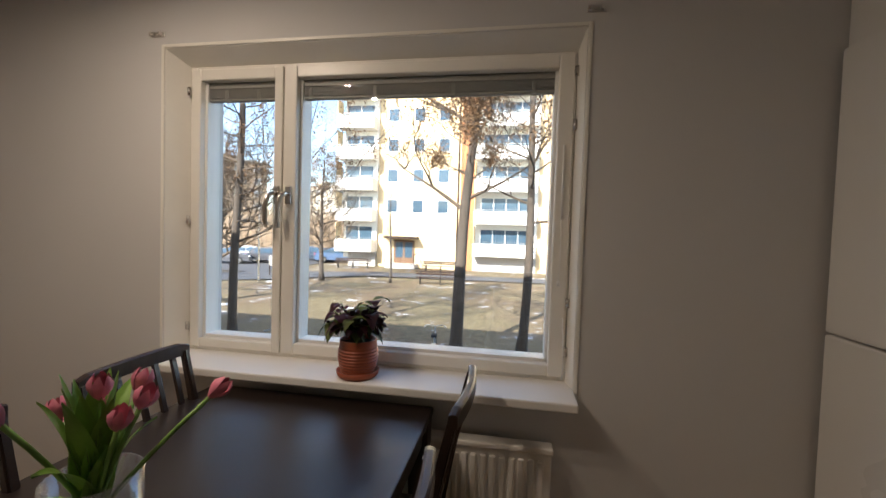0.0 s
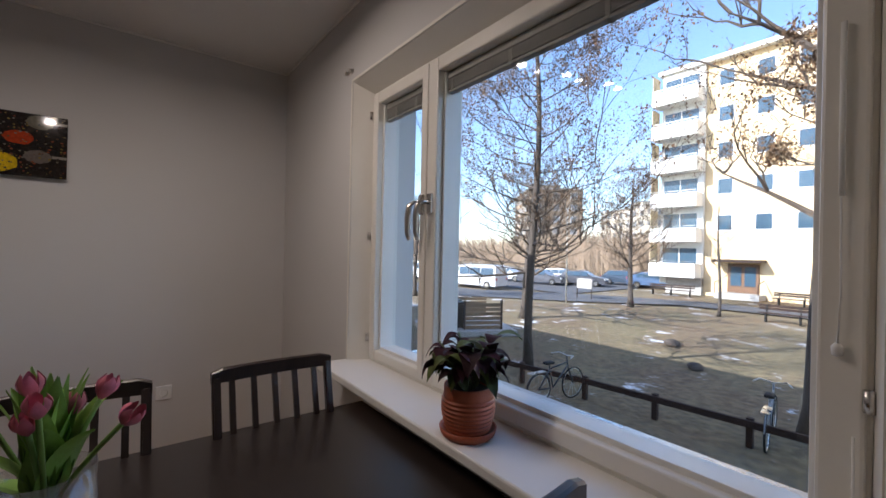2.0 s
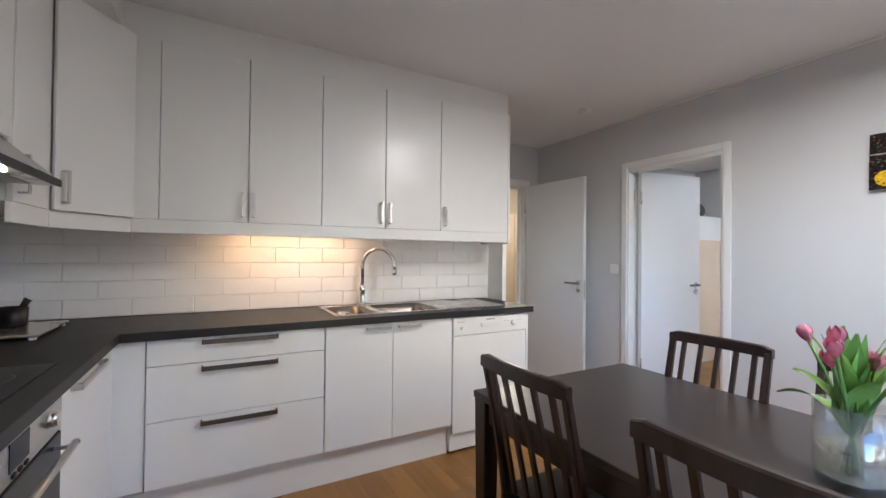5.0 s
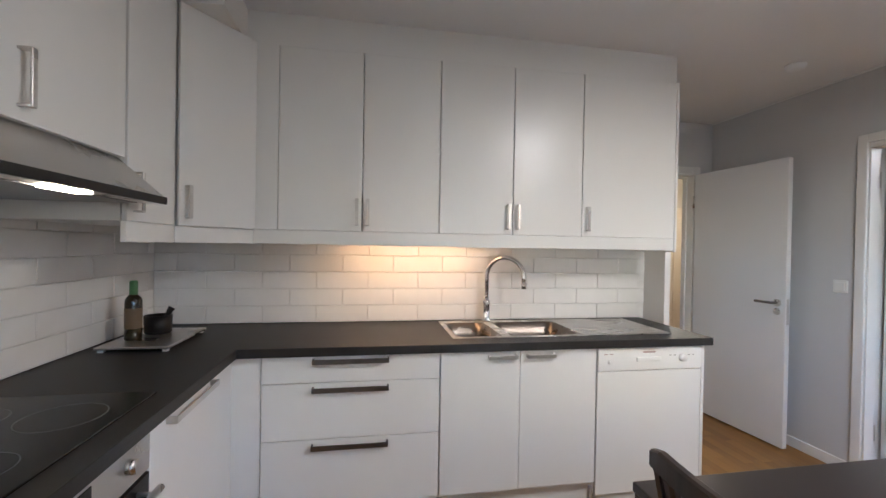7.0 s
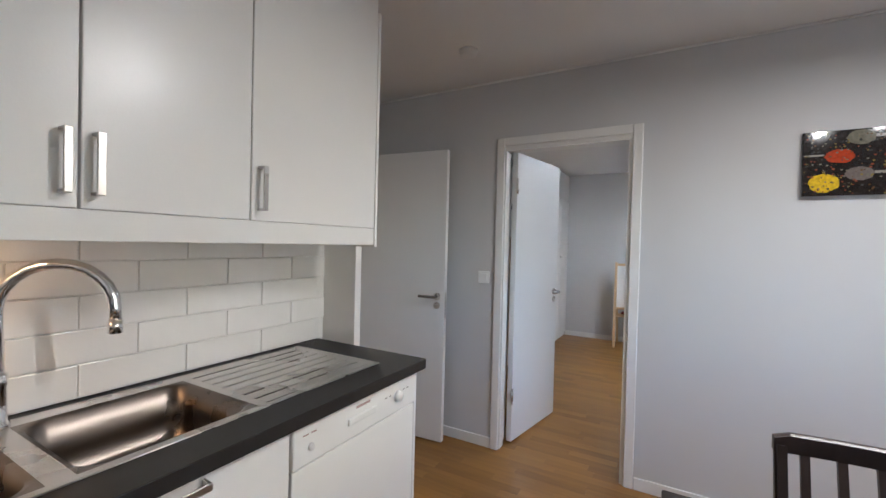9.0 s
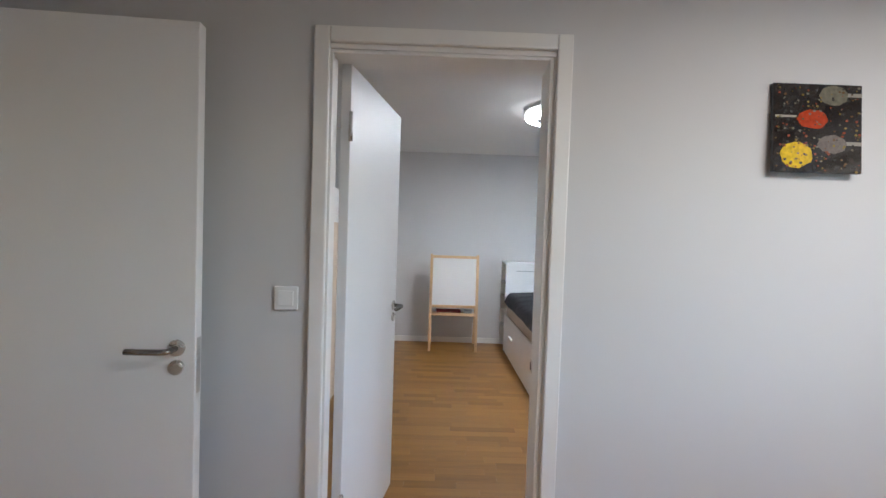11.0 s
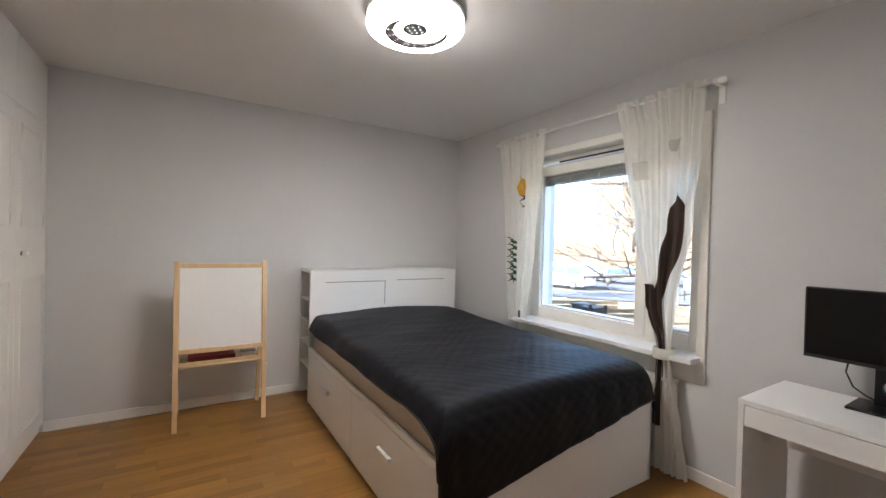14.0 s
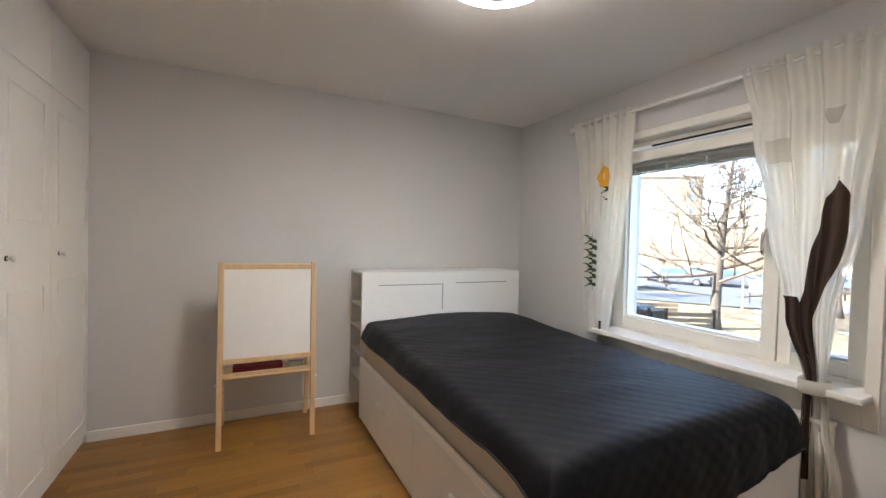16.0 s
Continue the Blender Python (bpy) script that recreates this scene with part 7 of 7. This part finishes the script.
def car(x, y, rz, colour, label, van=False, cat="car"):
    c = thing(cat, (x, y, G + 0.06), label, cat, "parked cars", "", rz)
    pm = material("car_paint", colour, 0.25, 0.0, vary=0.05, coat=0.6, bump=0)
    L, W = (5.2, 1.95) if van else (4.4, 1.78)
    prof = [(-L / 2, 0.25), (-L / 2, 0.95), (-L / 2 + 0.1, 1.85), (-L / 2 + 0.4, 1.95), (L / 2 - 1.7, 1.95), (L / 2 - 0.95, 1.15), (L / 2 - 0.1, 0.95), (L / 2, 0.6), (L / 2, 0.25)] if van else \
        [(-L / 2, 0.28), (-L / 2 + 0.02, 0.85), (-L / 2 + 0.25, 0.95), (-L / 2 + 0.75, 1.40), (-0.2, 1.45), (0.35, 1.38), (1.05, 0.95), (L / 2 - 0.15, 0.78), (L / 2, 0.55), (L / 2, 0.28)]
    bm = bmesh.new()
    rows = []
    for s, k in ((-1, 0.9), (-1, 1.0), (1, 1.0), (1, 0.9)):
        rows.append([(px, s * W / 2 * (1.0 if pz < 0.97 else 0.86) * (1 if abs(k) == 1 else 0.97), pz * (1 if k == 1 else 0.985)) for px, pz in prof])
    vs = [[bm.verts.new(p) for p in r] for r in rows]
    for a, b in zip(vs, vs[1:]):
        for k in range(len(a)):
            q = (k + 1) % len(a)
            bm.faces.new((a[k], a[q], b[q], b[k]))
    bm.faces.new(vs[0]), bm.faces.new(vs[-1][::-1])
    part("body", bm, pm, c)
    for s in (-1, 1):
        wz0, wz1 = (1.15, 1.72) if van else (0.98, 1.34)
        if van:
            wins = ((L / 2 - 2.45, L / 2 - 1.45), (L / 2 - 3.6, L / 2 - 2.55), (-L / 2 + 0.3, L / 2 - 3.7))
        else:
            wins = ((0.02, 0.62), (-0.85, -0.06), (-1.4, -0.92))
        for a, b in wins:
            bm = cube(a, b, s * W / 2 * 0.875 - 0.012, s * W / 2 * 0.875 + 0.012, wz0, wz1)
            for v in bm.verts:
                v.co.y = s * (W / 2 * (0.985 - 0.12 * (v.co.z - wz0) / (wz1 - wz0) * (1 if not van else 0.95)) - (0.02 if abs(v.co.y) < W / 2 * 0.875 else -0.003))
            part("window", bm, O["pane"], c, "dark side window")
        for px in (-L / 2 + 0.85, L / 2 - 0.85):
            w = part("wheel", tube(bmesh.new(), [(px, s * (W / 2 - 0.2), 0.31), (px, s * (W / 2 + 0.01), 0.31)], 0.31, 20), O["tyre"], c, "black tyre")
            part("rim", tube(bmesh.new(), [(px, s * (W / 2 + 0.005), 0.31), (px, s * (W / 2 + 0.02), 0.31)], 0.19, 16), STEEL, w, "grey rim")
        part("headlight", cube(L / 2 - 0.16, L / 2 + 0.004, s * W / 2 * 0.72 - 0.16, s * W / 2 * 0.72 + 0.16, 0.60, 0.74, 0.02), WHITEP, c, "clear headlight")
        part("tail_light", cube(-L / 2 - 0.006, -L / 2 + 0.06, s * W / 2 * 0.8 - 0.12, s * W / 2 * 0.8 + 0.12, 0.72, 0.92, 0.01), material("red_lamp", (0.4, 0.02, 0.02), 0.3), c, "red tail light")


car(-23.6, 23.4, 192, (0.62, 0.63, 0.64), "white van parked beside the road", True, "van")
car(-32.5, 24.6, 188, (0.70, 0.70, 0.70), "white van parked in the car park", True, "van")
car(-28.6, 24.6, 190, (0.55, 0.40, 0.03), "yellow car parked in the car park")
car(-23.0, 31.5, 20, (0.10, 0.10, 0.11), "dark grey car standing in the car park")
car(-23.5, 35.5, 15, (0.65, 0.65, 0.66), "white car standing in the car park")
car(-20.0, 34.0, 20, (0.07, 0.07, 0.08), "black car standing in the car park")
car(-18.5, 39.0, 20, (0.05, 0.07, 0.10), "dark blue car standing in the car park")
car(-15.4, 38.2, 30, (0.10, 0.16, 0.28), "blue parked car beside the house")
car(-27.5, 31.5, 14, (0.55, 0.56, 0.57), "silver car standing in the car park")
car(-33.0, 30.0, 14, (0.60, 0.60, 0.61), "white car standing in the car park")
car(-37.0, 25.0, 10, (0.12, 0.12, 0.13), "dark car standing in the car park")
car(-41.5, 27.0, 10, (0.5, 0.5, 0.5), "silver car standing in the car park")


def apartment_house():
    h = thing("apartment_house", (0, 0, G), "six-storey yellow and white apartment house with balconies", "apartment house")
    y0, y1, top = 36.0, 48.0, 18.6
    part("wall", cube(-13.2, 16, y0, y1, 0.0, top), O["yellow"], h, "sunlit yellow wall")
    part("wall_panel", cube(-2.35, -1.05, y0 - 0.25, y0 - 0.001, 0, top), O["orange"], h, "orange brick pier")
    part("wall_panel", cube(-13.6, -10.3, y0 - 0.3, y0 - 0.001, 0.8, top), O["white"], h, "white wall behind the balconies")
    part("wall_panel", cube(-1.05, 4.6, y0 - 0.3, y0 - 0.001, 0.8, top), O["white"], h, "white wall behind the balconies")
    part("plinth", cube(-13.0, -10.3, y0 - 0.5, y0 - 0.01, 0, 1.3), O["concrete"], h, "concrete base")
    part("plinth", cube(-1.05, 4.6, y0 - 0.5, y0 - 0.01, 0, 1.3), O["concrete"], h, "concrete base")
    part("roof", cube(-13.9, 16.3, y0 - 0.6, y1 + 0.3, top, top + 0.35, 0.03), O["white"], h, "flat roof edge")
    for x0, x1 in ((-13.9, -10.35), (-0.95, 4.4)):
        for k in range(6):
            z = 1.6 + k * 2.85
            b = part("balcony", cube(x0, x1, y0 - 1.6, y0 - 0.31, z - 0.18, z), O["white"], h, "white balcony slab")
            part("balcony_front", cube(x0, x1, y0 - 1.66, y0 - 1.6, z - 0.18, z + 0.95), O["white"], b, "white balcony front")
            part("balcony_side", cube(x0, x0 + 0.06, y0 - 1.6, y0 - 0.31, z, z + 0.95), O["white"], b)
            part("balcony_side", cube(x1 - 0.06, x1, y0 - 1.6, y0 - 0.31, z, z + 0.95), O["white"], b)
            part("balcony_rail", cube(x0, x1, y0 - 1.68, y0 - 1.62, z + 1.08, z + 1.12), STEEL, b)
            part("balcony_screen", cube(x0 + 0.02, x0 + 0.06, y0 - 1.58, y0 - 0.31, z + 0.95, z + 2.5), O["yellow"], b, "yellowish side screen")
            wn_ = part("window", cube(x0 + 0.5, x1 - 0.3, y0 - 0.36, y0 - 0.295, z + 0.75, z + 2.25), O["white"], h, "white framed balcony window")
            nn = 2 if x1 - x0 < 4 else 4
            for q in range(nn):
                a = x0 + 0.56 + q * (x1 - x0 - 0.86) / nn
                part("pane", cube(a, a + (x1 - x0 - 0.86) / nn - 0.08, y0 - 0.372, y0 - 0.36, z + 0.82, z + 2.18), O["pane"], wn_, "blue reflecting pane")
    part("basement_shade", cube(-13.9, -10.35, y0 - 1.55, y0 - 0.5, 1.35, 1.40), O["concrete"], h)
    for k in range(5):
        for x in (-8.9, -6.4, -4.0, 6.2, 8.6, 11.0):
            z = 5.2 + k * 2.85
            w = part("window", cube(x - 0.55, x + 0.55, y0 - 0.05, y0 + 0.01, z - 0.02, z + 1.25), O["white"], h, "white framed window")
            part("pane", cube(x - 0.48, x + 0.48, y0 - 0.062, y0 - 0.05, z + 0.05, z + 1.18), O["pane"], w, "blue reflecting pane")
    d = part("entrance_canopy", cube(-9.3, -6.2, y0 - 1.3, y0, 2.75, 2.95), O["brown"], h, "dark flat canopy")
    part("entrance_door", cube(-8.6, -6.6, y0 - 0.10, y0 - 0.002, 0.45, 2.6), material("brown_entrance", (0.16, 0.085, 0.045), 0.5, vary=0.2), h, "brown glazed entrance doors")
    for x in (-8.4, -7.5):
        part("pane", cube(x, x + 0.7, y0 - 0.12, y0 - 0.10, 0.95, 2.4), O["pane"], d, "dark pane")
    part("entrance_step", cube(-9.0, -6.2, y0 - 1.6, y0 - 0.01, 0, 0.42, 0.02), O["concrete"], h, "concrete steps")
    for x in (-9.0, -6.3):
        part("stair_rail", tube(bmesh.new(), [(x, y0 - 1.5, 0.1), (x, y0 - 1.5, 1.2), (x, y0 - 0.1, 1.45)], 0.03, 8), O["brown"], h, "dark stair rail", True)
    part("drain_pipe", tube(bmesh.new(), [(-2.6, y0 - 0.1, 0.0), (-2.6, y0 - 0.1, top)], 0.06, 8), O["brown"], h, "", True)


apartment_house()


def tree_line():
    """Far bare woods: many thin upright stems and twigs in one sheet of stuff."""
    rnd = random.Random(77)
    verts, faces = [], []
    for _ in range(7500):
        u = rnd.random()
        x = -190 + 225 * u
        y = 62 + 45 * rnd.random() + 10 * math.sin(x * 0.06)
        h = rnd.uniform(4, 9.0) * (0.85 + 0.15 * math.sin(x * 0.21) * math.sin(x * 0.047))
        for k in range(9):
            z0 = h * rnd.uniform(0.0, 0.7)
            ang = rnd.uniform(-0.9, 0.9) if k else rnd.uniform(-0.08, 0.08)
            ln = h * (1 if k == 0 else rnd.uniform(0.2, 0.45))
            if k == 0:
                z0 = 0
            w = 0.10 if k == 0 else 0.045
            dx, dz = math.sin(ang) * ln, math.cos(ang) * ln
            i = len(verts)
            verts += [(x - w, y, G + z0), (x + w, y + w, G + z0), (x + dx + 0.01, y, G + z0 + dz), (x + dx - 0.01, y, G + z0 + dz)]
            faces.append((i, i + 1, i + 2, i + 3))
    me = bpy.data.meshes.new("far_woods")
    me.from_pydata(verts, [], faces)
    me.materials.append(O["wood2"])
    tagged(new("far_woods", me), "brown bare woods far beyond the car park", "woods", "", "stuff")


tree_line()


def tower_block(x, y, rz, width, depth, floors, wall, label):
    """A distant block with a grid of windows on the two faces towards the flat."""
    h = thing("apartment_block", (x, y, G), label, "apartment house", "", "", rz)
    top = floors * 2.9 + 1.2
    part("wall", cube(-width / 2, width / 2, 0, depth, 0, top), wall, h, "brick wall")
    part("roof", cube(-width / 2 - 0.3, width / 2 + 0.3, -0.3, depth + 0.3, top, top + 0.4, 0.05), O["concrete"], h, "flat roof edge")
    part("roof_hut", cube(-2.2, 2.2, depth * 0.35, depth * 0.75, top + 0.4, top + 2.4), wall, h, "lift hut on the roof")
    n, k = int(width / 3.1), int(depth / 3.6)
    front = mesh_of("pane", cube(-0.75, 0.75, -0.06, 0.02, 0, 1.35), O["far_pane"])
    frame_ = mesh_of("window", cube(-0.85, 0.85, -0.04, 0.02, -0.1, 1.45), O["white"])
    for f in range(floors):
        z = 1.9 + f * 2.9
        spots = [(-width / 2 + (q + 0.5) * width / n, 0.0, 0.0) for q in range(n)] + [(width / 2, (q + 0.5) * depth / k, 90.0) for q in range(k)]
        for px, py, turn in spots:
            w = new("window", frame_)
            w.parent = h
            w.matrix_basis = pose(px, py, z, 0, 0, turn)
            g = new("pane", front)
            g.parent = w


tower_block(-72.0, 84.0, -38.0, 21.0, 13.0, 6, material("far_brown_brick", (0.34, 0.25, 0.17), 0.9, vary=0.12, scale=0.6, fine=6), "brown brick apartment block beyond the woods")
tower_block(-58.0, 112.0, -30.0, 26.0, 12.0, 5, material("far_pale_render", (0.62, 0.54, 0.42), 0.9, vary=0.08, scale=0.6, fine=6), "pale rendered apartment block far beyond the car park")


def bins():
    e = thing("bin_enclosure", (-9.6, 9.95, G), "wooden slatted bin enclosure on a concrete slab", "bin enclosure", "", "", 62)
    part("slab", cube(-1.85, 1.8, -1.3, 1.3, 0.02, 0.24, 0.02), O["concrete"], e, "pale concrete slab")
    for k in range(6):
        z = 0.26 + k * 0.17
        part("slat", cube(-0.2, 1.2, -1.0, -0.97, z, z + 0.13), O["wood"], e)
        part("slat", cube(-1.7, -0.8, -1.0, -0.97, z, z + 0.13), O["brown"], e)
        part("slat", cube(-1.7, 1.2, 0.97, 1.0, z, z + 0.13), O["wood"], e)
    for x in (-1.75, -0.78, -0.25, 1.2):
        part("post", cube(x, x + 0.08, -1.0, -0.93, 0.24, 1.35), O["brown"], e)
    for x, y, col, lab in ((-9.3, 9.2, (0.012, 0.014, 0.014), "black wheeled rubbish bin"), (-10.0, 9.6, (0.02, 0.022, 0.022), "black wheeled rubbish bin")):
        b = thing("rubbish_bin", (x, y, G + 0.24), lab, "rubbish bin", "rubbish bins")
        pm = material("bin_plastic", col, 0.5)
        bm = cube(-0.28, 0.28, -0.3, 0.3, 0.04, 0.95, 0.03)
        for v in bm.verts:
            k = 0.8 + 0.2 * v.co.z
            v.co.x *= k
            v.co.y *= k
        part("body", bm, pm, b)
        part("lid", cube(-0.31, 0.31, -0.34, 0.32, 0.95, 1.02, 0.02), pm, b)
        for s in (-1, 1):
            part("wheel", tube(bmesh.new(), [(s * 0.2, 0.26, 0.09), (s * 0.28, 0.26, 0.09)], 0.09, 14), O["tyre"], b)
    g = thing("green_crate", (-7.3, 7.0, G + 0.06), "green plastic crate on the lawn", "crate")
    gm = material("green_plastic", (0.03, 0.16, 0.07), 0.5)
    part("floor_plate", cube(-0.3, 0.3, -0.2, 0.2, 0, 0.03), gm, g)
    for bb in ((-0.3, 0.3, -0.2, -0.18), (-0.3, 0.3, 0.18, 0.2), (-0.3, -0.28, -0.18, 0.18), (0.28, 0.3, -0.18, 0.18)):
        part("side", cube(*bb, 0.03, 0.3), gm, g)
    s = thing("notice_board", (-13.5, 24.3, G), "dark notice board on two posts by the path", "sign")
    for x in (-0.55, 0.55):
        part("post", tube(bmesh.new(), [(x, 0, 0), (x, 0, 1.5)], 0.035, 8), O["brown"], s)
    part("board", cube(-0.6, 0.6, -0.03, 0.03, 0.75, 1.45, 0.01), O["concrete"], s)
    l = thing("street_lamp", (-13.0, 21.5, G), "tall thin grey street lamp", "street lamp")
    part("pole", tube(bmesh.new(), [(0, 0, 0), (0, 0, 6.0)], [0.06, 0.035], 10), STEEL, l)
    part("lamp_head", cube(-0.1, 0.35, -0.09, 0.09, 5.95, 6.1, 0.03), STEEL, l)
    for x, y, rz in ((-11.5, 33.0, 10), (-3.6, 33.5, 0), (-2.0, 24.3, 4)):
        b = thing("bench", (x, y, G + 0.02), "brown wooden bench on metal legs", "bench", "benches", "", rz)
        for k in range(3):
            part("seat_slat", cube(-1.6, 1.6, -0.2 + k * 0.14, -0.08 + k * 0.14, 0.42, 0.46), O["brown"], b)
        for k in range(2):
            part("back_slat", cube(-1.6, 1.6, 0.2, 0.23, 0.58 + k * 0.15, 0.70 + k * 0.15), O["brown"], b)
        for s_ in (-1.3, 0, 1.3):
            part("leg", cube(s_ - 0.03, s_ + 0.03, -0.18, 0.22, 0, 0.42), O["tyre"], b)
            part("back_support", cube(s_ - 0.03, s_ + 0.03, 0.17, 0.205, 0.40, 0.86), O["tyre"], b)
    for x, y, r in ((-1.9, 12.0, 0.22), (-3.6, 14.6, 0.28)):
        k = thing("boulder", (x, y, G + 0.02), "small dark boulder in the lawn", "boulder")
        bm = bmesh.new()
        bmesh.ops.create_icosphere(bm, subdivisions=2, radius=r)
        for v in bm.verts:
            v.co *= 1 + 0.3 * noise.noise(v.co * 5)
            v.co.z = max(-0.02, v.co.z * 0.6 + 0.05)
        part("rock", bm, O["bark"], k, "", True)


bins()


# ---- wall tiles ----
def tiled(name, origin, along, out, length, z0, z1, label, first=0.0):
    """Glazed brick-bond tiles on a grout bed; along and out are unit vectors."""
    tw, th, gap = 0.298, 0.0985, 0.0035
    along, out = Vector(along), Vector(out)
    wall_ob = thing(name, (0, 0, 0), label, "tiles", "", "structure")
    o = Vector(origin)
    m = Matrix((( along.x, out.x, 0, o.x), (along.y, out.y, 0, o.y), (0, 0, 1, 0), (0, 0, 0, 1)))
    bm = bmesh.new()
    box(bm, 0, length, 0.0, 0.005, z0, z1, 0, 1, m)
    part("grout", bm, GROUT, wall_ob, "grey grout")
    shared = {}
    row, z = 0, z0 + 0.002
    while z < z1 - 0.02:
        h = min(th, z1 - z)
        x = first - (tw / 2 if row % 2 else 0)
        while x < length:
            a, b = max(0.001, x), min(length - 0.001, x + tw - gap)
            if b - a > 0.01:
                key = (round(b - a, 4), round(h, 4))
                if key not in shared:
                    t = bmesh.new()
                    box(t, 0, b - a, 0.0, 0.011, 0, h - gap, 0.0025, 2)
                    shared[key] = mesh_of("tile", t, TILE)
                ob = new("tile", shared[key])
                ob.parent = wall_ob
                rot = m.to_3x3().to_4x4()
                ob.matrix_basis = Matrix.Translation(o + along * a + Vector((0, 0, z))) @ rot
            x += tw
        z += th
        row += 1


tiled("wall_tiles_sink", (1.172, YS, 0), (1, 0, 0), (0, 1, 0), XE - 1.172 - 0.012, 0.9325, 1.444, "white glazed brick-bond wall tiles behind the sink", 0.05)
tiled("wall_tiles_cooker", (XE, -0.66, 0), (0, -1, 0), (-1, 0, 0), 3.42 - 0.66 - 0.001, 0.9325, 1.51, "white glazed brick-bond wall tiles behind the cooker", 0.02)


# ---- parquet staves ----
def parquet():
    rnd = random.Random(4)
    w = 0.068
    shared = {}
    verts, faces = [], []
    count = 0
    root = bpy.data.objects["floor"]
    x = XB
    while x < XE:
        x1 = min(x + w, XE)
        y = -6.4 - rnd.uniform(0, 0.5)
        while y < -0.001:
            ln = rnd.choice((0.30, 0.36, 0.42, 0.48, 0.54))
            a, b = max(y, -6.4), min(y + ln, -0.001)
            y += ln
            if b - a < 0.02:
                continue
            inside = (x < -0.05 and b > YB) or (x > -0.15 and b > YS) or (-1.9 < x < 2.0 and a < YS + 0.1)
            if not inside:
                continue
            near = -3.95 < x < -0.9 and a > -3.42 and b < -1.45 and count < 300
            if near:
                key = round(b - a, 3)
                if key not in shared:
                    t = bmesh.new()
                    box(t, 0.0002, w - 0.0002, 0.0002, b - a - 0.0002, -0.007, 0.0)
                    bmesh.ops.bevel(t, geom=[e for e in t.edges if e.verts[0].co.z > -0.001 and e.verts[1].co.z > -0.001], offset=0.0003, segments=1, affect="EDGES")
                    shared[key] = mesh_of("stave", t, OAK)
                ob = new("stave", shared[key])
                ob.parent = root
                ob.matrix_basis = Matrix.Translation((x, a, 0))
                count += 1
            else:
                i = len(verts)
                verts += [(q, p, z) for z in (0, -0.007) for q, p in ((x + 0.0002, a + 0.0002), (x1 - 0.0002, a + 0.0002), (x1 - 0.0002, b - 0.0002), (x + 0.0002, b - 0.0002))]
                faces += [(i, i + 1, i + 2, i + 3), (i + 4, i + 5, i + 1, i), (i + 5, i + 6, i + 2, i + 1), (i + 6, i + 7, i + 3, i + 2), (i + 7, i + 4, i, i + 3)]
        x += w
    me = bpy.data.meshes.new("staves")
    me.from_pydata(verts, [], faces)
    me.materials.append(OAK)
    ob = new("staves", me)
    ob.parent = root
    tagged(ob, "oak parquet staves", "", "", "stuff")


parquet()
